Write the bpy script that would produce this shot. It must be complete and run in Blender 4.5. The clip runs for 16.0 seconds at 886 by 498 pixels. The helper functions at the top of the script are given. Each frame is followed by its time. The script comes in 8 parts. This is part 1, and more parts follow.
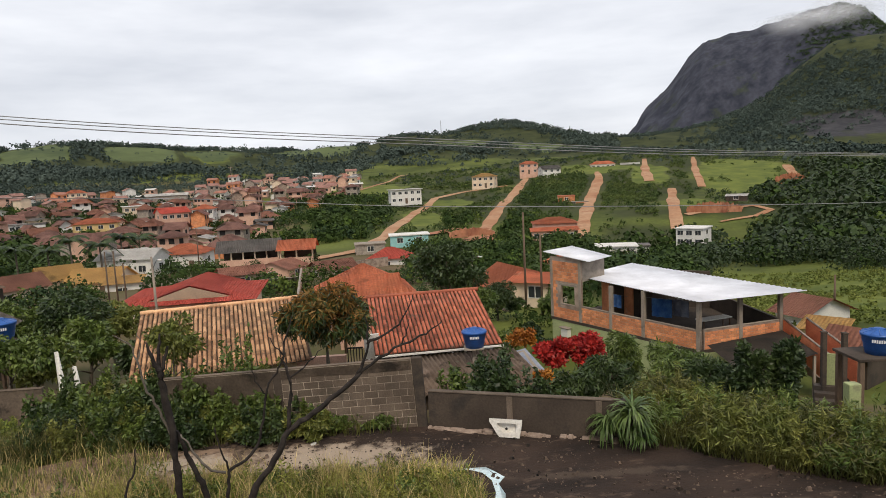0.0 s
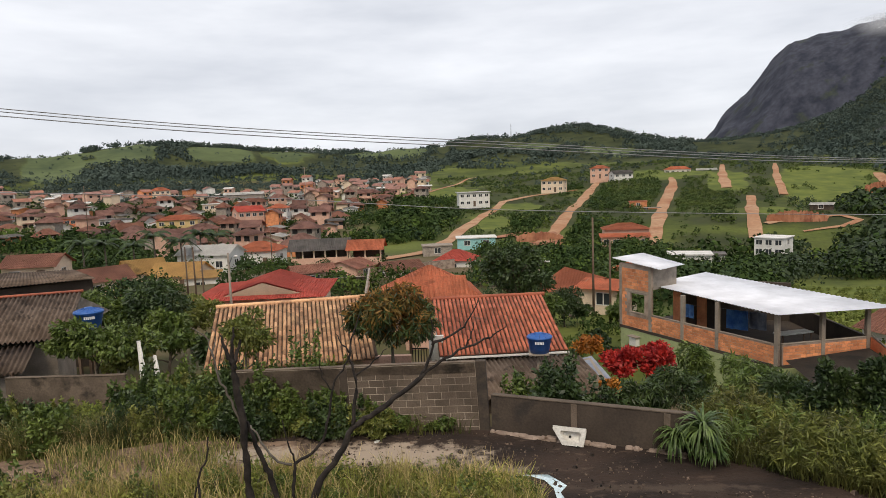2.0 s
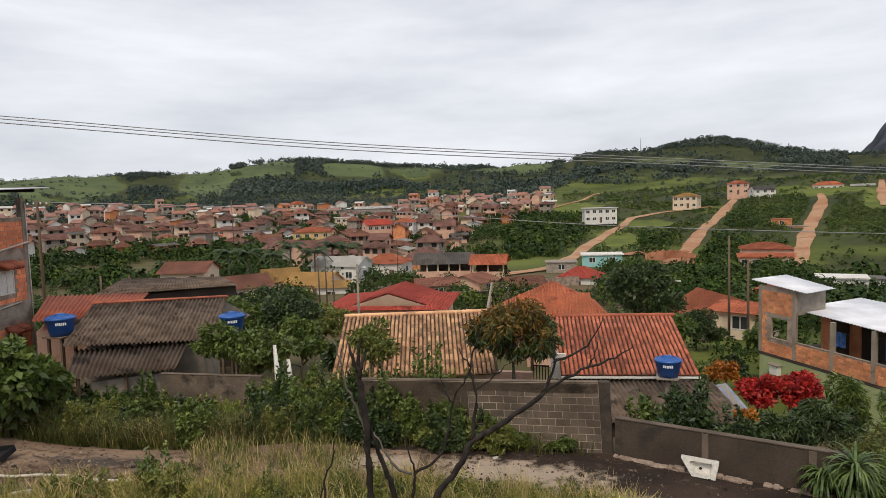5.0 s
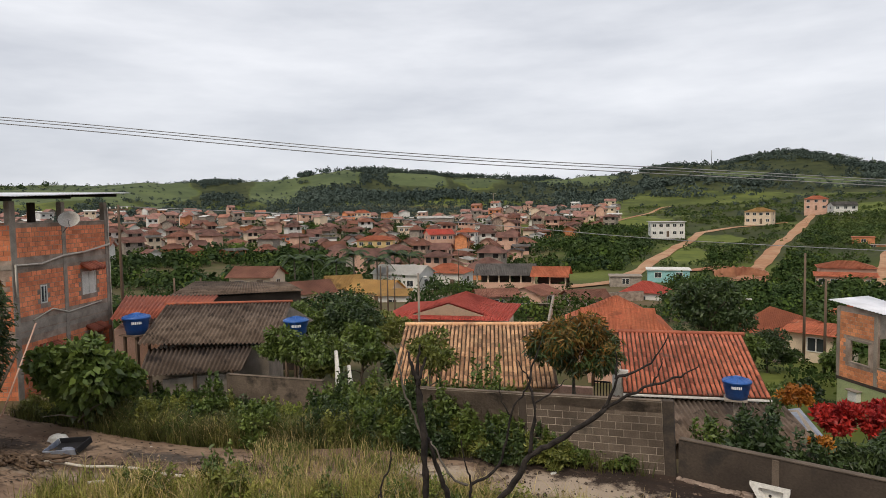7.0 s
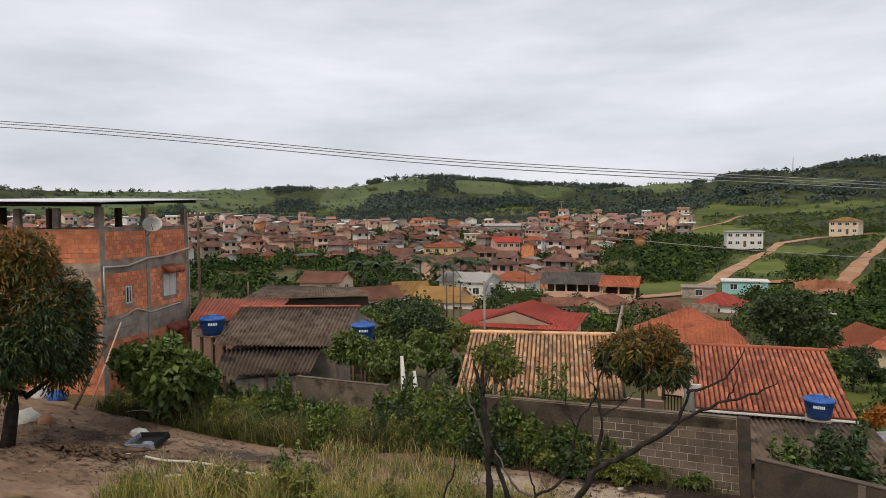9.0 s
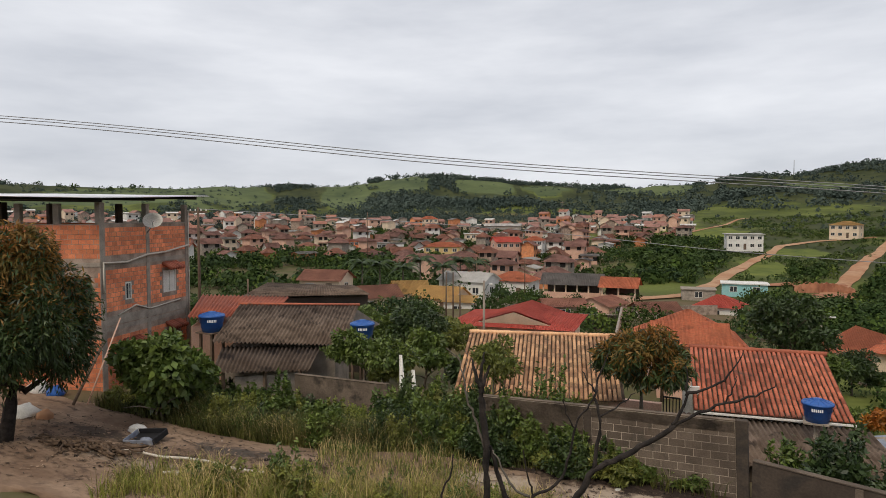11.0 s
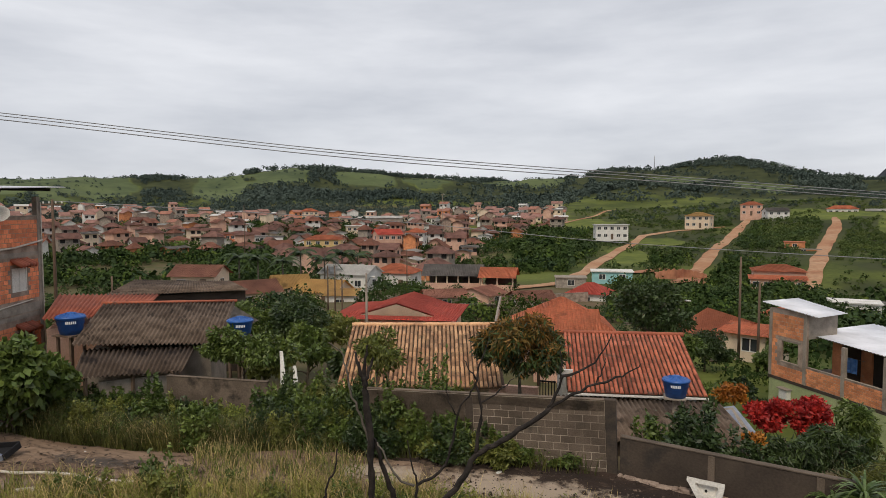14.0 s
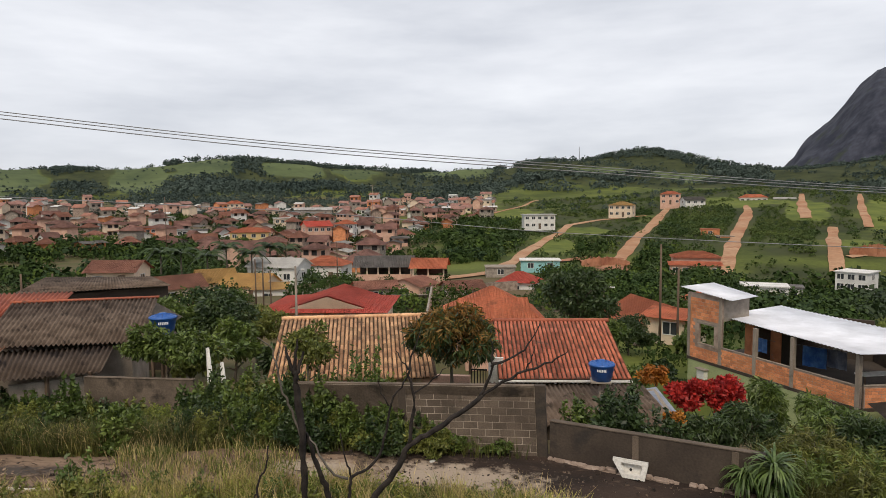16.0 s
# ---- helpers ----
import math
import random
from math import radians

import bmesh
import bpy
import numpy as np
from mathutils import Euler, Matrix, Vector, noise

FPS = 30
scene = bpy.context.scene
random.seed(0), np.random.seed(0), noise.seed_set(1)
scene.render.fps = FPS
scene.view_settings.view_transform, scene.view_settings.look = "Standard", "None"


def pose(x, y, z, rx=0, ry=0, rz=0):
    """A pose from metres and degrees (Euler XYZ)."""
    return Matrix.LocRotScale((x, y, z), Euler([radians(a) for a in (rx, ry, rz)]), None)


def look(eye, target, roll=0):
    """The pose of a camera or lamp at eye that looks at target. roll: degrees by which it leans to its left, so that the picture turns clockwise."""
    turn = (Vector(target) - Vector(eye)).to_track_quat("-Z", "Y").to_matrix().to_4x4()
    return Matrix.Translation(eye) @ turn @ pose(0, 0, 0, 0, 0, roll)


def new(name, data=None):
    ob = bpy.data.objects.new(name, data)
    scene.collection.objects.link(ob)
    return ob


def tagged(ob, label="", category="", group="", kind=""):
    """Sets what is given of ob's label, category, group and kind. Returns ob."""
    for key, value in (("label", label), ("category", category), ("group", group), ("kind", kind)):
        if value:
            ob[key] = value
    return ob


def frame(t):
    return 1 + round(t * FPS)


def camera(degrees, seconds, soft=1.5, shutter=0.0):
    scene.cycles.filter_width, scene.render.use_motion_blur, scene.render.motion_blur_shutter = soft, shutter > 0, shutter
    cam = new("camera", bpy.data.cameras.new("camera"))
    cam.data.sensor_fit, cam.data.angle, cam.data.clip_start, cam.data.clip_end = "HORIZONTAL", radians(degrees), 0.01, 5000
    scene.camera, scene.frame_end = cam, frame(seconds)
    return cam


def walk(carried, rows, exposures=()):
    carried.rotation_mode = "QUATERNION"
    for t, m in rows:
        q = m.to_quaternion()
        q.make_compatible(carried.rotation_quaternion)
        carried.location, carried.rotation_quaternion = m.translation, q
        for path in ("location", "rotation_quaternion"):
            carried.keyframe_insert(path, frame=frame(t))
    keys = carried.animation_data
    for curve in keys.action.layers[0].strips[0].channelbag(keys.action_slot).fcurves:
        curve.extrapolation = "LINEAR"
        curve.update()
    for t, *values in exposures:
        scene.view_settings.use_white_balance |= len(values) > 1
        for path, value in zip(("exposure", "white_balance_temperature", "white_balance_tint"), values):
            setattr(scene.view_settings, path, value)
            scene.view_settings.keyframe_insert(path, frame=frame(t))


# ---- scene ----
import itertools

EYE = 7.0
cam = camera(67.65, 16.0, soft=0.8)
ROWS = [
    (0.0, 83.29, 2.88, -0.34), (0.5, 83.25, 2.47, 0.43), (1.0, 83.49, 2.25, 2.43), (1.5, 83.73, 2.28, 4.27),
    (2.0, 83.79, 2.09, 5.58), (2.5, 84.16, 1.95, 6.82), (3.0, 84.72, 2.11, 8.72), (3.5, 84.59, 2.12, 10.82),
    (4.0, 84.62, 2.14, 13.61), (4.2, 85.00, 2.17, 14.26), (6.3, 85.91, 0.89, 19.65), (6.5, 86.28, 0.81, 20.26),
    (7.0, 86.49, 0.93, 21.69), (7.5, 86.72, 1.00, 23.75), (8.0, 87.55, 0.93, 25.51), (8.5, 87.17, 0.61, 26.69),
    (8.7, 87.13, 0.60, 26.98), (9.8, 87.40, 0.40, 28.40), (10.8, 87.47, 0.16, 27.98), (11.0, 87.15, -0.05, 27.50),
    (11.5, 86.89, -0.02, 25.22), (12.0, 87.15, 0.02, 23.40), (12.5, 86.96, 0.05, 21.08), (13.0, 86.82, -0.12, 19.69),
    (13.5, 86.63, -0.16, 18.25), (14.0, 86.48, 0.06, 17.28), (14.5, 85.90, 0.15, 15.47), (15.0, 85.61, 0.10, 13.97),
    (15.5, 85.45, 0.37, 12.51), (16.0, 85.67, 0.44, 11.24),
]
EXPOSURES = [(0.0, 0.12), (4.0, 0.07), (7.0, 0.0), (8.7, -0.05), (11.0, -0.08), (12.6, -0.06), (14.0, -0.15), (14.5, -0.12), (15.0, -0.05), (16.0, 0.03)]
walk(cam, [(t, pose(0.05, -0.05, EYE, rx, ry, rz)) for t, rx, ry, rz in ROWS], EXPOSURES)

# ---------- sky and sun: a bright overcast day ----------
SUN_AZ, SUN_EL = radians(178), radians(52)
world = bpy.data.worlds.new("overcast_sky")
scene.world = world
world.use_nodes = True
wn, wl = world.node_tree.nodes, world.node_tree.links
wn.clear()
w_out, w_bg = wn.new("ShaderNodeOutputWorld"), wn.new("ShaderNodeBackground")
w_sky = wn.new("ShaderNodeTexSky")
w_sky.sky_type, w_sky.sun_disc = "NISHITA", False
w_sky.sun_elevation, w_sky.sun_rotation = SUN_EL, SUN_AZ
w_tc = wn.new("ShaderNodeTexCoord")
w_map = wn.new("ShaderNodeMapping")
w_map.inputs["Scale"].default_value = (1.6, 1.6, 7.0)
w_n1 = wn.new("ShaderNodeTexNoise")
w_n1.inputs["Scale"].default_value, w_n1.inputs["Detail"].default_value, w_n1.inputs["Roughness"].default_value = 1.5, 5.0, 0.55
w_ramp = wn.new("ShaderNodeValToRGB")
w_ramp.color_ramp.elements[0].position, w_ramp.color_ramp.elements[1].position = 0.3, 0.72
w_ramp.color_ramp.elements[0].color = (0.50, 0.52, 0.57, 1)
w_ramp.color_ramp.elements[1].color = (0.77, 0.78, 0.815, 1)
w_dim = wn.new("ShaderNodeVectorMath")
w_dim.operation = "SCALE"
w_dim.inputs["Scale"].default_value = 0.08
w_mix = wn.new("ShaderNodeMixRGB")
w_mix.inputs["Fac"].default_value = 0.93
wl.new(w_tc.outputs["Generated"], w_map.inputs["Vector"])
wl.new(w_map.outputs["Vector"], w_n1.inputs["Vector"])
wl.new(w_n1.outputs["Fac"], w_ramp.inputs["Fac"])
wl.new(w_sky.outputs["Color"], w_dim.inputs[0])
wl.new(w_dim.outputs["Vector"], w_mix.inputs["Color1"])
wl.new(w_ramp.outputs["Color"], w_mix.inputs["Color2"])
wl.new(w_mix.outputs["Color"], w_bg.inputs["Color"])
w_bg.inputs["Strength"].default_value = 1.24
wl.new(w_bg.outputs["Background"], w_out.inputs["Surface"])

sun = new("sun", bpy.data.lights.new("sun", "SUN"))
sun.data.energy, sun.data.angle, sun.data.color = 1.9, radians(20), (1.0, 0.87, 0.69)
sun.matrix_world = look((0, 0, 60), (60 * math.sin(SUN_AZ + math.pi) * math.cos(SUN_EL), 60 * math.cos(SUN_AZ + math.pi) * math.cos(SUN_EL), 60 - 60 * math.sin(SUN_EL)))


# ---------- materials ----------
def surface(name, c1, c2, scale=3.0, rough=0.85, bump=0.0, fine=40.0, metal=0.0, island=0.0, random_ob=0.0, stain=None, stain_scale=0.6, stain_at=0.58, thin=0.0, spec=0.3, stretch=(1, 1, 1)):
    """Two colours by coarse noise, fine grain, optional stains, variation by island or by object."""
    m = bpy.data.materials.new(name)
    m.use_nodes = True
    nt = m.node_tree
    n, l = nt.nodes, nt.links
    b = n["Principled BSDF"]
    b.inputs["Roughness"].default_value, b.inputs["Metallic"].default_value = rough, metal
    b.inputs["Specular IOR Level"].default_value = spec
    geo = n.new("ShaderNodeNewGeometry")
    mp = n.new("ShaderNodeMapping")
    mp.inputs["Scale"].default_value = stretch
    l.new(geo.outputs["Position"], mp.inputs["Vector"])
    n1, n2 = n.new("ShaderNodeTexNoise"), n.new("ShaderNodeTexNoise")
    n1.inputs["Scale"].default_value, n1.inputs["Detail"].default_value = scale, 4
    n2.inputs["Scale"].default_value, n2.inputs["Detail"].default_value = fine, 3
    for q in (n1, n2):
        l.new(mp.outputs["Vector"], q.inputs["Vector"])
    r1 = n.new("ShaderNodeMapRange")
    r1.inputs["From Min"].default_value, r1.inputs["From Max"].default_value = 0.36, 0.64
    l.new(n1.outputs["Fac"], r1.inputs["Value"])
    mix = n.new("ShaderNodeMixRGB")
    mix.inputs["Color1"].default_value, mix.inputs["Color2"].default_value = (*c1, 1), (*c2, 1)
    l.new(r1.outputs["Result"], mix.inputs["Fac"])
    out = mix.outputs["Color"]
    if stain:
        n3, r3, m3 = n.new("ShaderNodeTexNoise"), n.new("ShaderNodeMapRange"), n.new("ShaderNodeMixRGB")
        n3.inputs["Scale"].default_value, n3.inputs["Detail"].default_value, n3.inputs["Roughness"].default_value = stain_scale, 6, 0.62
        r3.inputs["From Min"].default_value, r3.inputs["From Max"].default_value = stain_at, stain_at + 0.1
        l.new(mp.outputs["Vector"], n3.inputs["Vector"])
        l.new(n3.outputs["Fac"], r3.inputs["Value"])
        l.new(r3.outputs["Result"], m3.inputs["Fac"])
        m3.inputs["Color2"].default_value = (*stain, 1)
        l.new(out, m3.inputs["Color1"])
        out = m3.outputs["Color"]
    hsv = n.new("ShaderNodeHueSaturation")
    add = n.new("ShaderNodeMapRange")
    add.inputs["From Min"].default_value, add.inputs["From Max"].default_value = 0.3, 0.7
    add.inputs["To Min"].default_value, add.inputs["To Max"].default_value = 0.86, 1.14
    l.new(n2.outputs["Fac"], add.inputs["Value"])
    val = add.outputs["Result"]
    for amount, src in ((island, geo.outputs["Random Per Island"]), (random_ob, None)):
        if amount:
            if src is None:
                src = n.new("ShaderNodeObjectInfo").outputs["Random"]
            rr, mm = n.new("ShaderNodeMapRange"), n.new("ShaderNodeMath")
            rr.inputs["To Min"].default_value, rr.inputs["To Max"].default_value = 1 - amount, 1 + amount
            mm.operation = "MULTIPLY"
            l.new(src, rr.inputs["Value"])
            l.new(rr.outputs["Result"], mm.inputs[0])
            l.new(val, mm.inputs[1])
            val = mm.outputs["Value"]
    l.new(val, hsv.inputs["Value"])
    l.new(out, hsv.inputs["Color"])
    l.new(hsv.outputs["Color"], b.inputs["Base Color"])
    if thin:
        tr, ms = n.new("ShaderNodeBsdfTranslucent"), n.new("ShaderNodeMixShader")
        l.new(hsv.outputs["Color"], tr.inputs["Color"])
        ms.inputs["Fac"].default_value = thin
        l.new(b.outputs["BSDF"], ms.inputs[1])
        l.new(tr.outputs["BSDF"], ms.inputs[2])
        l.new(ms.outputs["Shader"], n["Material Output"].inputs["Surface"])
    if bump:
        bp = n.new("ShaderNodeBump")
        bp.inputs["Strength"].default_value, bp.inputs["Distance"].default_value = min(1, bump), 0.03
        l.new(n2.outputs["Fac"], bp.inputs["Height"])
        l.new(bp.outputs["Normal"], b.inputs["Normal"])
    return m


M = {}


def blotch(m, centre, radii, colour, ragged=0.5, scale=2.2):
    """A ragged patch of another colour on a material, at a place on the ground."""
    n, l = m.node_tree.nodes, m.node_tree.links
    b = n["Principled BSDF"]
    col = b.inputs["Base Color"].links[0].from_socket
    geo, mp, ln, ns, ad, mr, mx = n.new("ShaderNodeNewGeometry"), n.new("ShaderNodeMapping"), n.new("ShaderNodeVectorMath"), n.new("ShaderNodeTexNoise"), n.new("ShaderNodeMath"), n.new("ShaderNodeMapRange"), n.new("ShaderNodeMixRGB")
    mp.vector_type = "TEXTURE"
    mp.inputs["Location"].default_value = (*centre, 0)
    mp.inputs["Scale"].default_value = (*radii, 50)
    l.new(geo.outputs["Position"], mp.inputs["Vector"])
    l.new(geo.outputs["Position"], ns.inputs["Vector"])
    ns.inputs["Scale"].default_value, ns.inputs["Detail"].default_value, ns.inputs["Roughness"].default_value = scale, 7, 0.7
    ln.operation = "LENGTH"
    l.new(mp.outputs["Vector"], ln.inputs[0])
    ad.operation = "MULTIPLY_ADD"
    l.new(ns.outputs["Fac"], ad.inputs[0])
    ad.inputs[1].default_value = ragged * 4
    l.new(ln.outputs["Value"], ad.inputs[2])
    mr.inputs["From Min"].default_value, mr.inputs["From Max"].default_value = 1.0 + ragged * 2 - 0.25, 1.0 + ragged * 2 - 0.6
    l.new(ad.outputs["Value"], mr.inputs["Value"])
    l.new(mr.outputs["Result"], mx.inputs["Fac"])
    l.new(col, mx.inputs["Color1"])
    mx.inputs["Color2"].default_value = (*colour, 1)
    l.new(mx.outputs["Color"], b.inputs["Base Color"])


M["dirt"] = surface("dirt", (0.019, 0.0128, 0.0100), (0.046, 0.029, 0.021), 0.6, 0.95, 1.0, 14, stain=(0.082, 0.055, 0.040), stain_scale=2.1, stain_at=0.57, stretch=(0.7, 1.5, 1))
M["dirt_brown"] = surface("trodden_brown_dirt", (0.155, 0.098, 0.064), (0.275, 0.190, 0.130), 0.6, 0.95, 0.8, 7, stain=(0.085, 0.054, 0.037), stain_scale=1.6, stain_at=0.55, stretch=(0.5, 1.3, 1))
for _c, _r, _k in (((-4.2, 15.0), (4.4, 2.5), (0.19, 0.135, 0.095)), ((-2.9, 15.8), (3.2, 1.15), (0.36, 0.285, 0.215)), ((-1.0, 14.9), (2.2, 0.5), (0.20, 0.155, 0.12)), ((3.4, 14.2), (3.0, 0.3), (0.065, 0.046, 0.034)), ((5.6, 12.6), (2.4, 0.25), (0.07, 0.05, 0.036))):
    blotch(M["dirt"], _c, _r, _k)
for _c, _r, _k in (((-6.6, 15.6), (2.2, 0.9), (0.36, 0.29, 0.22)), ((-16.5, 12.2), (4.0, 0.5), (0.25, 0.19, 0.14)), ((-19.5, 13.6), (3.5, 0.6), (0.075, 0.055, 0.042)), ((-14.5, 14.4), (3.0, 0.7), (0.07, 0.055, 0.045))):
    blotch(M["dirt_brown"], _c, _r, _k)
M["rock"] = surface("rock", (0.018, 0.021, 0.034), (0.047, 0.050, 0.068), 0.05, 0.9, 0.8, 0.2, stain=(0.034, 0.042, 0.030), stain_scale=0.03, stain_at=0.57, stretch=(1, 1, 0.12))
# the blue is distance haze put into the hill's base colour
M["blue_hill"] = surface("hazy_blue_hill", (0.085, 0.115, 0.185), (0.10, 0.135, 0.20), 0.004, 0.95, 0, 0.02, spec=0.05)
M["tile_red"] = surface("clay_tile_red", (0.50, 0.155, 0.088), (0.33, 0.100, 0.062), 0.9, 0.85, 0.3, 25, island=0.36, random_ob=0.36, stain=(0.15, 0.075, 0.058), stain_scale=1.3, stain_at=0.61)
M["tile_tan"] = surface("clay_tile_weathered", (0.56, 0.335, 0.185), (0.40, 0.215, 0.120), 1.6, 0.9, 0.3, 25, island=0.42, random_ob=0.42, stain=(0.27, 0.155, 0.095), stain_scale=2.2, stain_at=0.56)
M["fibre"] = surface("fibre_cement", (0.098, 0.070, 0.053), (0.185, 0.138, 0.107), 1.6, 0.95, 0.3, 14, stain=(0.050, 0.038, 0.031), stain_scale=1.8, stain_at=0.55, spec=0.05)
M["fibre_dark"] = surface("old_fibre_cement", (0.072, 0.052, 0.040), (0.115, 0.086, 0.068), 0.9, 0.95, 0.3, 14, stain=(0.040, 0.031, 0.027), stain_scale=1.1, stain_at=0.55, spec=0.05)
M["zinc"] = surface("zinc_sheet", (0.70, 0.71, 0.76), (0.62, 0.63, 0.68), 0.35, 0.5, 0, 0.9)
M["brick"] = surface("hollow_clay_brick", (0.80, 0.285, 0.140), (0.60, 0.190, 0.094), 1.5, 0.9, 0.4, 30, random_ob=0.2, island=0.2, stain=(0.27, 0.12, 0.08), stain_scale=1.7, stain_at=0.63)
M["brick_pale"] = surface("pale_clay_brick", (0.66, 0.275, 0.125), (0.50, 0.19, 0.088), 1.5, 0.9, 0.4, 30, random_ob=0.24, island=0.24, stain=(0.44, 0.30, 0.20), stain_scale=1.3, stain_at=0.63)
M["mortar"] = surface("mortar", (0.40, 0.31, 0.25), (0.22, 0.16, 0.125), 2, 0.95, 0.4, 30)
M["concrete"] = surface("concrete", (0.31, 0.262, 0.215), (0.215, 0.180, 0.146), 1.2, 0.92, 0.4, 25, stain=(0.10, 0.09, 0.08), stain_scale=0.9, stain_at=0.6)
M["block"] = surface("concrete_block", (0.145, 0.112, 0.086), (0.098, 0.075, 0.058), 1.5, 0.95, 0.5, 30, random_ob=0.2, island=0.2, stain=(0.06, 0.052, 0.042), stain_scale=0.8, stain_at=0.58)
M["joint"] = surface("cement_joint", (0.36, 0.31, 0.26), (0.23, 0.195, 0.165), 2, 0.95, 0.3, 30)
M["wall_joint"] = surface("weathered_joint", (0.48, 0.40, 0.32), (0.24, 0.195, 0.155), 0.9, 0.95, 0.3, 30, stain=(0.10, 0.08, 0.062), stain_scale=0.7, stain_at=0.6)
M["wall_render"] = surface("thin_cement_coat", (0.175, 0.134, 0.101), (0.105, 0.081, 0.062), 1.3, 0.95, 0.5, 16, stain=(0.055, 0.044, 0.035), stain_scale=0.9, stain_at=0.55)
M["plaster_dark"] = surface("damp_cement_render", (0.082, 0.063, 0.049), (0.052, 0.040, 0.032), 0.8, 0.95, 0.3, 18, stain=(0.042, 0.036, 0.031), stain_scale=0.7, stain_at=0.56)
M["wall_white"] = surface("white_paint", (0.72, 0.70, 0.66), (0.62, 0.60, 0.56), 0.8, 0.85, 0.1, 20, stain=(0.42, 0.38, 0.33), stain_scale=0.5, stain_at=0.66)
M["wall_cream"] = surface("cream_paint", (0.72, 0.58, 0.43), (0.63, 0.50, 0.37), 0.8, 0.85, 0.1, 20)
M["wall_yellow"] = surface("ochre_paint", (0.66, 0.48, 0.22), (0.58, 0.42, 0.19), 0.8, 0.85, 0.1, 20)
M["wall_pink"] = surface("salmon_paint", (0.64, 0.41, 0.31), (0.56, 0.34, 0.25), 0.8, 0.85, 0.1, 20)
M["wall_green"] = surface("pale_green_paint", (0.36, 0.40, 0.20), (0.29, 0.33, 0.16), 0.8, 0.85, 0.1, 20, stain=(0.22, 0.22, 0.14), stain_scale=0.7, stain_at=0.6)
M["wall_teal"] = surface("turquoise_paint", (0.30, 0.55, 0.55), (0.26, 0.48, 0.49), 0.8, 0.85, 0.1, 20)
M["wood"] = surface("weathered_timber", (0.10, 0.065, 0.045), (0.17, 0.12, 0.085), 3, 0.9, 0.3, 40, stretch=(1, 1, 0.2))
M["bark_rot"] = surface("rotting_bark", (0.055, 0.034, 0.022), (0.15, 0.10, 0.065), 6, 0.95, 0.8, 40)
M["bark"] = surface("bark", (0.10, 0.085, 0.065), (0.17, 0.14, 0.11), 5, 0.95, 0.6, 35)
# char of the dead tree; also darkens a mango trunk as painted shade
M["charred"] = surface("charred_bark", (0.016, 0.013, 0.012), (0.042, 0.034, 0.030), 6, 0.95, 0.8, 40)
M["greybark"] = surface("dry_grey_bark", (0.16, 0.14, 0.12), (0.10, 0.085, 0.07), 6, 0.95, 0.5, 40)
M["leaf"] = surface("leaf_green", (0.066, 0.105, 0.021), (0.130, 0.172, 0.036), 1.2, 0.5, 0, 20, island=0.45, thin=0.2, spec=0.45)
M["leaf_dark"] = surface("leaf_dark", (0.026, 0.048, 0.014), (0.056, 0.085, 0.022), 1.2, 0.5, 0, 20, island=0.45, thin=0.15, spec=0.45)
M["leaf_light"] = surface("leaf_light", (0.105, 0.130, 0.027), (0.20, 0.205, 0.048), 1.2, 0.55, 0, 20, island=0.45, thin=0.25, spec=0.4)
M["leaf_rust"] = surface("leaf_rust", (0.26, 0.125, 0.03), (0.17, 0.120, 0.032), 1.2, 0.6, 0, 20, island=0.4, thin=0.25)
M["leaf_red"] = surface("leaf_red", (0.48, 0.035, 0.025), (0.26, 0.02, 0.022), 1.4, 0.5, 0, 20, island=0.4, thin=0.2)
M["leaf_orange"] = surface("leaf_orange", (0.42, 0.17, 0.02), (0.30, 0.10, 0.02), 1.4, 0.55, 0, 20, island=0.4, thin=0.2)
M["blade_green"] = surface("rank_grass", (0.10, 0.135, 0.03), (0.17, 0.19, 0.045), 0.8, 0.75, 0, 20, island=0.4, thin=0.3)
M["blade"] = surface("grass_blade", (0.165, 0.195, 0.038), (0.36, 0.35, 0.090), 0.7, 0.7, 0, 20, island=0.5, thin=0.3)
M["straw"] = surface("dry_grass", (0.56, 0.43, 0.21), (0.34, 0.28, 0.11), 0.6, 0.8, 0, 20, island=0.5, thin=0.25)
# distance haze mixed into the leaf colours: paler and bluer than near woods
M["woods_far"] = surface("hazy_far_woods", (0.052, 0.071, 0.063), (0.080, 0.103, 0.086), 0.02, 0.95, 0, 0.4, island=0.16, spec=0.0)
M["bank_blade"] = surface("reedy_bank_leaves", (0.046, 0.058, 0.014), (0.140, 0.140, 0.038), 0.9, 0.55, 0, 20, island=0.55, thin=0.25, spec=0.4)
M["strap"] = surface("strap_leaves", (0.060, 0.105, 0.026), (0.12, 0.17, 0.045), 1.5, 0.45, 0, 20, island=0.35, thin=0.2, spec=0.4)
M["woods"] = surface("far_woods", (0.036, 0.058, 0.030), (0.070, 0.098, 0.042), 0.02, 0.95, 0, 0.4, island=0.2, spec=0.0)
M["tree_mass"] = surface("dense_tree_leaves", (0.024, 0.043, 0.014), (0.052, 0.080, 0.022), 0.15, 0.95, 0, 2, island=0.25, spec=0.05)
M["tree_mass_light"] = surface("fresh_tree_leaves", (0.055, 0.088, 0.020), (0.105, 0.140, 0.034), 0.15, 0.95, 0, 2, island=0.25, spec=0.05)
M["slope_leaf"] = surface("slope_scrub_leaves", (0.050, 0.078, 0.026), (0.098, 0.125, 0.036), 0.05, 0.9, 0, 0.4, island=0.3, spec=0.1)
M["meadow_leaf"] = surface("meadow_tuft_leaves", (0.095, 0.125, 0.030), (0.165, 0.185, 0.048), 0.08, 0.9, 0, 2, island=0.35, spec=0.1)
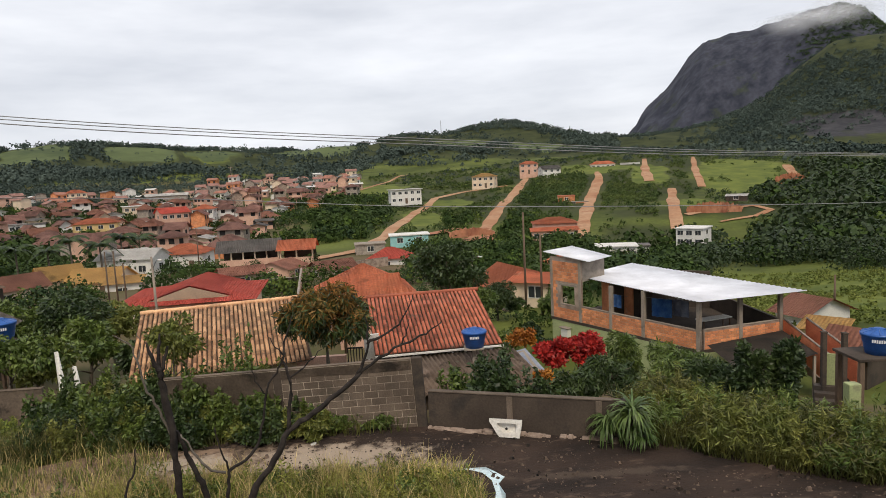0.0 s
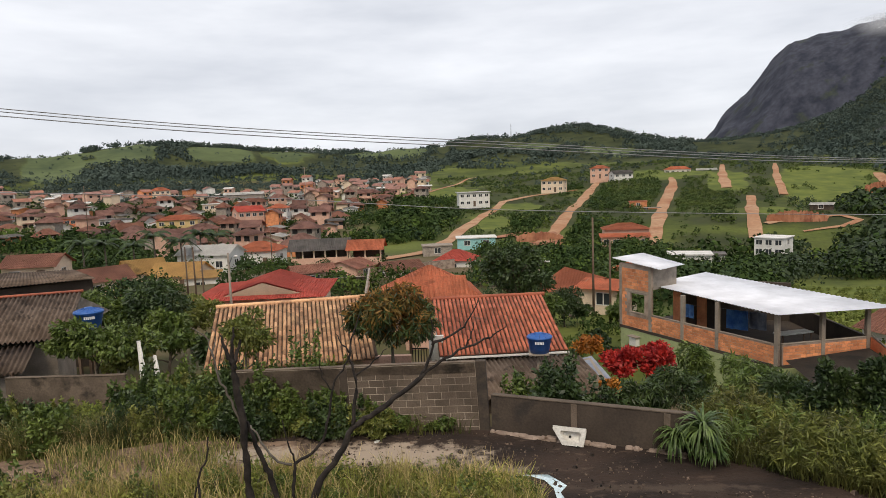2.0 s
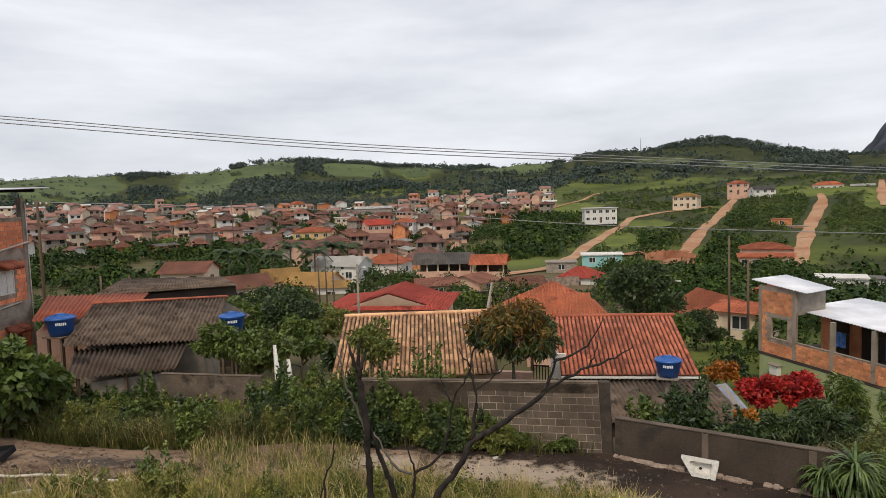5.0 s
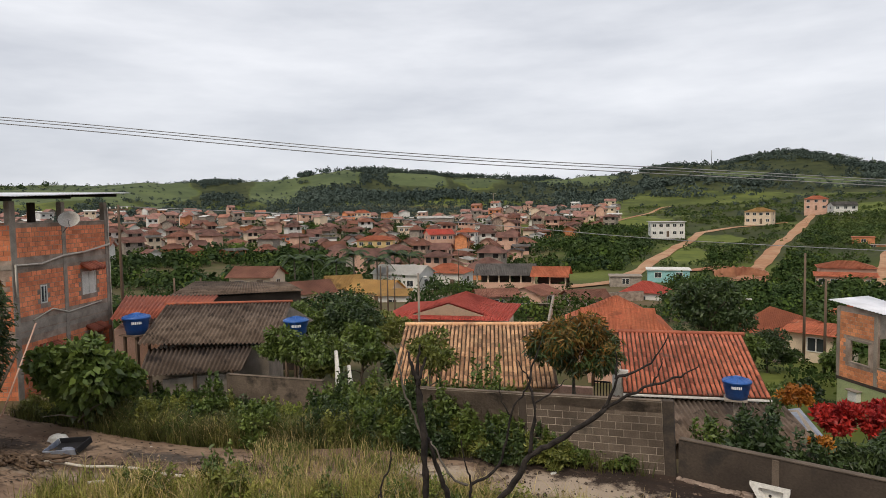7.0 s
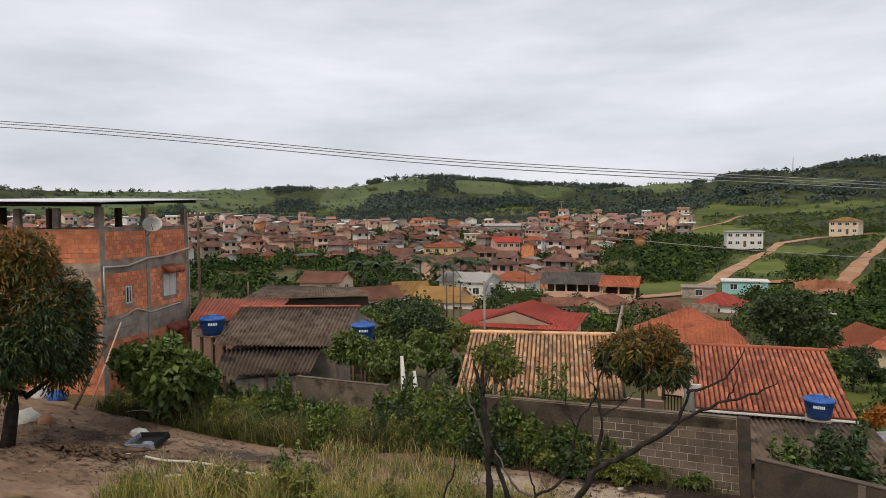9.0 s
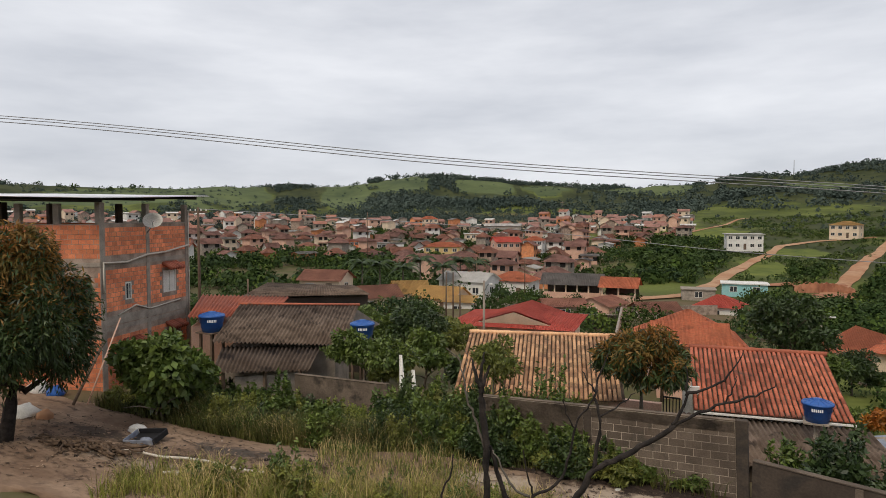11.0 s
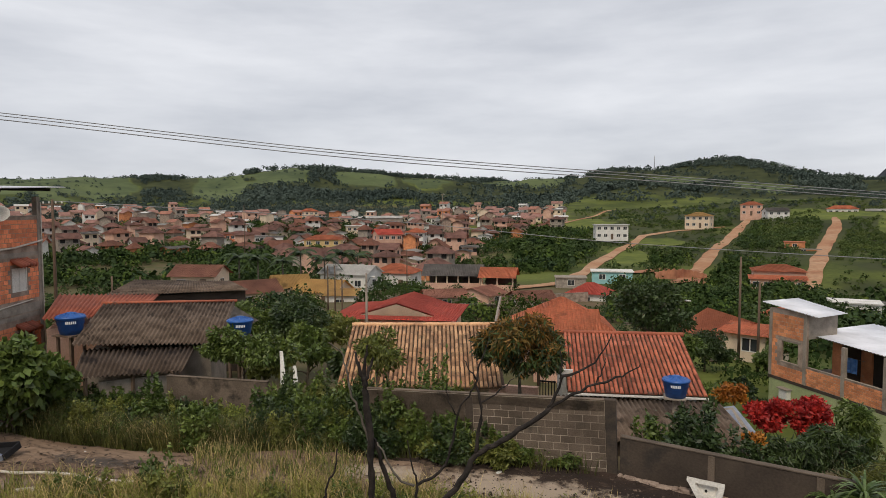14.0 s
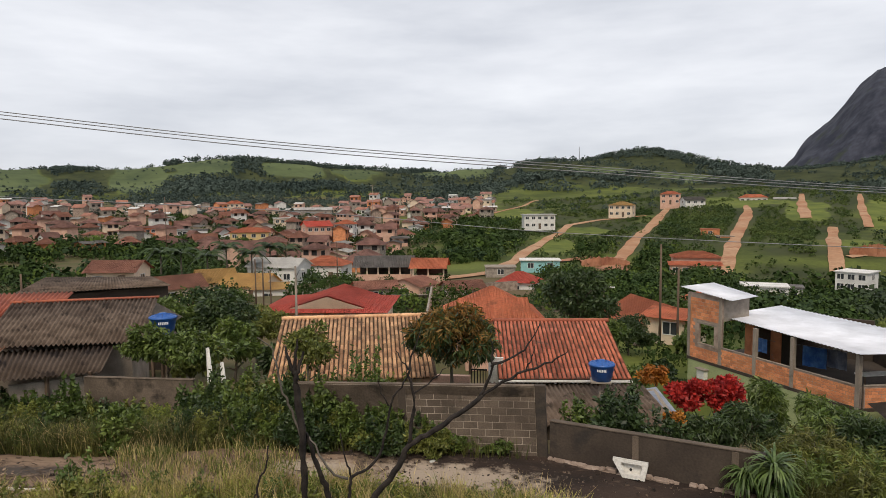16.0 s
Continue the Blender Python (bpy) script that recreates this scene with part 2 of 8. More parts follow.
M["blue"] = surface("blue_plastic", (0.02, 0.10, 0.36), (0.018, 0.085, 0.31), 2, 0.4, 0, 20, spec=0.5)
M["white_bar"] = surface("white_print", (0.75, 0.77, 0.8), (0.7, 0.72, 0.75), 4, 0.5, 0, 20)
M["white_gloss"] = surface("white_ceramic", (0.75, 0.73, 0.69), (0.66, 0.63, 0.58), 4, 0.35, 0, 20, spec=0.5)
M["dark"] = surface("dark_interior", (0.02, 0.019, 0.018), (0.03, 0.027, 0.025), 2, 0.9, 0, 20)
M["glass"] = surface("window_glass", (0.03, 0.035, 0.04), (0.045, 0.05, 0.055), 1, 0.12, 0, 10, spec=0.5)
M["steel"] = surface("galvanised_steel", (0.36, 0.37, 0.38), (0.28, 0.29, 0.30), 3, 0.5, 0, 20, metal=0.5)
M["cable"] = surface("aluminium_cable", (0.30, 0.30, 0.31), (0.22, 0.22, 0.23), 2, 0.5, 0, 20)
M["earth_red"] = surface("red_earth", (0.33, 0.165, 0.085), (0.40, 0.245, 0.145), 0.08, 0.95, 0.6, 0.9, stain=(0.27, 0.115, 0.058), stain_scale=0.12, stain_at=0.54)
M["earth_cut"] = surface("raw_red_cutting", (0.26, 0.105, 0.055), (0.35, 0.165, 0.095), 0.15, 0.95, 0.4, 0.9, stain=(0.19, 0.07, 0.04), stain_scale=0.12, stain_at=0.56)
M["leaf_deep"] = surface("leaf_deep", (0.020, 0.036, 0.014), (0.042, 0.064, 0.020), 1.2, 0.6, 0, 20, island=0.35, thin=0.15, spec=0.3)
M["pvc"] = surface("pale_pvc_pipe", (0.58, 0.53, 0.46), (0.5, 0.45, 0.38), 3, 0.5, 0, 20)
M["cloth_blue"] = surface("blue_cloth", (0.04, 0.12, 0.34), (0.10, 0.22, 0.45), 2.5, 0.9, 0.1, 12)
M["cloth_grey"] = surface("grey_cloth", (0.28, 0.30, 0.34), (0.16, 0.18, 0.24), 2.5, 0.9, 0.1, 12)
M["paint_spill"] = surface("pale_blue_paint", (0.62, 0.72, 0.75), (0.52, 0.64, 0.68), 3, 0.6, 0, 20)
M["black_plastic"] = surface("black_plastic", (0.015, 0.015, 0.017), (0.025, 0.025, 0.028), 3, 0.4, 0, 20)
M["bag"] = surface("white_plastic_bag", (0.62, 0.61, 0.58), (0.5, 0.49, 0.46), 5, 0.5, 0.3, 30)


# ---------- helpers for meshes and things ----------
RNG = np.random.default_rng(7)


def link(name, me, material, parent=None, label=""):
    ob = new(name, me)
    if material is not None and not me.materials:
        me.materials.append(M[material] if isinstance(material, str) else material)
    if parent is not None:
        ob.parent = parent
    if label:
        tagged(ob, label)
    return ob


def part(name, bm, material, parent=None, label=""):
    me = bpy.data.meshes.new(name)
    bm.to_mesh(me)
    bm.free()
    return link(name, me, material, parent, label)


def raw(name, verts, faces):
    me = bpy.data.meshes.new(name)
    me.from_pydata([tuple(v) for v in verts], [], [tuple(f) for f in faces])
    me.update()
    return me


def quads(name, q):
    """A mesh of loose four-sided faces from an array (n, 4, 3)."""
    n = len(q)
    me = bpy.data.meshes.new(name)
    me.vertices.add(4 * n)
    me.vertices.foreach_set("co", np.ascontiguousarray(q, dtype=np.float32).ravel())
    me.loops.add(4 * n)
    me.loops.foreach_set("vertex_index", np.arange(4 * n, dtype=np.int32))
    me.polygons.add(n)
    me.polygons.foreach_set("loop_start", np.arange(0, 4 * n, 4, dtype=np.int32))
    me.update(calc_edges=True)
    return me


def thing(name, m, label, category, group="", kind=""):
    e = new(name)
    e.empty_display_size = 0.2
    e.matrix_world = m
    return tagged(e, label, category, group, kind)


def add_box(bm, x0, x1, y0, y1, z0, z1, m=None):
    v = [bm.verts.new((x, y, z)) for z in (z0, z1) for y in (y0, y1) for x in (x0, x1)]
    for f in ((0, 2, 3, 1), (4, 5, 7, 6), (0, 1, 5, 4), (2, 6, 7, 3), (0, 4, 6, 2), (1, 3, 7, 5)):
        bm.faces.new([v[i] for i in f])
    if m is not None:
        bmesh.ops.transform(bm, matrix=m, verts=v)
    return v


def box(x0, x1, y0, y1, z0, z1, bevel=0.0):
    bm = bmesh.new()
    add_box(bm, x0, x1, y0, y1, z0, z1)
    if bevel:
        bmesh.ops.bevel(bm, geom=bm.edges[:], offset=bevel, segments=1, affect="EDGES")
    return bm


def tube(points, radii, sides=6, cap=True):
    """A tapered tube along points."""
    bm = bmesh.new()
    rings = []
    pts = [Vector(p) for p in points]
    for i, p in enumerate(pts):
        d = (pts[min(i + 1, len(pts) - 1)] - pts[max(i - 1, 0)]).normalized()
        a = d.cross(Vector((0, 0, 1)))
        a = Vector((1, 0, 0)) if a.length < 0.05 else a.normalized()
        b = d.cross(a)
        r = radii[i] if hasattr(radii, "__len__") else radii
        rings.append([bm.verts.new(p + r * (math.cos(2 * math.pi * k / sides) * a + math.sin(2 * math.pi * k / sides) * b)) for k in range(sides)])
    for r0, r1 in zip(rings, rings[1:]):
        for k in range(sides):
            bm.faces.new((r0[k], r0[(k + 1) % sides], r1[(k + 1) % sides], r1[k]))
    if cap:
        bm.faces.new(rings[0][::-1])
        bm.faces.new(rings[-1])
    for f in bm.faces:
        f.smooth = True
    return bm


def merge(*bms):
    me = bpy.data.meshes.new("joined")
    out = bmesh.new()
    for b in bms:
        b.to_mesh(me)
        out.from_mesh(me)
        b.free()
    bpy.data.meshes.remove(me)
    return out


def lathe(profile, sides=24):
    """A turned form from (radius, height) pairs."""
    bm = bmesh.new()
    rings = [[bm.verts.new((r * math.cos(2 * math.pi * k / sides), r * math.sin(2 * math.pi * k / sides), z)) for k in range(sides)] for r, z in profile]
    for a, b in zip(rings, rings[1:]):
        for k in range(sides):
            bm.faces.new((a[k], a[(k + 1) % sides], b[(k + 1) % sides], b[k])).smooth = True
    bm.faces.new(rings[0][::-1])
    bm.faces.new(rings[-1])
    return bm


def polar(az, d, z=0.0):
    return Vector((d * math.sin(radians(az)), d * math.cos(radians(az)), z))


# ---------- the ground ----------
FALL_R = [0, 19, 24, 34, 60, 110, 160, 250, 420, 600, 760]
FALL_Z = [0, 0, -2.0, -4.0, -5.0, -7.3, -8.8, -6, 5, 11, 14]
CREST_AZ = [-90, -62, -54, -45, -39, -34.5, -29.6, -23.8, -17, -11, -7, -3.6, 0.3, 6, 10.8, 15.2, 20, 26, 28.4, 30.5, 33, 40, 60]
CREST_Z = [60, 39, 38, 37, 39, 47, 55, 49, 44, 38, 37, 48, 55, 57, 45, 34, 38, 66, 96, 122, 124, 122, 88]


def smooth(t):
    t = np.clip(t, 0, 1)
    return t * t * (3 - 2 * t)


def lumps(x, y, size):
    """A cheap smooth field between about -1 and 1."""
    u, v = x / size, y / size
    return (np.sin(1.7 * u + 0.9 * v + 1.3) + np.sin(-0.8 * u + 2.1 * v + 4.1) + np.sin(2.9 * u - 1.4 * v + 0.4) * 0.6 + np.sin(3.7 * u + 3.3 * v) * 0.4) / 3


def height(x, y):
    x, y = np.asarray(x, float), np.asarray(y, float)
    r, az = np.hypot(x, y), np.degrees(np.arctan2(x, y))
    z = np.interp(r, FALL_R, FALL_Z)
    soft_left = np.interp(az, [-62, -50, -36, -18, 180], [0.0, 0.15, 0.6, 1, 1])
    near = 1 - smooth((r - 40) / 30)
    z = z * (1 - near * (1 - soft_left))
    ahead = smooth((y + 5) / 15)
    z = z * ahead
    yb = np.interp(x, [-22, -8, 0], [7.0, 12.0, 12.6])
    t = yb - y
    z = z + np.where(t > 0, np.interp(t, [0, 2.5, 12.5, 23, 80, 400], [0, 0.35, 5.2, 8.0, 20, 40]), 0)
    hill = np.interp(az, CREST_AZ, CREST_Z) - 14
    up = smooth((r - 470) / 380) ** 1.3
    down = 1 - 0.6 * smooth((r - 880) / 700)
    z = z + np.where(y > -40, hill * up * down * ahead, 30 * smooth((r - 300) / 700))
    z = z + lumps(x, y, 75) * 7 * smooth((r - 330) / 300) + lumps(x + 40, y, 30) * 2.2 * smooth((r - 250) / 250)
    z = z + lumps(x, y, 21) * 0.6 * smooth((r - 60) / 100) + lumps(x, y, 1.1) * 0.03
    # the wooded dip below the brick house
    z = z - 5.0 * np.exp(-(((az - 24) / 13) ** 2)) * smooth((r - 45) / 60) * (1 - smooth((r - 140) / 70))
    # the shoulder with the dirt roads
    z = z + 6.0 * np.exp(-(((az - 17) / 13) ** 2)) * smooth((r - 150) / 250) * (1 - smooth((r - 480) / 150))
    return z


def ground_z(x, y):
    return float(height(x, y))


def drop(x, y, sink=0.0):
    return Vector((x, y, ground_z(x, y) - sink))


GR = np.concatenate([[0.0, 1.0, 2.0], np.geomspace(3, 3200, 210)])
GA = np.unique(np.concatenate([np.arange(-180, -76, 4.0), np.arange(-76, 50, 0.45), np.arange(50, 180, 4.0)]))
gr, ga = np.meshgrid(GR, np.radians(GA), indexing="ij")
gx, gy = gr * np.sin(ga), gr * np.cos(ga)
gv = np.stack([gx, gy, height(gx, gy)], -1).reshape(-1, 3)
nr, na = len(GR), len(GA)
gi = np.arange(nr * na).reshape(nr, na)
gf = np.stack([gi[:-1, :], np.roll(gi, -1, 1)[:-1, :], np.roll(gi, -1, 1)[1:, :], gi[1:, :]], -1).reshape(-1, 4)[:, ::-1]
g_me = raw("ground", gv, gf)
g_me.polygons.foreach_set("use_smooth", [True] * len(g_me.polygons))


PASTURES = [(-31.0, 735, 2.6, 75), (-23.8, 715, 3.0, 45), (-18.5, 740, 2.2, 34), (-10, 770, 3.6, 70), (-50.5, 720, 8, 165), (-44.4, 720, 2.1, 160), (-35.6, 715, 2.3, 150), (2, 680, 3.0, 45), (9, 660, 3.5, 40), (-56, 640, 6, 60)]


def pasture(x, y):
    """1 on the cleared pastures of the hills, 0 off them."""
    r, az = np.hypot(x, y), np.degrees(np.arctan2(x, y))
    out = np.zeros_like(r)
    for a, d, wa, wd in PASTURES:
        q = ((az - a) / wa) ** 2 + ((r - d) / wd) ** 2 + 0.5 * lumps(x, y, 22)
        out = np.maximum(out, 1 - smooth((q - 0.75) / 0.4))
    return out


def bare(x, y):
    """1 on the bare rock faces low on the mountain's flank."""
    r, az = np.hypot(x, y), np.degrees(np.arctan2(x, y))
    t = (height(x, y) - EYE) / np.maximum(r, 1)
    q = 1.1 - ((az - 31.5) / 4.2) ** 2 - ((t - 0.036) / 0.019) ** 2 + 0.7 * lumps(x, y, 17)
    return np.where(r > 450, smooth(q / 0.5), 0.0) * 0.75


FIELDS = [(24.3, 300, 3.5, 66), (-1.6, 205, 2.0, 24), (0.5, 252, 2.6, 16), (13.5, 335, 3.0, 24), (17.6, 300, 1.6, 50), (27.5, 86, 9.0, 38), (11.3, 345, 2.0, 22), (-6.5, 330, 4.0, 40), (-14, 300, 2.5, 16), (21.0, 215, 1.2, 18)]


def meadow(x, y):
    """1 on the bright grass fields of the near slope."""
    r, az = np.hypot(x, y), np.degrees(np.arctan2(x, y))
    out = np.zeros_like(r)
    for a, d, wa, wd in FIELDS:
        q = ((az - a) / wa) ** 2 + ((r - d) / wd) ** 2 + 0.45 * lumps(x, y, 11)
        out = np.maximum(out, 1 - smooth((q - 0.7) / 0.45))
    return out


def cover(x, y):
    """How far scrub (first) and bare soil (second) replace the meadow."""
    r, az = np.hypot(x, y), np.degrees(np.arctan2(x, y))
    scrub = 0.75 * smooth((r - 500) / 120) + 0.9 * smooth((r - 95) / 30) * (1 - smooth((r - 205) / 30)) * (az < -18)
    scrub = np.where(az > 14, np.maximum(scrub, 0.95 * smooth((r - 420) / 60)), scrub)
    scrub = np.maximum(scrub, 0.8 * np.exp(-(((az - 18) / 7) ** 2)) * smooth((r - 50) / 20) * (1 - smooth((r - 165) / 30)))
    soil = 0.72 * (1 - smooth((r - 115) / 40)) * (1 - smooth((az + 1) / 4) * smooth((r - 30) / 5)) + 0.6 * smooth((r - 120) / 40) * (1 - smooth((r - 480) / 60)) * (1 - smooth((az + 14) / 6))
    slope = smooth((r - 170) / 25) * (1 - smooth((r - 430) / 40)) * smooth((az + 9) / 4)
    field = np.exp(-((((az - 24.5) / 3.4) ** 2 + ((r - 300) / 62) ** 2) ** 2))
    scrub = np.maximum(scrub, slope * (0.58 + 0.16 * lumps(x, y, 19)) * (1 - field))
    return np.clip(scrub - 0.6 * pasture(x, y), 0, 1), np.clip(soil, 0, 1), bare(x, y), 0.8 * pasture(x, y), 0.75 * meadow(x, y)


for name_, vals in zip(("scrub", "soil", "bare", "pasture", "field"), cover(gv[:, 0], gv[:, 1])):
    at_ = g_me.attributes.new(name_, "FLOAT", "POINT")
    at_.data.foreach_set("value", vals.astype(np.float32))


def ground_material():
    m = surface("meadow_and_scrub", (0.058, 0.074, 0.020), (0.125, 0.145, 0.034), 0.035, 0.95, 0.5, 1.2, stain=(0.055, 0.070, 0.022), stain_scale=0.022, stain_at=0.52, spec=0.1)
    n, l = m.node_tree.nodes, m.node_tree.links
    b = n["Principled BSDF"]
    col = b.inputs["Base Color"].links[0].from_socket
    geo = n.new("ShaderNodeNewGeometry")
    # pasture greens are tinted bluer to carry the haze of distance
    for key, c1, c2, sc in (("scrub", (0.024, 0.032, 0.015), (0.062, 0.070, 0.028), 0.05), ("soil", (0.150, 0.105, 0.066), (0.070, 0.078, 0.030), 0.15), ("bare", (0.028, 0.029, 0.034), (0.064, 0.062, 0.066), 0.09), ("pasture", (0.058, 0.078, 0.038), (0.112, 0.138, 0.058), 0.02), ("field", (0.072, 0.096, 0.024), (0.150, 0.172, 0.038), 0.12)):
        at_, ns, mr, mu, mx, cm = n.new("ShaderNodeAttribute"), n.new("ShaderNodeTexNoise"), n.new("ShaderNodeMapRange"), n.new("ShaderNodeMath"), n.new("ShaderNodeMixRGB"), n.new("ShaderNodeMixRGB")
        at_.attribute_name = key
        ns.inputs["Scale"].default_value, ns.inputs["Detail"].default_value, ns.inputs["Roughness"].default_value = sc, 6, 0.65
        l.new(geo.outputs["Position"], ns.inputs["Vector"])
        cm.inputs["Color1"].default_value, cm.inputs["Color2"].default_value = (*c1, 1), (*c2, 1)
        cr = n.new("ShaderNodeMapRange")
        cr.inputs["From Min"].default_value, cr.inputs["From Max"].default_value = 0.34, 0.66
        l.new(ns.outputs["Fac"], cr.inputs["Value"])
        l.new(cr.outputs["Result"], cm.inputs["Fac"])
        mu.operation = "ADD"
        l.new(at_.outputs["Fac"], mu.inputs[0])
        l.new(ns.outputs["Fac"], mu.inputs[1])
        mr.inputs["From Min"].default_value, mr.inputs["From Max"].default_value = 0.85, 1.1
        l.new(mu.outputs["Value"], mr.inputs["Value"])
        l.new(mr.outputs["Result"], mx.inputs["Fac"])
        l.new(col, mx.inputs["Color1"])
        l.new(cm.outputs["Color"], mx.inputs["Color2"])
        col = mx.outputs["Color"]
    l.new(col, b.inputs["Base Color"])
    return m


ground = tagged(link("ground", g_me, ground_material()), "green meadow and scrub hillsides round a small town", "ground", kind="structure")


def ribbon(name, pts, widths, material, lift=0.04, step=1.0, label="", category="road", uneven=0.0, m=7, rough=0.0):
    """A strip laid on the ground along points of the plan."""
    P = [Vector((*p, 0)) for p in pts]
    rows = []
    for i in range(len(P) - 1):
        n = max(1, int((P[i + 1] - P[i]).length / step))
        for k in range(n + (i == len(P) - 2)):
            f = k / n
            rows.append((P[i].lerp(P[i + 1], f), (P[i + 1] - P[i]).normalized(), widths[i] * (1 - f) + widths[i + 1] * f))
    dirs = [r[1] for r in rows]
    verts, faces = [], []
    for i, (p, _, w) in enumerate(rows):
        d = sum(dirs[max(0, i - 3):i + 4], Vector()).normalized()
        s = Vector((d.y, -d.x, 0))
        for k in range(m):
            e = (k / (m - 1) - 0.5) * w
            if k in (0, m - 1) and uneven:
                e *= 1 + uneven * float(lumps(p.x * 3, p.y * 3 + k, 1.7 if step < 2 else 24.0))
            q = p + s * e
            edge = -0.12 if k in (0, m - 1) else 0
            verts.append((q.x, q.y, ground_z(q.x, q.y) + lift + edge * min(1, lift * 10) + (rough * (float(lumps(q.x * 5.1, q.y * 5.7, 1.0)) + 0.7 * noise.noise(q * 2.7) + 0.6 * noise.noise(q * 7.1)) if rough else 0.0)))
    for i in range(len(rows) - 1):
        for k in range(m - 1):
            faces.append((i * m + k, i * m + k + 1, (i + 1) * m + k + 1, (i + 1) * m + k))
    me = raw(name, verts, faces)
    me.polygons.foreach_set("use_smooth", [True] * len(me.polygons))
    return tagged(link(name, me, material), label, category, kind="structure")


street = ribbon("road", [(-7.5, 13.8), (-6, 14.0), (0, 14.6), (6, 13.2), (12, 10.2), (22, 6.5)], [5.0, 6.2, 6.6, 5.4, 5.0, 5], "dirt", 0.06, 0.16,
                "rutted dark dirt street strewn with gravel", uneven=0.12, m=41, rough=0.022)
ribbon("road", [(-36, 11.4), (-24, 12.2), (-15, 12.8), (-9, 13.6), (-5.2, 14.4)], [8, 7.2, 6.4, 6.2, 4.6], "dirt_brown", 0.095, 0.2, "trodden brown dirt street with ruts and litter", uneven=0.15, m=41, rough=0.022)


# ---------- a far range, its blue haze painted in ---
ba = np.arange(-92, -54, 0.5)
bz = 92 + 14 * np.sin(ba * 0.5) + 8 * np.sin(ba * 1.3) - 60 * smooth((ba + 60) / 4.5)
bv, bf = [], []
for a_, z_ in zip(ba, bz):
    for rr_, zz_ in ((2300, -20), (2420, z_ * 0.6), (2520, z_), (2800, 0)):
        bv.append(tuple(polar(a_, rr_, zz_)))
for i in range(len(ba) - 1):
    for k in range(3):
        bf.append((i * 4 + k, i * 4 + k + 1, (i + 1) * 4 + k + 1, (i + 1) * 4 + k))
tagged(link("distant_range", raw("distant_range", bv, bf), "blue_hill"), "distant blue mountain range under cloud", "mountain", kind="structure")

# ---------- the rock dome ----------
DOME_AZ = [14.5, 15.8, 17.2, 19.0, 20.6, 21.8, 23.2, 24.7, 27.8, 29.3, 30.7, 32.0, 33.7, 38, 46, 60]
DOME_Z = [10, 46, 92, 133, 180, 208, 214, 217, 231, 240, 242, 230, 196, 190, 150, 60]
dv, da, dr = [], np.arange(14.5, 60, 0.18), np.concatenate([np.linspace(1010, 1330, 46), np.linspace(1345, 1900, 12)])
da_g, dr_g = np.meshgrid(da, dr, indexing="ij")
dx, dy = dr_g * np.sin(np.radians(da_g)), dr_g * np.cos(np.radians(da_g))
top = np.interp(da_g + 0.25 * lumps(dx, dy, 30), DOME_AZ, DOME_Z)
rise = np.sin(np.clip((dr_g - 1010) / 300, 0, 1) * math.pi / 2) ** 0.85
dz = (top + 3) * rise * (1 - 0.5 * smooth((dr_g - 1400) / 500)) + 4 * lumps(da_g * 40, dr_g * 0.3, 14) * rise * (1 - rise * 0.6) + 3 * lumps(dx, dy, 24) * rise
dv = np.stack([dx, dy, dz], -1).reshape(-1, 3)
di = np.arange(len(da) * len(dr)).reshape(len(da), len(dr))
df = np.stack([di[:-1, :-1], di[:-1, 1:], di[1:, 1:], di[1:, :-1]], -1).reshape(-1, 4)
d_me = raw("mountain", dv, df)
d_me.polygons.foreach_set("use_smooth", [True] * len(d_me.polygons))
tagged(link("mountain", d_me, "rock"), "bare dark granite dome with streaks and low cloud on its top", "mountain", kind="structure")


# ---------- foliage ----------
def leaf_quads(centres, out, size, aspect=0.45, droop=0.3, rng=RNG, jitter=0.7):
    """Pointed leaves: each a kite about its centre, lying roughly across its outward direction."""
    n = len(centres)
    d = out + rng.normal(0, jitter, (n, 3))
    d[:, 2] -= droop
    d /= np.linalg.norm(d, axis=1)[:, None] + 1e-9
    s = np.cross(d, rng.normal(0, 1, (n, 3)))
    s /= np.linalg.norm(s, axis=1)[:, None] + 1e-9
    L = (size * rng.uniform(0.6, 1.3, n))[:, None]
    base = centres - d * L * 0.5
    return np.stack([base, base + d * L * 0.45 + s * L * aspect * 0.5, base + d * L, base + d * L * 0.45 - s * L * aspect * 0.5], 1)


def shell(n, blobs, rng=RNG, inner=0.55):
    """Points and outward directions in the outer parts of ellipsoids (x, y, z, rx, ry, rz)."""
    b = np.array(blobs, float)
    w = (b[:, 3] * b[:, 4] * b[:, 5]) ** (2 / 3)
    k = rng.choice(len(b), n, p=w / w.sum())
    o = rng.normal(0, 1, (n, 3))
    o /= np.linalg.norm(o, axis=1)[:, None]
    f = rng.uniform(inner, 1.0, n) * (1 + 0.18 * np.sin(o[:, 0] * 5 + k) * np.cos(o[:, 1] * 4 + o[:, 2] * 5))
    return b[k, :3] + o * b[k, 3:] * f[:, None], o


def blob_set(rx, ry, rz, n, rng, cz=0.0, size=0.45):
    """An uneven heap of ellipsoids filling about the half axes given."""
    out = [(0, 0, cz, rx * 0.62, ry * 0.62, rz * 0.66)]
    for _ in range(n):
        a, e = rng.uniform(0, 2 * math.pi), rng.uniform(-0.5, 1.0)
        q = rng.uniform(0.5, 0.8)
        s = rng.uniform(0.7, 1.25) * size
        out.append((rx * q * math.cos(a) * math.cos(e), ry * q * math.sin(a) * math.cos(e), cz + rz * q * math.sin(e), rx * s, ry * s, rz * s * 0.9))
    return out


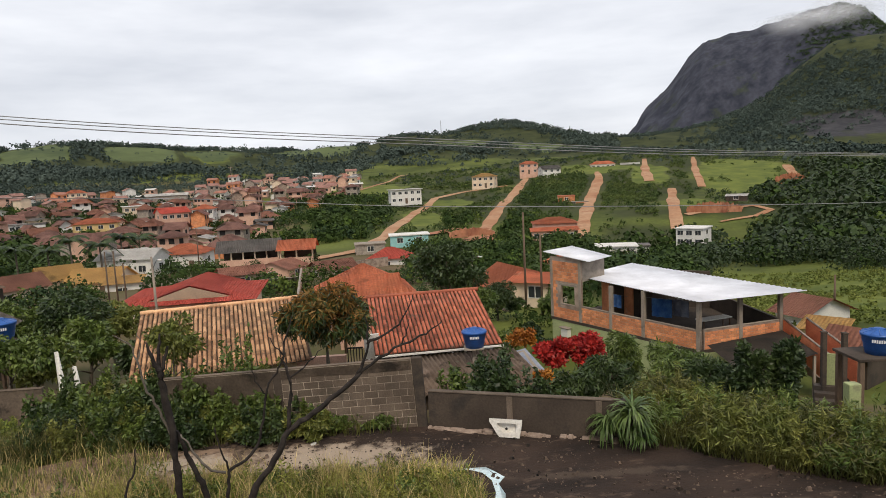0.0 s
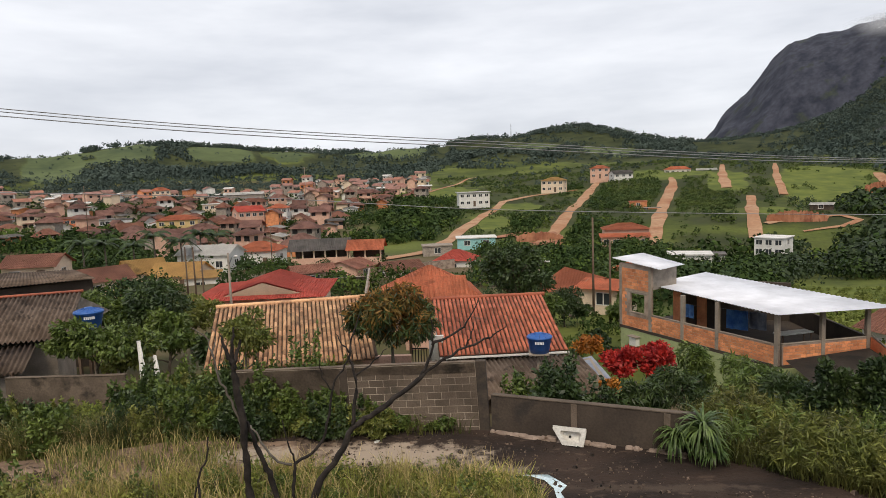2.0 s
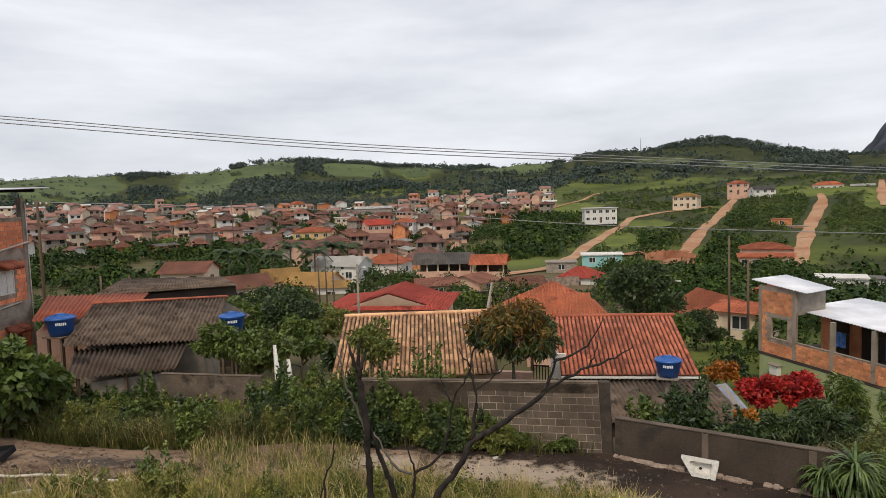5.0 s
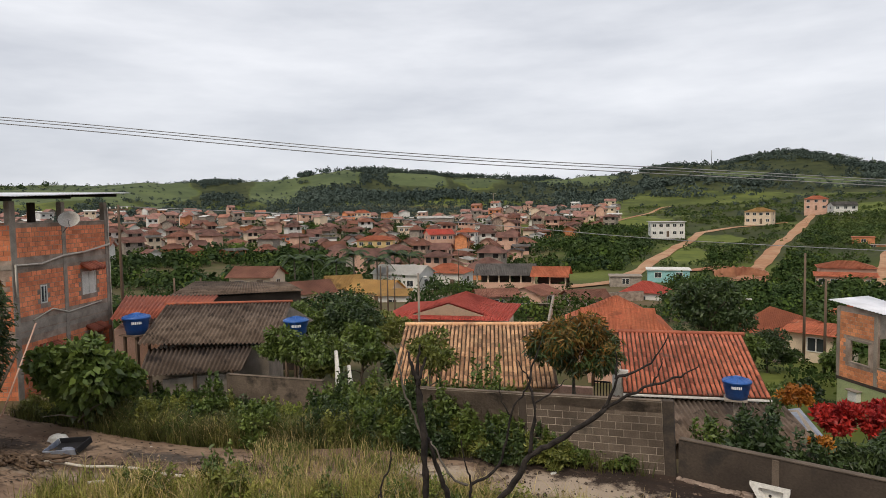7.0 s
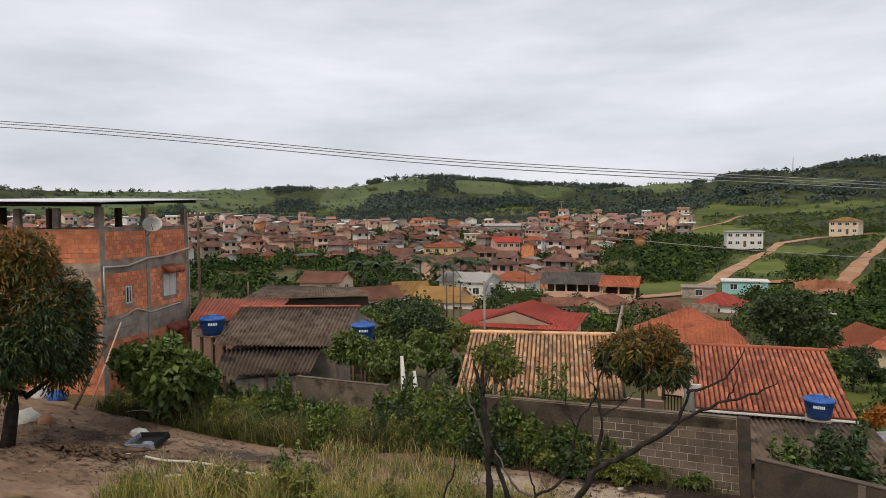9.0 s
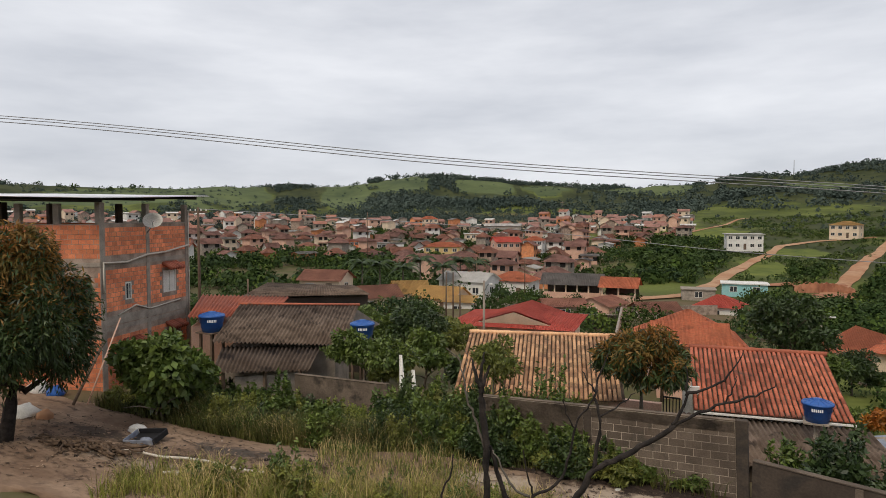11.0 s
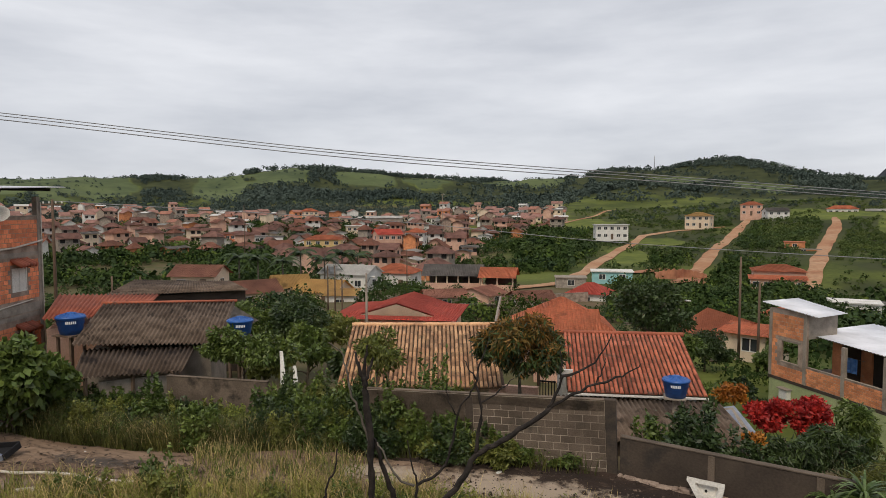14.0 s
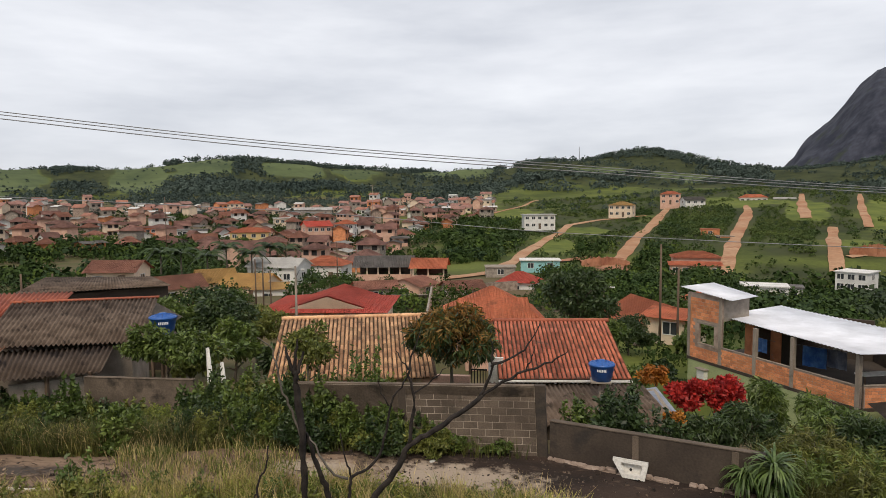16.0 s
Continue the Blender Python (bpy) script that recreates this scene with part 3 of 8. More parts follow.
def clump_quads(centres, out, size, rng=RNG):
    """Ragged small clumps of foliage: each a kite lying across its outward direction."""
    n = len(centres)
    d = out + rng.normal(0, 0.42, (n, 3))
    d /= np.linalg.norm(d, axis=1)[:, None] + 1e-9
    u = np.cross(d, rng.normal(0, 1, (n, 3)))
    u /= np.linalg.norm(u, axis=1)[:, None] + 1e-9
    v = np.cross(d, u)
    L = (size * rng.uniform(0.55, 1.25, n))[:, None] * 0.55
    k = rng.uniform(0.5, 1.0, (n, 1))
    return np.stack([centres - u * L, centres - v * L * k + d * L * 0.25, centres + u * L, centres + v * L * k - d * L * 0.25], 1)


def woods(name, spots, sizes, leaves, material, label, leaf=0.3, rng=RNG):
    """Far trees as one mesh: each crown a heap of small leaf clumps."""
    n = len(spots)
    o = rng.normal(0, 1, (n, leaves, 3))
    o /= np.linalg.norm(o, axis=2)[:, :, None]
    o[:, :, 2] = np.abs(o[:, :, 2]) * 1.1 - 0.25
    f = rng.uniform(0.6, 1.05, (n, leaves, 1)) * (1 + 0.22 * np.sin(o[:, :, :1] * 4 + np.arange(n)[:, None, None]))
    c = spots[:, None, :] + o * f * sizes[:, None, None] * np.array([1, 1, 1.0]) + np.array([0, 0, 0.55]) * sizes[:, None, None]
    q = clump_quads(c.reshape(-1, 3), o.reshape(-1, 3), np.repeat(sizes, leaves) * leaf * 1.15, rng)
    return tagged(link(name, quads(name, q), material), label, "trees", kind="stuff")


def grass(name, spots, length, width, material, label, lean=0.35, rng=RNG, kind="stuff", category="grass"):
    """Bent blades, two faces each, as one mesh."""
    n = len(spots)
    a = rng.uniform(0, 2 * math.pi, n)
    side = np.stack([np.cos(a), np.sin(a), np.zeros(n)], 1)
    b = rng.uniform(0, 2 * math.pi, n)
    bend = np.stack([np.cos(b), np.sin(b), np.zeros(n)], 1) * rng.uniform(0.1, 2 * lean, n)[:, None]
    L = (length * rng.uniform(0.5, 1.25, n))[:, None]
    up = np.array([0, 0, 1.0])
    mid = spots + up * L * 0.6 + bend * L * 0.3
    tip = spots + up * L * (0.98 - 0.25 * np.linalg.norm(bend, axis=1)[:, None]) + bend * L * 0.95
    w = width * rng.uniform(0.6, 1.3, n)[:, None]
    q1 = np.stack([spots - side * w, spots + side * w, mid + side * w * 0.8, mid - side * w * 0.8], 1)
    q2 = np.stack([mid - side * w * 0.8, mid + side * w * 0.8, tip + side * w * 0.12, tip - side * w * 0.12], 1)
    ob = link(name, quads(name, np.concatenate([q1, q2])), material)
    return tagged(ob, label, category, kind=kind)


def on_ground(xy):
    return np.column_stack([xy, height(xy[:, 0], xy[:, 1])])


def branchy(base, top, r0, n, rng, spread):
    """A trunk with limbs."""
    base, top = Vector(base), Vector(top)
    mid = base.lerp(top, 0.5) + Vector((rng.normal(0, 0.06), rng.normal(0, 0.06), 0)) * (top - base).length
    bms = [tube([base, base.lerp(mid, 0.5), mid, top], [r0, r0 * 0.85, r0 * 0.7, r0 * 0.3], 7)]
    for _ in range(n):
        s = mid.lerp(top, rng.uniform(-0.5, 0.7))
        e = s + Vector((rng.normal(0, 1), rng.normal(0, 1), rng.uniform(0.3, 1.0))).normalized() * spread * rng.uniform(0.6, 1.0)
        bms.append(tube([s, s.lerp(e, 0.5) + Vector((0, 0, spread * 0.07)), e], [r0 * 0.45, r0 * 0.3, r0 * 0.12], 5))
    return merge(*bms)


def tree(name, x, y, crown_z, rx, ry, rz, leaves, leaf, material, label, category="tree", aspect=0.4, droop=0.4, trunk=0.12, clumps=9, seed=1, base=None, bark="bark", tips=None, size=0.42, group=""):
    """A trunk with limbs and a crown of single leaves; tips: a second leaf colour on the upper outside."""
    rng = np.random.default_rng(seed)
    gz = ground_z(x, y) - 0.05 if base is None else base
    t = thing(name, pose(x, y, gz), label, category, group)
    cz = crown_z - gz
    part("trunk", branchy((0, 0, 0), (0, 0, max(0.3, cz + rz * 0.3)), trunk, 7, rng, max(rx, ry) * 0.7), bark, t)
    blobs = blob_set(rx, ry, rz, clumps, rng, cz, size)
    c, o = shell(leaves, blobs, rng)
    q = leaf_quads(c, o, leaf, aspect, droop, rng)
    if tips:
        hi = (c[:, 2] + rz * (0.28 * np.sin(3.1 * c[:, 0] / rx + 1) * np.cos(2.7 * c[:, 1] / ry) + rng.normal(0, 0.28, leaves)) > cz + rz * tips[1]) & (rng.uniform(0, 1, leaves) < tips[2])
        link("crown", quads("crown", q[~hi]), material, t)
        link("young_leaves", quads("young_leaves", q[hi]), tips[0], t, "rusty young leaves")
    else:
        link("crown", quads("crown", q), material, t)
    return t


def shrub(x, y, w, h, leaves, leaf, material, label, seed, name="shrub", aspect=0.5, droop=0.0, category="shrub", lift=0.0, dx=None):
    rng = np.random.default_rng(seed)
    gz = ground_z(x, y) - 0.04 + lift
    t = thing(name, pose(x, y, gz), label, category)
    stems = []
    for _ in range(5):
        e = Vector((rng.normal(0, w * 0.3), rng.normal(0, w * 0.3), h * rng.uniform(0.5, 0.85)))
        stems.append(tube([(0, 0, 0), e * 0.5 + Vector((0, 0, h * 0.08)), e], [0.03, 0.02, 0.008], 5))
    part("stem", merge(*stems), "bark", t)
    blobs = blob_set(w, w if dx is None else dx, h * 0.55, 8, rng, h * 0.5, 0.42)
    for _ in range(7):
        a, q = rng.uniform(0, 2 * math.pi), rng.uniform(0.1, 0.75)
        blobs.append((w * q * math.cos(a), w * q * math.sin(a), h * rng.uniform(0.85, 1.05), w * 0.15, w * 0.15, h * rng.uniform(0.16, 0.34)))
    c, o = shell(leaves, blobs, rng, 0.3)
    c[:, 2] = np.maximum(c[:, 2], 0.03)
    link("foliage", quads("foliage", leaf_quads(c, o, leaf, aspect, droop, rng)), material, t)
    return t


def palm(x, y, top, n, length, seed, label="tall coconut palm with drooping feather leaves"):
    rng = np.random.default_rng(seed)
    gz = ground_z(x, y)
    t = thing("palm_tree", pose(x, y, gz), label, "palm")
    h = top - gz
    part("trunk", tube([(0, 0, 0), (0.1, 0, h * 0.5), (0, 0.1, h)], [0.2, 0.15, 0.12], 8), "bark", t)
    qs = []
    for k in range(n):
        a, e = 2 * math.pi * k / n + rng.uniform(-0.2, 0.2), rng.uniform(0.0, 1.1)
        d = np.array([math.cos(a), math.sin(a), 0])
        s = np.array([-math.sin(a), math.cos(a), 0])
        for j in range(24):
            f = (j + 1) / 24
            p = np.array([0, 0.1, h]) + d * length * f * math.cos(e * 0.6) + np.array([0, 0, 1]) * length * (f * math.sin(e) - 0.75 * f * f)
            for sg in (-1, 1):
                L = length * 0.3 * (1 - 0.6 * f)
                tip = p + s * sg * L * 0.8 + d * L * 0.5 - np.array([0, 0, L * 0.5])
                w = d * 0.11
                qs.append([p - w, p + w, tip + w * 0.2, tip - w * 0.2])
    link("fronds", quads("fronds", np.array(qs)), "leaf_dark", t)
    return t


# ---------- houses ----------
def roof_material(name, c1, c2, pitch=0.22, depth=0.25, rough=0.85):
    m = surface(name, c1, c2, 0.5, rough, 0, 6, random_ob=0.22, stain=tuple(c * 0.45 for c in c1), stain_scale=0.35, stain_at=0.6)
    n, l = m.node_tree.nodes, m.node_tree.links
    b = n["Principled BSDF"]
    tc, wv, bp = n.new("ShaderNodeTexCoord"), n.new("ShaderNodeTexWave"), n.new("ShaderNodeBump")
    wv.wave_type, wv.bands_direction = "BANDS", "X"
    wv.inputs["Scale"].default_value = 0.314 / pitch
    l.new(tc.outputs["Object"], wv.inputs["Vector"])
    l.new(wv.outputs["Fac"], bp.inputs["Height"])
    bp.inputs["Strength"].default_value, bp.inputs["Distance"].default_value = 0.9, depth * 0.25
    l.new(bp.outputs["Normal"], b.inputs["Normal"])
    return m


M["r_red"] = roof_material("red_painted_tiles", (0.62, 0.12, 0.085), (0.54, 0.10, 0.07))
M["r_clay"] = roof_material("terracotta_tiles", (0.60, 0.195, 0.100), (0.46, 0.145, 0.075))
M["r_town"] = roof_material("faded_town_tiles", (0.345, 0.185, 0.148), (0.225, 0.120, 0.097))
M["r_brown"] = roof_material("old_brown_tiles", (0.38, 0.175, 0.120), (0.27, 0.122, 0.086))
M["r_ochre"] = roof_material("ochre_tiles", (0.56, 0.34, 0.12), (0.47, 0.28, 0.10))
M["r_grey"] = roof_material("grey_fibre_cement", (0.20, 0.18, 0.165), (0.13, 0.118, 0.11), 0.3)
M["r_white"] = roof_material("pale_sheet_roof", (0.62, 0.60, 0.57), (0.52, 0.50, 0.47), 0.3)


def window_mesh(w, h, name="window"):
    """A frame round two panes, standing proud of the wall in -y."""
    bm = bmesh.new()
    f = 0.07
    add_box(bm, -w / 2, w / 2, -0.05, 0.02, -h / 2, -h / 2 + f)
    add_box(bm, -w / 2, w / 2, -0.05, 0.02, h / 2 - f, h / 2)
    for x in (-w / 2, -f / 2, w / 2 - f):
        add_box(bm, x, x + f, -0.05, 0.02, -h / 2 + f, h / 2 - f)
    me = bpy.data.meshes.new(name)
    bm.to_mesh(me)
    bm.free()
    me.materials.append(M["wall_white"])
    return me


def pane_mesh(w, h):
    bm = box(-w / 2 + 0.05, w / 2 - 0.05, -0.025, 0.0, -h / 2 + 0.05, h / 2 - 0.05)
    me = bpy.data.meshes.new("pane")
    bm.to_mesh(me)
    bm.free()
    me.materials.append(M["glass"])
    return me


WIN, PANE = window_mesh(1.3, 1.1), pane_mesh(1.3, 1.1)
DOOR_ME = bpy.data.meshes.new("door")
_b = box(-0.45, 0.45, -0.05, 0.01, 0, 2.05, 0.015)
_b.to_mesh(DOOR_ME)
_b.free()
DOOR_ME.materials.append(M["wood"])


def roof_mesh(kind, w, d, h, rise, over, thick=0.14):
    bm = bmesh.new()
    X, Y = w / 2 + over, d / 2 + over
    dz = -over * rise / (d / 2)
    v = lambda *p: bm.verts.new(p)
    if kind == "gable":
        a, b, c, e, r0, r1 = v(-X, -Y, h + dz), v(X, -Y, h + dz), v(X, Y, h + dz), v(-X, Y, h + dz), v(-X, 0, h + rise), v(X, 0, h + rise)
        fs = [(a, b, r1, r0), (c, e, r0, r1)]
    elif kind == "hip":
        k = max(0.05, w / 2 - d / 2 * 0.9)
        a, b, c, e, r0, r1 = v(-X, -Y, h + dz), v(X, -Y, h + dz), v(X, Y, h + dz), v(-X, Y, h + dz), v(-k, 0, h + rise), v(k, 0, h + rise)
        fs = [(a, b, r1, r0), (c, e, r0, r1), (b, c, r1), (e, a, r0)]
    elif kind == "mono":
        fs = [(v(-X, -Y, h), v(X, -Y, h), v(X, Y, h + rise), v(-X, Y, h + rise))]
    else:
        add_box(bm, -X, X, -Y, Y, h + 0.004, h + 0.2)
        return bm
    faces = [bm.faces.new(f) for f in fs]
    bmesh.ops.solidify(bm, geom=faces, thickness=thick)
    return bm


def house(x, y, z, ang, w, d, h, roof, rmat, wmat, rise=1.2, over=0.45, label="", wins=(), side_wins=1, storeys=1, foot=2.5, gable_mat=None, name="house", group="", door=True):
    """A house whose front faces local -y; z is its floor. wins: how many windows across the front."""
    t = thing(name, pose(x, y, z, 0, 0, ang), label, "house", group)
    bm = box(-w / 2, w / 2, -d / 2, d / 2, -foot, h)
    if roof in ("gable", "mono"):
        for sx in (-1, 1):
            q = (bm.verts.new((sx * w / 2, -d / 2, h)), bm.verts.new((sx * w / 2, d / 2, h)), bm.verts.new((sx * w / 2, 0 if roof == "gable" else d / 2, h + rise - 0.02)))
            bm.faces.new(q)
    part("wall", bm, wmat, t)
    part("roof", roof_mesh(roof, w, d, h, rise, over), rmat, t)
    hs = h / storeys
    n = wins or max(1, int(w / 3))
    for s in range(storeys):
        zc = s * hs + hs * 0.56
        for k in range(n):
            px = -w / 2 + w * (k + 0.5) / n
            if door and s == 0 and k == n // 2 and n > 1:
                link("door", DOOR_ME, None, t).matrix_basis = pose(px, -d / 2, 0)
                continue
            o = link("window", WIN, None, t)
            o.matrix_basis = pose(px, -d / 2, zc)
            link("pane", PANE, None, o)
        for k in range(side_wins):
            for sx in (-1, 1):
                o = link("window", WIN, None, t)
                o.matrix_basis = pose(sx * w / 2, -d / 2 + d * (k + 0.5) / side_wins, zc, 0, 0, 90 * sx)
                link("pane", PANE, None, o)
    return t


# ---------- the water tanks ----------
def water_tank(p, dia, label, stand):
    """A ribbed blue tank with a shallow domed lid, on a stand of its own height."""
    t = thing("water_tank", pose(*p), label, "water tank", "blue water tanks")
    R, H = dia / 2, dia * 0.62
    part("body", lathe([(R * 0.74, 0), (R * 0.80, H * 0.25), (R * 0.83, H * 0.27), (R * 0.88, H * 0.6), (R * 0.93, H * 0.63), (R * 0.95, H * 0.9), (R * 1.02, H * 0.92), (R * 1.02, H)], 28), "blue", t)
    lid = [lathe([(R * 1.05, H * 0.97), (R * 1.05, H * 1.06), (R * 0.95, H * 1.12), (R * 0.3, H * 1.26), (R * 0.28, H * 1.31), (0.02, H * 1.33)], 28)]
    lid_ob = part("lid", merge(*lid), "blue", t)
    for k in range(12):
        a = 2 * math.pi * k / 12
        part("rib", tube([(R * math.cos(a), R * math.sin(a), H * 1.1), (R * 0.3 * math.cos(a), R * 0.3 * math.sin(a), H * 1.275)], [R * 0.03, R * 0.02], 4), "blue", lid_ob)
    face = math.atan2(-p[1], -p[0])
    for k in range(6):
        a = face + (k - 2.5) * 0.13
        bm = box(-R * 0.045, R * 0.045, -0.012, 0.0, H * 0.68, H * 0.84)
        o = part("print_bar", bm, "white_bar", t, "white printed bar")
        o.matrix_basis = pose(R * 0.95 * math.cos(a), R * 0.95 * math.sin(a), 0, 0, 0, math.degrees(a) + 90)
    if stand:
        s = thing("tank_stand", pose(p[0], p[1], p[2] - stand), "raw timber and brick stand under a blue tank", "stand")
        for sx, sy in itertools.product((-1, 1), (-1, 1)):
            part("post", box(sx * R * 0.6 - 0.05, sx * R * 0.6 + 0.05, sy * R * 0.6 - 0.05, sy * R * 0.6 + 0.05, 0, stand - 0.06), "wood", s)
        part("platform", box(-R * 0.9, R * 0.9, -R * 0.9, R * 0.9, stand - 0.06, stand - 0.004), "wood", s)
    return t


def corrugated(corners, pitch, amp, name, material, parent=None, label="", thick=0.01, rows=1, along=True):
    """A wavy sheet over four corners a, b, c, d; the waves run from the edge a-b to the edge d-c."""
    a, b, c, d = (Vector(p) for p in corners)
    n = max(8, int((b - a).length / pitch * 6))
    up = (b - a).cross(d - a).normalized()
    up = up if up.z > 0 else -up
    bm = bmesh.new()
    layers = []
    for off in (0, -thick):
        grid = []
        for j in range(rows + 1):
            f = j / rows
            grid.append([bm.verts.new(a.lerp(b, i / n).lerp(d.lerp(c, i / n), f) + up * (off + amp * math.sin(2 * math.pi * i / 6))) for i in range(n + 1)])
        layers.append(grid)
    for g in layers:
        for j in range(rows):
            for i in range(n):
                bm.faces.new((g[j][i], g[j][i + 1], g[j + 1][i + 1], g[j + 1][i])).smooth = True
    for j in (0, rows):
        for i in range(n):
            bm.faces.new((layers[0][j][i], layers[0][j][i + 1], layers[1][j][i + 1], layers[1][j][i]))
    bmesh.ops.recalc_face_normals(bm, faces=bm.faces[:])
    return part(name, bm, material, parent, label)


def prism(pts, z0, z1):
    """An upright block over a polygon of the plan."""
    bm = bmesh.new()
    lo, hi = [bm.verts.new((x, y, z0)) for x, y in pts], [bm.verts.new((x, y, z1)) for x, y in pts]
    n = len(pts)
    for i in range(n):
        bm.faces.new((lo[i], lo[(i + 1) % n], hi[(i + 1) % n], hi[i]))
    bm.faces.new(hi)
    bm.faces.new(lo[::-1])
    bmesh.ops.recalc_face_normals(bm, faces=bm.faces[:])
    return bm


def along(ax, ay, bx, by, z=0.0):
    """A frame at a with x towards b, y to the left of it, and the length."""
    L = math.hypot(bx - ax, by - ay)
    return pose(ax, ay, z, 0, 0, math.degrees(math.atan2(by - ay, bx - ax))), L


def wall_with_holes(L, z0, z1, thick, holes):
    """A wall from x 0 to L, y 0 to thick, pierced by holes (x0, x1, z0, z1), made of butted boxes."""
    bm = bmesh.new()
    xs = sorted({0, L, *[h[0] for h in holes], *[h[1] for h in holes]})
    for a, b in zip(xs, xs[1:]):
        cuts = sorted((h[2], h[3]) for h in holes if h[0] <= a and h[1] >= b)
        z = z0
        for c0, c1 in cuts:
            if c0 > z:
                add_box(bm, a, b, 0, thick, z, c0)
            z = c1
        if z1 > z:
            add_box(bm, a, b, 0, thick, z, z1)
    return bm


# ---------- walls along the street ----------
WALL_M, WALL_L = along(-7.75, 17.62, -0.62, 17.42)
WALL_M = WALL_M @ pose(0, 0, -0.30, 0, -2.4, 0)
block_wall = tagged(thing("block_wall", WALL_M, "grey concrete block wall with pale mortar joints and a pillar", "wall"), kind="structure")
part("core", box(0.0, WALL_L - 0.02, -0.004, 0.12, -0.2, 1.985), "wall_joint", block_wall)
# a thin cement coat smeared over the upper courses and most of the older stretch
coat = bmesh.new()
low_edge = [(0.0, 0.2), (0.9, 0.35), (1.7, 0.25), (2.5, 0.4), (3.02, 0.45), (3.04, 1.68), (4.0, 1.74), (4.6, 1.71), (5.2, 1.76), (5.9, 1.73), (WALL_L - 0.28, 1.76)]
coat_v = [coat.verts.new((x, -0.019, z + 0.05 * math.sin(x * 7))) for x, z in low_edge]
coat_v += [coat.verts.new((x, -0.019, 1.975)) for x, z in low_edge[::-1]]
coat.faces.new(coat_v)
bmesh.ops.solidify(coat, geom=coat.faces[:], thickness=0.012)
part("cement_coat", coat, "wall_render", block_wall, "smeared brown-grey cement coat")
part("pillar", box(3.05, 3.27, -0.03, 0.15, -0.2, 1.93, 0.012), "plaster_dark", block_wall)
part("end_pillar", box(WALL_L - 0.26, WALL_L + 0.02, -0.035, 0.16, -0.2, 2.03, 0.015), "plaster_dark", block_wall)
part("coping", box(0.0, WALL_L - 0.27, -0.01, 0.15, 1.99, 2.02, 0.006), "wall_render", block_wall)

LOW_M, LOW_L = along(-0.58, 17.38, 4.4, 15.85)
low_wall = tagged(thing("low_wall", LOW_M, "low rendered retaining wall with pale coping", "wall"), kind="structure")
part("wall_body", box(0.02, LOW_L, 0, 0.15, -0.4, 1.06), "plaster_dark", low_wall)
part("coping", box(0.02, LOW_L, -0.02, 0.17, 1.062, 1.10, 0.008), "block", low_wall)
for k in (0.42, 0.86):
    part("pilaster", box(LOW_L * k, LOW_L * k + 0.16, -0.025, 0.0, 0.12, 1.05, 0.008), "block", low_wall)
_rng = np.random.default_rng(3)
rub = [box(x, x + _rng.uniform(0.1, 0.3), -_rng.uniform(0.10, 0.24), 0.0, -0.1, _rng.uniform(0.04, 0.15), 0.025) for x in np.arange(0, LOW_L - 0.3, 0.07)]
part("rubble_footing", merge(*rub), "mortar", low_wall, "crumbling pale mortar footing")

# the old sink leaning on the low wall
sink_p = LOW_M @ Vector((2.2, -0.30, 0.06))
sink = tagged(thing("sink", Matrix.Translation(sink_p) @ pose(0, 0, 0, -12, 0, math.degrees(math.atan2(-1.53, 4.98))), "chipped white ceramic corner sink propped against a low wall", "sink"))
bm = bmesh.new()
outer = [(-0.43, 0.46), (0.43, 0.46), (0.43, 0.36), (0.37, 0.0), (-0.17, 0.0), (-0.43, 0.38)]
inner = [(-0.22, 0.36), (0.28, 0.36), (0.30, 0.30), (0.26, 0.10), (-0.08, 0.10), (-0.24, 0.30)]
vo = [bm.verts.new((x, -0.06, z)) for x, z in outer]
vi = [bm.verts.new((x, -0.06, z)) for x, z in inner]
vd = [bm.verts.new((x * 0.8, 0.09, 0.23 + (z - 0.23) * 0.8)) for x, z in inner]
vb = [bm.verts.new((x, 0.0, z)) for x, z in outer]
for a, b in ((vo, vi), (vi, vd), (vb, vo)):
    for k in range(6):
        bm.faces.new((a[k], a[(k + 1) % 6], b[(k + 1) % 6], b[k]))
bm.faces.new(vd)
bmesh.ops.recalc_face_normals(bm, faces=bm.faces[:])
part("basin", bm, "white_gloss", sink)
part("drain", lathe([(0.03, 0.0), (0.035, 0.01), (0.02, 0.012)], 10), "dark", sink).matrix_basis = pose(0, 0.082, 0.2, 90, 0, 0)

# ---------- the two tiled roofs ----------
TAN = dict(a=(-11.5, 24.53, 2.2), u=(0.953, 0.302), L=5.85, run=4.4, fall=1.40)
RED = dict(a=(-3.07, 25.72, 2.15), u=(0.987, 0.158), L=4.42, run=4.25, fall=1.15)


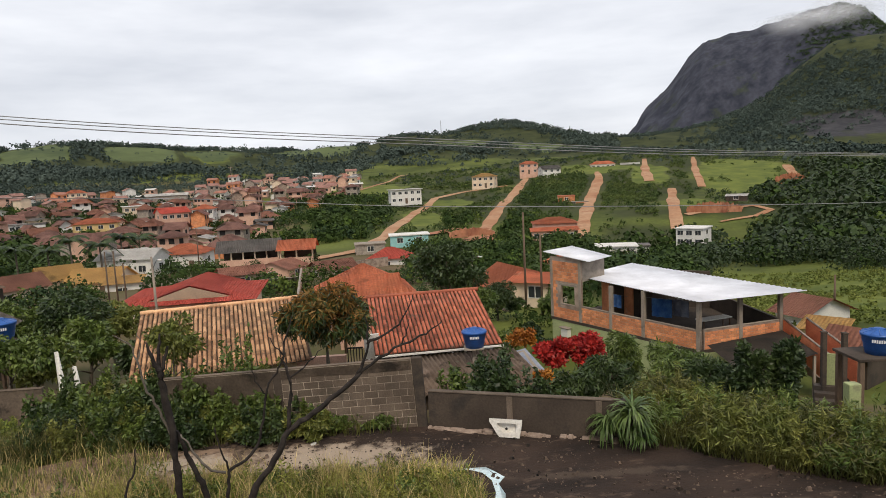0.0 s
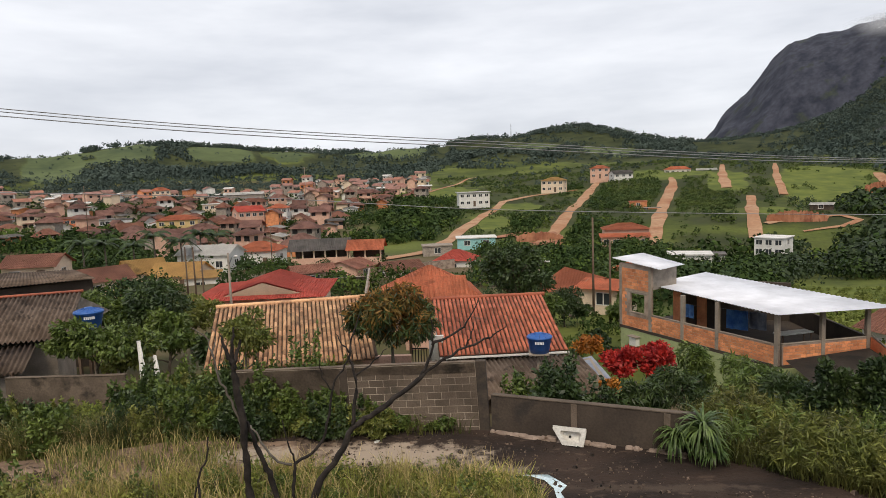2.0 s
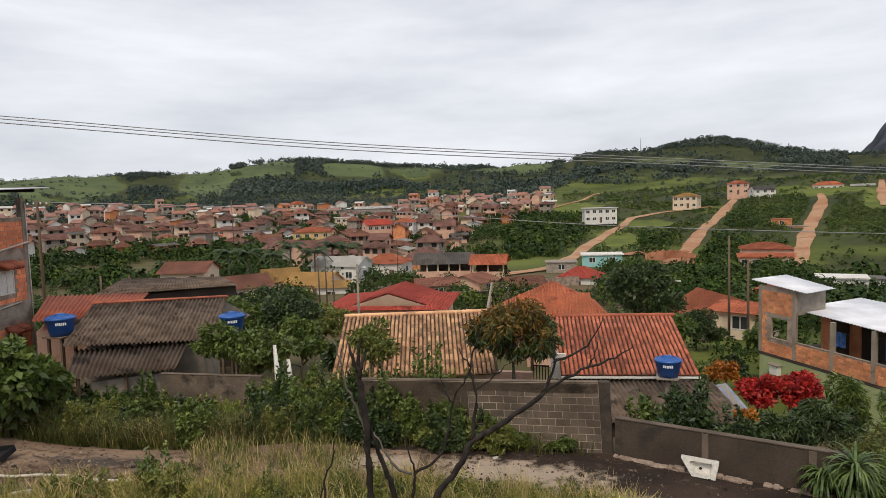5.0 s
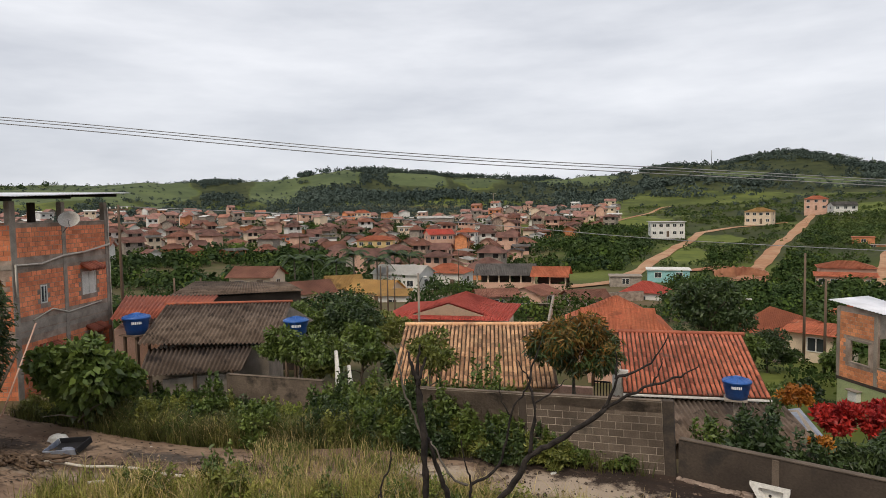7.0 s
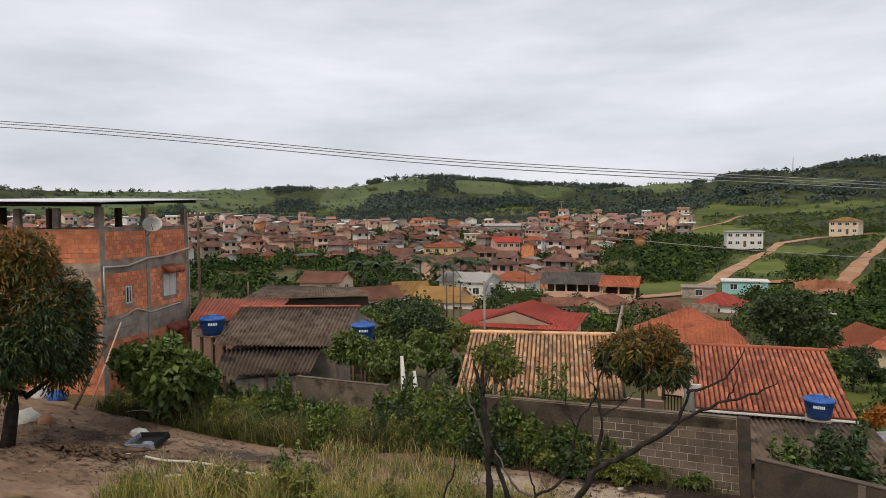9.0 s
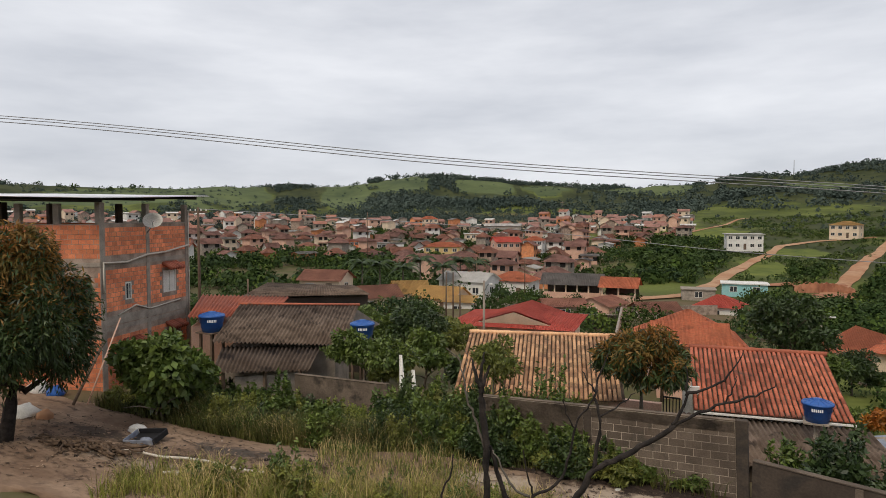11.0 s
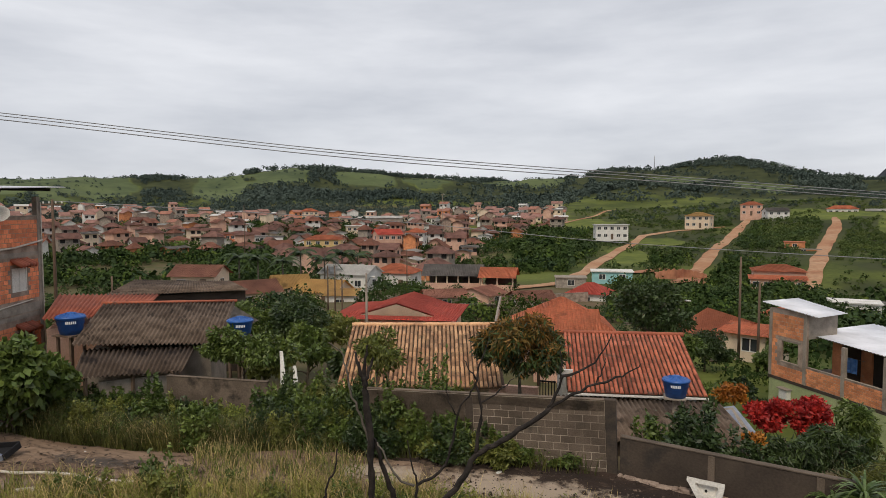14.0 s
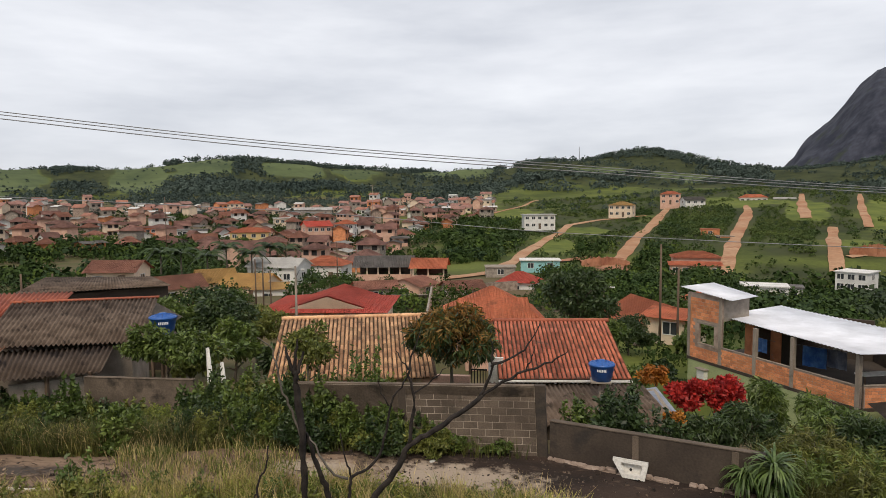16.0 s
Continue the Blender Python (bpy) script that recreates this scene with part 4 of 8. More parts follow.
def tiled_house(R, label, wall_mat):
    ax, ay, az_ = R["a"]
    t = thing("tiled_house", pose(ax, ay, az_, 0, 0, math.degrees(math.atan2(R["u"][1], R["u"][0]))), label, "house")
    L, run, fall = R["L"], R["run"], R["fall"]
    low = az_ - ground_z(ax + R["u"][0] * L / 2, ay - run) + 1.2
    bm = prism([(0.25, -run + 0.5), (L - 0.25, -run + 0.5), (L - 0.25, run - 0.5), (0.25, run - 0.5)], -low, -fall + 0.1)
    for x in (0.25, L - 0.25):
        bm.faces.new([bm.verts.new(p) for p in ((x, -run + 0.5, -fall + 0.1), (x, run - 0.5, -fall + 0.1), (x, 0, -0.12))])
    part("wall", bm, wall_mat, t)
    for s in (-1, 1):
        bm = bmesh.new()
        bm.faces.new([bm.verts.new(p) for p in ((0, 0, -0.02), (L, 0, -0.02), (L, s * run, -fall - 0.02), (0, s * run, -fall - 0.02))])
        bmesh.ops.solidify(bm, geom=bm.faces[:], thickness=0.06)
        # dark deck colour stands in for shaded clay channels between the tile rows
        part("roof_deck", bm, "wood", t)
    part("ridge", tube([(x, 0.0, 0.045) for x in np.arange(0, L + 0.3, 0.3)], [0.09 if k % 2 else 0.075 for k in range(len(np.arange(0, L + 0.3, 0.3)))], 8), "tile_tan" if wall_mat == "wall_cream" else "tile_red", t)
    return t


tan_house = tiled_house(TAN, "low house with a weathered tan clay tile roof", "wall_cream")
red_house = tiled_house(RED, "low white house with a red clay tile roof", "wall_white")
part("verge_board", box(0, RED["L"], -RED["run"] - 0.05, -RED["run"], -RED["fall"] - 0.10, -RED["fall"] - 0.03, 0.01), "wall_white", red_house, "white eaves board")
corrugated(((-2.9, 21.75, 0.80), (2.25, 22.2, 0.86), (3.05, 19.5, 0.42), (-2.0, 19.0, 0.30)), 0.15, 0.03, "lean_to_roof", "fibre")
lean_to = tagged(bpy.data.objects["lean_to_roof"], "grey corrugated fibre-cement lean-to roof", "roof")
part("front_wall", prism([(-1.9, 19.2), (2.8, 19.7), (2.8, 19.82), (-1.9, 19.32)], -1.6, 0.28), "plaster_dark", lean_to)
# courtyard between them
yard = thing("courtyard_wall", pose(-3.6, 22.5, ground_z(-3.6, 22.5)), "white courtyard wall with a dark iron gate", "wall")
part("wall_panel", prism([(0.75, -0.1), (1.25, 0.0), (1.25, 0.12), (0.75, 0.02)], -0.5, 3.0), "wall_white", yard)
part("earth_wall", prism([(-1.6, -0.3), (0.1, -0.2), (0.1, 0.0), (-1.6, -0.1)], -0.5, 2.35), "wall_pink", yard)
gate_bits = [box(0.15 + 0.1 * k, 0.18 + 0.1 * k, -0.12, -0.09, 0.1, 2.6) for k in range(6)] + [box(0.15, 0.7, -0.13, -0.08, z, z + 0.05) for z in (0.3, 1.3, 2.55)]
part("gate_bars", merge(*gate_bits), "dark", yard)

water_tank((0.93, 21.2, 1.22), 0.80, "blue plastic water tank with a ribbed lid on a tall post", 0)
post = thing("tank_post", pose(0.9, 21.2, ground_z(0.9, 21.2)), "slim concrete post carrying a water tank", "post")
part("shaft", box(-0.06, 0.06, -0.06, 0.06, 0, 1.16 - ground_z(0.9, 21.2), 0.01), "concrete", post)
part("platform", box(-0.32, 0.32, -0.32, 0.32, 1.17 - ground_z(0.9, 21.2), 1.216 - ground_z(0.9, 21.2)), "concrete", post)
part("brace", tube([(0.04, 0, 1.0 - ground_z(0.9, 21.2) - 0.55), (0.3, 0, 1.15 - ground_z(0.9, 21.2))], 0.02, 5), "dark", post)

# ---------- the open-topped brick house with the zinc roof ----------
BH_N, BH_L, BH_R = (11.73, 29.77), (6.34, 38.48), (16.13, 31.06)
BH_B = (10.9, 41.2)
brick_house = thing("brick_house", pose(11.73, 29.77, -1.85), "half-built brick house with an open upper floor and white zinc roof", "house")


def rel(p, z=None):
    return (p[0] - 11.73, p[1] - 29.77) if z is None else (p[0] - 11.73, p[1] - 29.77, z + 1.85)


BH_PLAN = [rel(BH_N), rel(BH_R), rel((15.9, 38.6)), rel(BH_B), rel(BH_L)]
part("lower_wall", prism(BH_PLAN, -4.0, -0.16), "wall_green", brick_house, "pale green painted lower storey")
# upper floor coloured dark for the shade beneath the zinc roof
part("floor_slab", prism([(x * 1.01, y * 1.005) for x, y in BH_PLAN], -0.155, 0.0), "plaster_dark", brick_house)
FRONT_M, FRONT_LEN = along(*BH_N, *BH_L)
FRONT_M = Matrix.Translation((-11.73, -29.77, 0)) @ FRONT_M
SIDE_M, SIDE_LEN = along(*BH_N, *BH_R)
SIDE_M = Matrix.Translation((-11.73, -29.77, 0)) @ SIDE_M


def in_frame(ob, m):
    ob.matrix_basis = m
    return ob


# along the front: open bays up to the solid end
SOLID = 7.75
in_frame(part("parapet", box(0.0, SOLID, -0.11, 0.0, 0.0, 0.90), "mortar", brick_house, "brick parapet"), FRONT_M)
in_frame(part("parapet_cap", box(0.0, SOLID, -0.13, 0.02, 0.902, 0.95, 0.008), "concrete", brick_house), FRONT_M)
in_frame(part("end_wall", wall_with_holes(FRONT_LEN - SOLID, 0.0, 3.6, 0.11, [(0.55, 1.65, 0.90, 1.95)]), "mortar", brick_house), FRONT_M @ pose(SOLID, -0.11, 0))
in_frame(part("window_lintel", box(SOLID + 0.35, SOLID + 1.85, -0.125, 0.01, 1.955, 2.08, 0.01), "concrete", brick_house), FRONT_M)
in_frame(part("window_sill", box(SOLID + 0.45, SOLID + 1.75, -0.135, 0.02, 0.82, 0.895, 0.01), "concrete", brick_house), FRONT_M)
for x in (0.0, 3.25, 5.45, SOLID, FRONT_LEN - 0.16):
    top = 2.36 if x < SOLID - 0.1 else 3.55
    in_frame(part("column", box(x, x + 0.2, -0.135, 0.05, 0.0 if x else -0.3, top, 0.012), "concrete", brick_house), FRONT_M)
in_frame(part("parapet", box(0.2, SIDE_LEN, 0.0, 0.11, 0.0, 0.93), "mortar", brick_house, "brick parapet"), SIDE_M)
in_frame(part("parapet_cap", box(0.2, SIDE_LEN, -0.02, 0.13, 0.932, 0.975, 0.008), "concrete", brick_house), SIDE_M)
for x in (2.15, SIDE_LEN - 0.1):
    in_frame(part("column", box(x, x + 0.2, -0.03, 0.15, 0.0, 2.36, 0.012), "concrete", brick_house), SIDE_M)
# back and inner walls get dark render to paint in the roof's shade
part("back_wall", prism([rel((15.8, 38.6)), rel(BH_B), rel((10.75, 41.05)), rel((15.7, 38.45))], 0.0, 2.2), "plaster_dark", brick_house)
part("back_parapet", prism([rel(BH_R), rel((15.9, 38.6)), rel((15.75, 38.6)), rel((15.98, 31.1))], 0.0, 1.0), "plaster_dark", brick_house)
in_frame(part("bay_wall", box(5.5, SOLID, -1.7, -1.58, 0.0, 2.3), "brick_pale", brick_house, "bare brick wall behind the first bay"), FRONT_M)
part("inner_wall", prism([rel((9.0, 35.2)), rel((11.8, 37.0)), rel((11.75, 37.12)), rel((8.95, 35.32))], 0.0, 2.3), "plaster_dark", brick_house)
corrugated([rel(p, z) for p, z in (((11.45, 29.15), 0.58), ((7.75, 37.75), 0.58), ((12.0, 41.6), 0.60), ((17.1, 30.55), 0.56))], 0.22, 0.022, "zinc_roof", "zinc", brick_house, "white corrugated zinc roof")
for f in (0.02, 0.5, 0.97):
    a, b = Vector(rel((11.6, 29.4), 0.50)).lerp(Vector(rel((17.0, 30.75), 0.48)), f), Vector(rel((7.95, 37.7), 0.50)).lerp(Vector(rel((12.1, 41.3), 0.50)), f)
    part("purlin", tube([a, b], 0.05, 4), "wood", brick_house)
part("penthouse", prism([rel((6.36, 38.45)), rel((7.62, 36.4)), rel((9.3, 37.7)), rel((8.2, 40.2))], 2.3, 3.42), "joint", brick_house, "pale rendered tank housing")
corrugated([rel(p, z) for p, z in (((7.95, 35.6), 1.70), ((5.95, 38.9), 1.98), ((8.1, 40.9), 1.98), ((9.7, 37.5), 1.70))], 0.22, 0.02, "small_zinc_roof", "zinc", brick_house)
# laundry and clutter under the roof
for k, (x, y, w, h, mname) in enumerate(((11.0, 32.9, 1.05, 0.95, "cloth_blue"), (11.85, 32.6, 0.95, 0.85, "cloth_grey"), (9.3, 35.0, 0.7, 0.7, "cloth_blue"), (12.2, 33.6, 0.5, 0.6, "bag"))):
    c = thing("laundry_cloth", pose(x, y, 0.02 - 0.05 * k, 0, 0, -40 - 10 * k), "damp blue and grey cloth hung out to dry", "laundry", "washing on the line")
    bm = bmesh.new()
    n = 12
    g = [[bm.verts.new((-w / 2 + w * i / n, 0.05 * math.sin(i * 1.3 + k), -h * j / 4)) for i in range(n + 1)] for j in range(5)]
    for j in range(4):
        for i in range(n):
            bm.faces.new((g[j][i], g[j][i + 1], g[j + 1][i + 1], g[j + 1][i])).smooth = True
    bmesh.ops.solidify(bm, geom=bm.faces[:], thickness=0.012)
    part("cloth", bm, mname, c)
    part("peg_line", tube([(-w / 2 - 0.4, 0, 0.01), (w / 2 + 0.4, 0, 0.01)], 0.006, 4), "cable", c)
bench = thing("work_bench", pose(13.4, 32.3, -1.85, 0, 0, 20), "cluttered white-topped bench under the roof", "bench")
part("bench_top", box(-0.9, 0.9, -0.3, 0.3, 0.86, 0.92, 0.01), "wall_white", bench)
for sx, sy in itertools.product((-1, 1), (-1, 1)):
    part("leg", box(sx * 0.8 - 0.03, sx * 0.8 + 0.03, sy * 0.22 - 0.03, sy * 0.22 + 0.03, 0, 0.858), "wood", bench)
# stair flight down from the corner, the dark lean-to roof and the gate
STA, STB = (16.2, 31.0), (15.75, 23.9)
stair_m, stair_l = along(*STA, *STB)
stairs = thing("outside_stair", Matrix.Translation((0, 0, -1.85)) @ stair_m, "outside stair with brick side walls running down from the upper floor", "stairs")
for y in (0.0, 1.05):
    bm = bmesh.new()
    pr = [(0.0, 0.95), (stair_l * 0.62, 0.35), (stair_l * 0.62, -0.9), (0.0, -0.2)]
    va, vb2 = [bm.verts.new((x, y, z)) for x, z in pr], [bm.verts.new((x, y + 0.11, z)) for x, z in pr]
    bm.faces.new(va)
    bm.faces.new(vb2[::-1])
    for k in range(4):
        bm.faces.new((va[k], va[(k + 1) % 4], vb2[(k + 1) % 4], vb2[k]))
    bmesh.ops.recalc_face_normals(bm, faces=bm.faces[:])
    part("side_wall", bm, "brick", stairs, "bare brick side wall")
    part("handrail", tube([(0, y + 0.055, 1.0), (stair_l * 0.62, y + 0.055, 0.4)], 0.055, 4), "joint", stairs)
for k in range(7):
    part("step", box(k * 0.55, k * 0.55 + 0.6, 0.11, 1.05, -0.4 - k * 0.17, -0.02 - k * 0.17), "concrete", stairs)
awning = thing("lean_to", pose(13.5, 27.5, -4.4), "dark mossy lean-to roof beside the brick house", "lean-to")
bm = bmesh.new()
bm.faces.new([bm.verts.new(p) for p in ((-1.75, 1.55, 3.0), (2.45, 3.1, 3.1), (2.0, -0.7, 3.05), (-2.2, -3.2, 3.1))])
bmesh.ops.solidify(bm, geom=bm.faces[:], thickness=0.08)
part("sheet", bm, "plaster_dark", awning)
for x, y in ((-1.9, -2.9), (1.9, -0.6), (0.0, -1.9)):
    part("post", box(x - 0.05, x + 0.05, y - 0.05, y + 0.05, -0.3, 2.92), "joint", awning)
for gx, gy in ((13.67, 23.28), (14.25, 23.0)):
    gp = thing("gate_pillar", pose(gx, gy, -3.2), "weathered concrete gate pillar beside the steps", "pillar")
    part("shaft", box(-0.085, 0.085, -0.085, 0.085, -0.3, 3.7, 0.015), "plaster_dark", gp)
    part("pillar_cap", box(-0.1, 0.1, -0.1, 0.1, 3.702, 3.76, 0.01), "plaster_dark", gp)
gpan = thing("gate_panel", pose(13.98, 23.3, -2.2, 0, 0, -25), "pale green gate wall between two pillars", "gate")
part("panel", box(-0.32, 0.32, 0, 0.08, 0.0, 1.9, 0.01), "wall_green", gpan)
steps = thing("entrance_steps", pose(13.2, 22.0, -2.15, 0, 0, -25), "worn concrete entrance steps going down", "steps")
for k in range(5):
    part("step", box(-0.42, 0.42, k * 0.32, k * 0.32 + 0.34, -1.0, k * 0.17, 0.01), "plaster_dark", steps)
canopy = thing("tank_canopy", pose(12.1, 17.6, -1.42), "concrete slab on posts carrying a blue tank", "canopy")
part("slab", box(-0.5, 2.2, 0.4, 1.7, 2.48, 2.56, 0.01), "plaster_dark", canopy)
for x, y, mname in ((-0.38, 0.5, "wood"), (0.65, 0.5, "wood"), (-0.38, 1.55, "wood"), (1.6, 1.55, "wood"), (1.9, 0.5, "wood")):
    part("post", box(x - 0.07, x + 0.07, y - 0.07, y + 0.07, 0.0, 2.478, 0.01), mname, canopy)
part("green_pier", box(-1.2, -0.86, -0.3, 0.0, -0.5, 2.1, 0.02), "wall_green", canopy, "pale green rendered pier")
part("green_wall", box(0.4, 1.8, -0.3, -0.15, -0.5, 1.5, 0.02), "wall_green", canopy, "pale green rendered wall")
water_tank((12.5, 18.55, 1.142), 0.92, "large blue plastic water tank standing on a slab", 0)
vent = thing("gas_meter_box", FRONT_M @ pose(0, 0, 0), "small white wall box with a sloping hood", "wall box")
vent.matrix_world = pose(11.73, 29.77, -1.85) @ FRONT_M @ pose(SOLID + 1.2, 0.0, -0.75) @ pose(0, 0, 0, 0, 0, 180)
part("case", box(-0.28, 0.28, -0.28, 0.0, -0.25, 0.25, 0.02), "wall_white", vent)
part("hood", box(-0.36, 0.36, -0.36, 0.0, 0.252, 0.32, 0.02), "concrete", vent)

# ---------- the tall brick house ----------
TB_C, TB_R, TB_L = (-25.0, 17.5), (-26.85, 23.6), (-31.5, 14.2)
tall = thing("tall_brick_house", pose(-25.0, 17.5, -0.2), "unfinished three-storey brick house with concrete columns and a zinc roof", "house")


def relt(p, z=None):
    return (p[0] + 25.0, p[1] - 17.5) if z is None else (p[0] + 25.0, p[1] - 17.5, z + 0.2)


TB_K = (-33.3, 20.3)
TR_M, TR_LEN = along(*TB_C, *TB_R)
TL_M, TL_LEN = along(*TB_L, *TB_C)
TR_M, TL_M = Matrix.Translation((25.0, -17.5, 0)) @ TR_M, Matrix.Translation((25.0, -17.5, 0)) @ TL_M
inset = lambda p, c=(-29.2, 18.9), f=0.965: (c[0] + (p[0] - c[0]) * f, c[1] + (p[1] - c[1]) * f)
TR_HOLES = [(1.55, 1.95, 3.55, 4.3), (4.3, 5.3, 3.55, 4.6), (1.55, 2.6, 0.3, 1.5), (4.55, 5.6, 0.6, 1.75)]
in_frame(part("right_wall", wall_with_holes(TR_LEN, -0.6, 6.85, 0.12, TR_HOLES), "mortar", tall), TR_M)
in_frame(part("left_wall", wall_with_holes(TL_LEN, -0.6, 6.85, 0.12, [(5.7, 6.9, 3.3, 4.7), (2.2, 3.4, 3.3, 4.7), (5.0, 6.0, 0.9, 1.9)]), "mortar", tall), TL_M)
part("back_wall", prism([relt(p) for p in (TB_R, TB_K, (-33.2, 20.15), (-26.9, 23.45))], -0.6, 6.85), "brick", tall)
part("far_wall", prism([relt(p) for p in (TB_K, TB_L, (-31.35, 14.3), (-33.1, 20.2))], -0.6, 6.85), "brick", tall)
for z in (2.35, 5.1):
    part("floor_slab", prism([relt(inset(p, f=1.006)) for p in (TB_C, TB_R, TB_K, TB_L)], z - 0.02, z + 0.17), "joint", tall)
for x in (0.0, 3.05, TR_LEN - 0.2):
    in_frame(part("column", box(x, x + 0.25 if x else 0.32, -0.03, 0.2, -0.6, 7.75, 0.012), "joint", tall), TR_M)
for x in (0.0, 1.9, 3.8, 5.4):
    in_frame(part("column", box(x, x + 0.25, -0.03, 0.2, 6.86 if x else -0.6, 7.7, 0.012), "joint", tall), TL_M)
for p in ((-32.9, 20.2), (-30.0, 21.9), (-31.2, 17.0)):
    part("column", prism([(relt(p)[0] + dx_, relt(p)[1] + dy_) for dx_, dy_ in ((0, 0), (0.25, 0), (0.25, 0.25), (0, 0.25))], 5.4, 7.8), "plaster_dark", tall)
in_frame(part("parapet_cap", box(0, TR_LEN, -0.02, 0.14, 6.852, 6.9, 0.008), "joint", tall), TR_M)
corrugated([relt(p, z) for p, z in (((-24.1, 16.9), 7.72), ((-26.3, 24.6), 8.02), ((-34.0, 21.5), 8.15), ((-32.0, 12.6), 7.85))], 0.2, 0.02, "zinc_roof", "zinc", tall, "white zinc roof sheets")
for f in (0.04, 0.5, 0.95):
    a = Vector(relt((-24.4, 17.0), 7.60)).lerp(Vector(relt((-26.5, 24.2), 7.9)), f)
    b = Vector(relt((-31.8, 13.2), 7.72)).lerp(Vector(relt((-33.7, 21.2), 8.0)), f)
    part("roof_beam", tube([a, b], 0.07, 4), "dark", tall)
# windows of the right face
for x0, x1, z0, z1, mname in ((1.55, 1.95, 3.55, 4.3, "glass"), (4.3, 5.3, 3.55, 4.6, "wall_white")):
    w = in_frame(part("window", merge(*[box(x0, x1, -0.02, 0.06, z, z + 0.05) for z in (z0, z1 - 0.05)], *[box(x, x + 0.05, -0.02, 0.06, z0 + 0.05, z1 - 0.05) for x in (x0, x1 - 0.05, (x0 + x1) / 2)]), "wall_white", tall), TR_M)
    part("pane", box(x0 + 0.04, x1 - 0.04, 0.01, 0.04, z0 + 0.04, z1 - 0.04), mname, w)
for x0, z0 in ((4.2, 4.72), (1.3, 1.58), (4.4, 1.85)):
    aw = in_frame(part("tile_hood", merge(*[tube([(x0 + 0.1 + 0.2 * k, 0.0, z0 + 0.25), (x0 + 0.1 + 0.2 * k, -0.5, z0)], [0.09, 0.105], 6) for k in range(6)]), "tile_red", tall, "clay tile hood over an opening"), TR_M)
for x0, x1, z0, z1 in ((1.55, 2.6, 0.3, 1.5), (4.55, 5.6, 0.6, 1.75)):
    in_frame(part("shutter", box(x0, x1, 0.03, 0.09, z0, z1, 0.01), "wood", tall), TR_M)
pipe = [(0.1, -0.1, 4.0), (0.1, -0.1, 5.25), (1.6, -0.1, 5.2), (3.0, -0.1, 5.45), (4.4, -0.1, 5.5), (TR_LEN, -0.1, 5.75)]
in_frame(part("drain_pipe", tube(pipe, 0.045, 6), "pvc", tall, "pale drain pipe across the face"), TR_M)
in_frame(part("cable", tube([(1.0, -0.05, 2.95), (2.2, -0.05, 3.25), (3.2, -0.05, 2.95), (5.6, -0.05, 3.1)], 0.035, 5), "pvc", tall), TR_M)
in_frame(part("plaster_band", box(0.33, TR_LEN - 0.2, -0.02, 0.0, 2.57, 2.95, 0.004), "joint", tall, "grey cement band"), TR_M)
in_frame(part("downpipe", tube([(TR_LEN + 0.03, -0.06, -0.4), (TR_LEN + 0.03, -0.06, 7.5)], 0.03, 5), "pvc", tall), TR_M)
dish = thing("satellite_dish", pose(-24.95, 20.1, 6.75), "white satellite dish bracketed to the brick wall", "satellite dish")
dm = bmesh.new()
rings = [[dm.verts.new((r * math.cos(2 * math.pi * k / 20), -0.18 * (r / 0.42) ** 2, 0.85 * r * math.sin(2 * math.pi * k / 20))) for k in range(20)] for r in (0.02, 0.15, 0.3, 0.42)]
for a, b in zip(rings, rings[1:]):
    for k in range(20):
        dm.faces.new((a[k], a[(k + 1) % 20], b[(k + 1) % 20], b[k])).smooth = True
bmesh.ops.solidify(dm, geom=dm.faces[:], thickness=0.012)
part("reflector", dm, "wall_white", dish).matrix_basis = pose(0, 0, 0, -20, 0, 40)
part("feed_arm", tube([(0.05, -0.05, -0.3), (0.42, -0.42, 0.05)], 0.015, 5), "steel", dish)
part("bracket", tube([(0, 0.02, 0), (-0.25, 0.1, -0.25), (-0.55, 0.1, -0.5)], 0.025, 5), "steel", dish)
for k, (p0, p1, r) in enumerate((((-22.9, 15.4, 0.0), (-24.75, 18.2, 2.7), 0.032), ((-23.3, 15.1, 0.0), (-24.3, 17.1, 1.9), 0.06))):
    pl = thing("leaning_plank", pose(*p0), "long timber pole leaning on the brick wall", "plank", "poles leaning on the brick house")
    part("pole", tube([(0, 0, 0), Vector(p1) - Vector(p0)], r, 5), "wood" if k else "wall_pink", pl)

# ---------- sheds between ----------
barn = thing("shed", pose(-20.5, 24, -1.5), "grey shed with a mossy corrugated fibre-cement roof", "shed")
rb = lambda x, y, z: (x + 20.5, y - 24, z + 1.5)
corrugated([rb(*p) for p in ((-23.9, 24.2, 2.62), (-19.35, 27.85, 2.42), (-17.1, 23.35, 1.36), (-21.3, 19.9, 1.72))], 0.177, 0.05, "roof", "fibre", barn)
corrugated([rb(*p) for p in ((-23.9, 24.2, 2.58), (-19.35, 27.85, 2.38), (-21.8, 31.0, 1.4), (-26.0, 27.5, 1.4))], 0.18, 0.03, "back_roof", "fibre", barn)
part("ridge_cap", tube([rb(-23.95, 24.15, 2.66), rb(-19.3, 27.9, 2.46)], 0.07, 6), "tile_red", barn)
part("wall", prism([(rb(*p, 0)[0], rb(*p, 0)[1]) for p in ((-17.6, 23.5), (-19.5, 27.2), (-23.6, 24.0), (-21.2, 20.4))], -0.6, 2.65), "concrete", barn)
gb = bmesh.new()
gb.faces.new([gb.verts.new(rb(*p)) for p in ((-17.5, 23.5, 1.1), (-19.6, 30.2, 1.1), (-19.38, 27.6, 2.3))])
bmesh.ops.solidify(gb, geom=gb.faces[:], thickness=0.12)
part("gable", gb, "joint", barn)
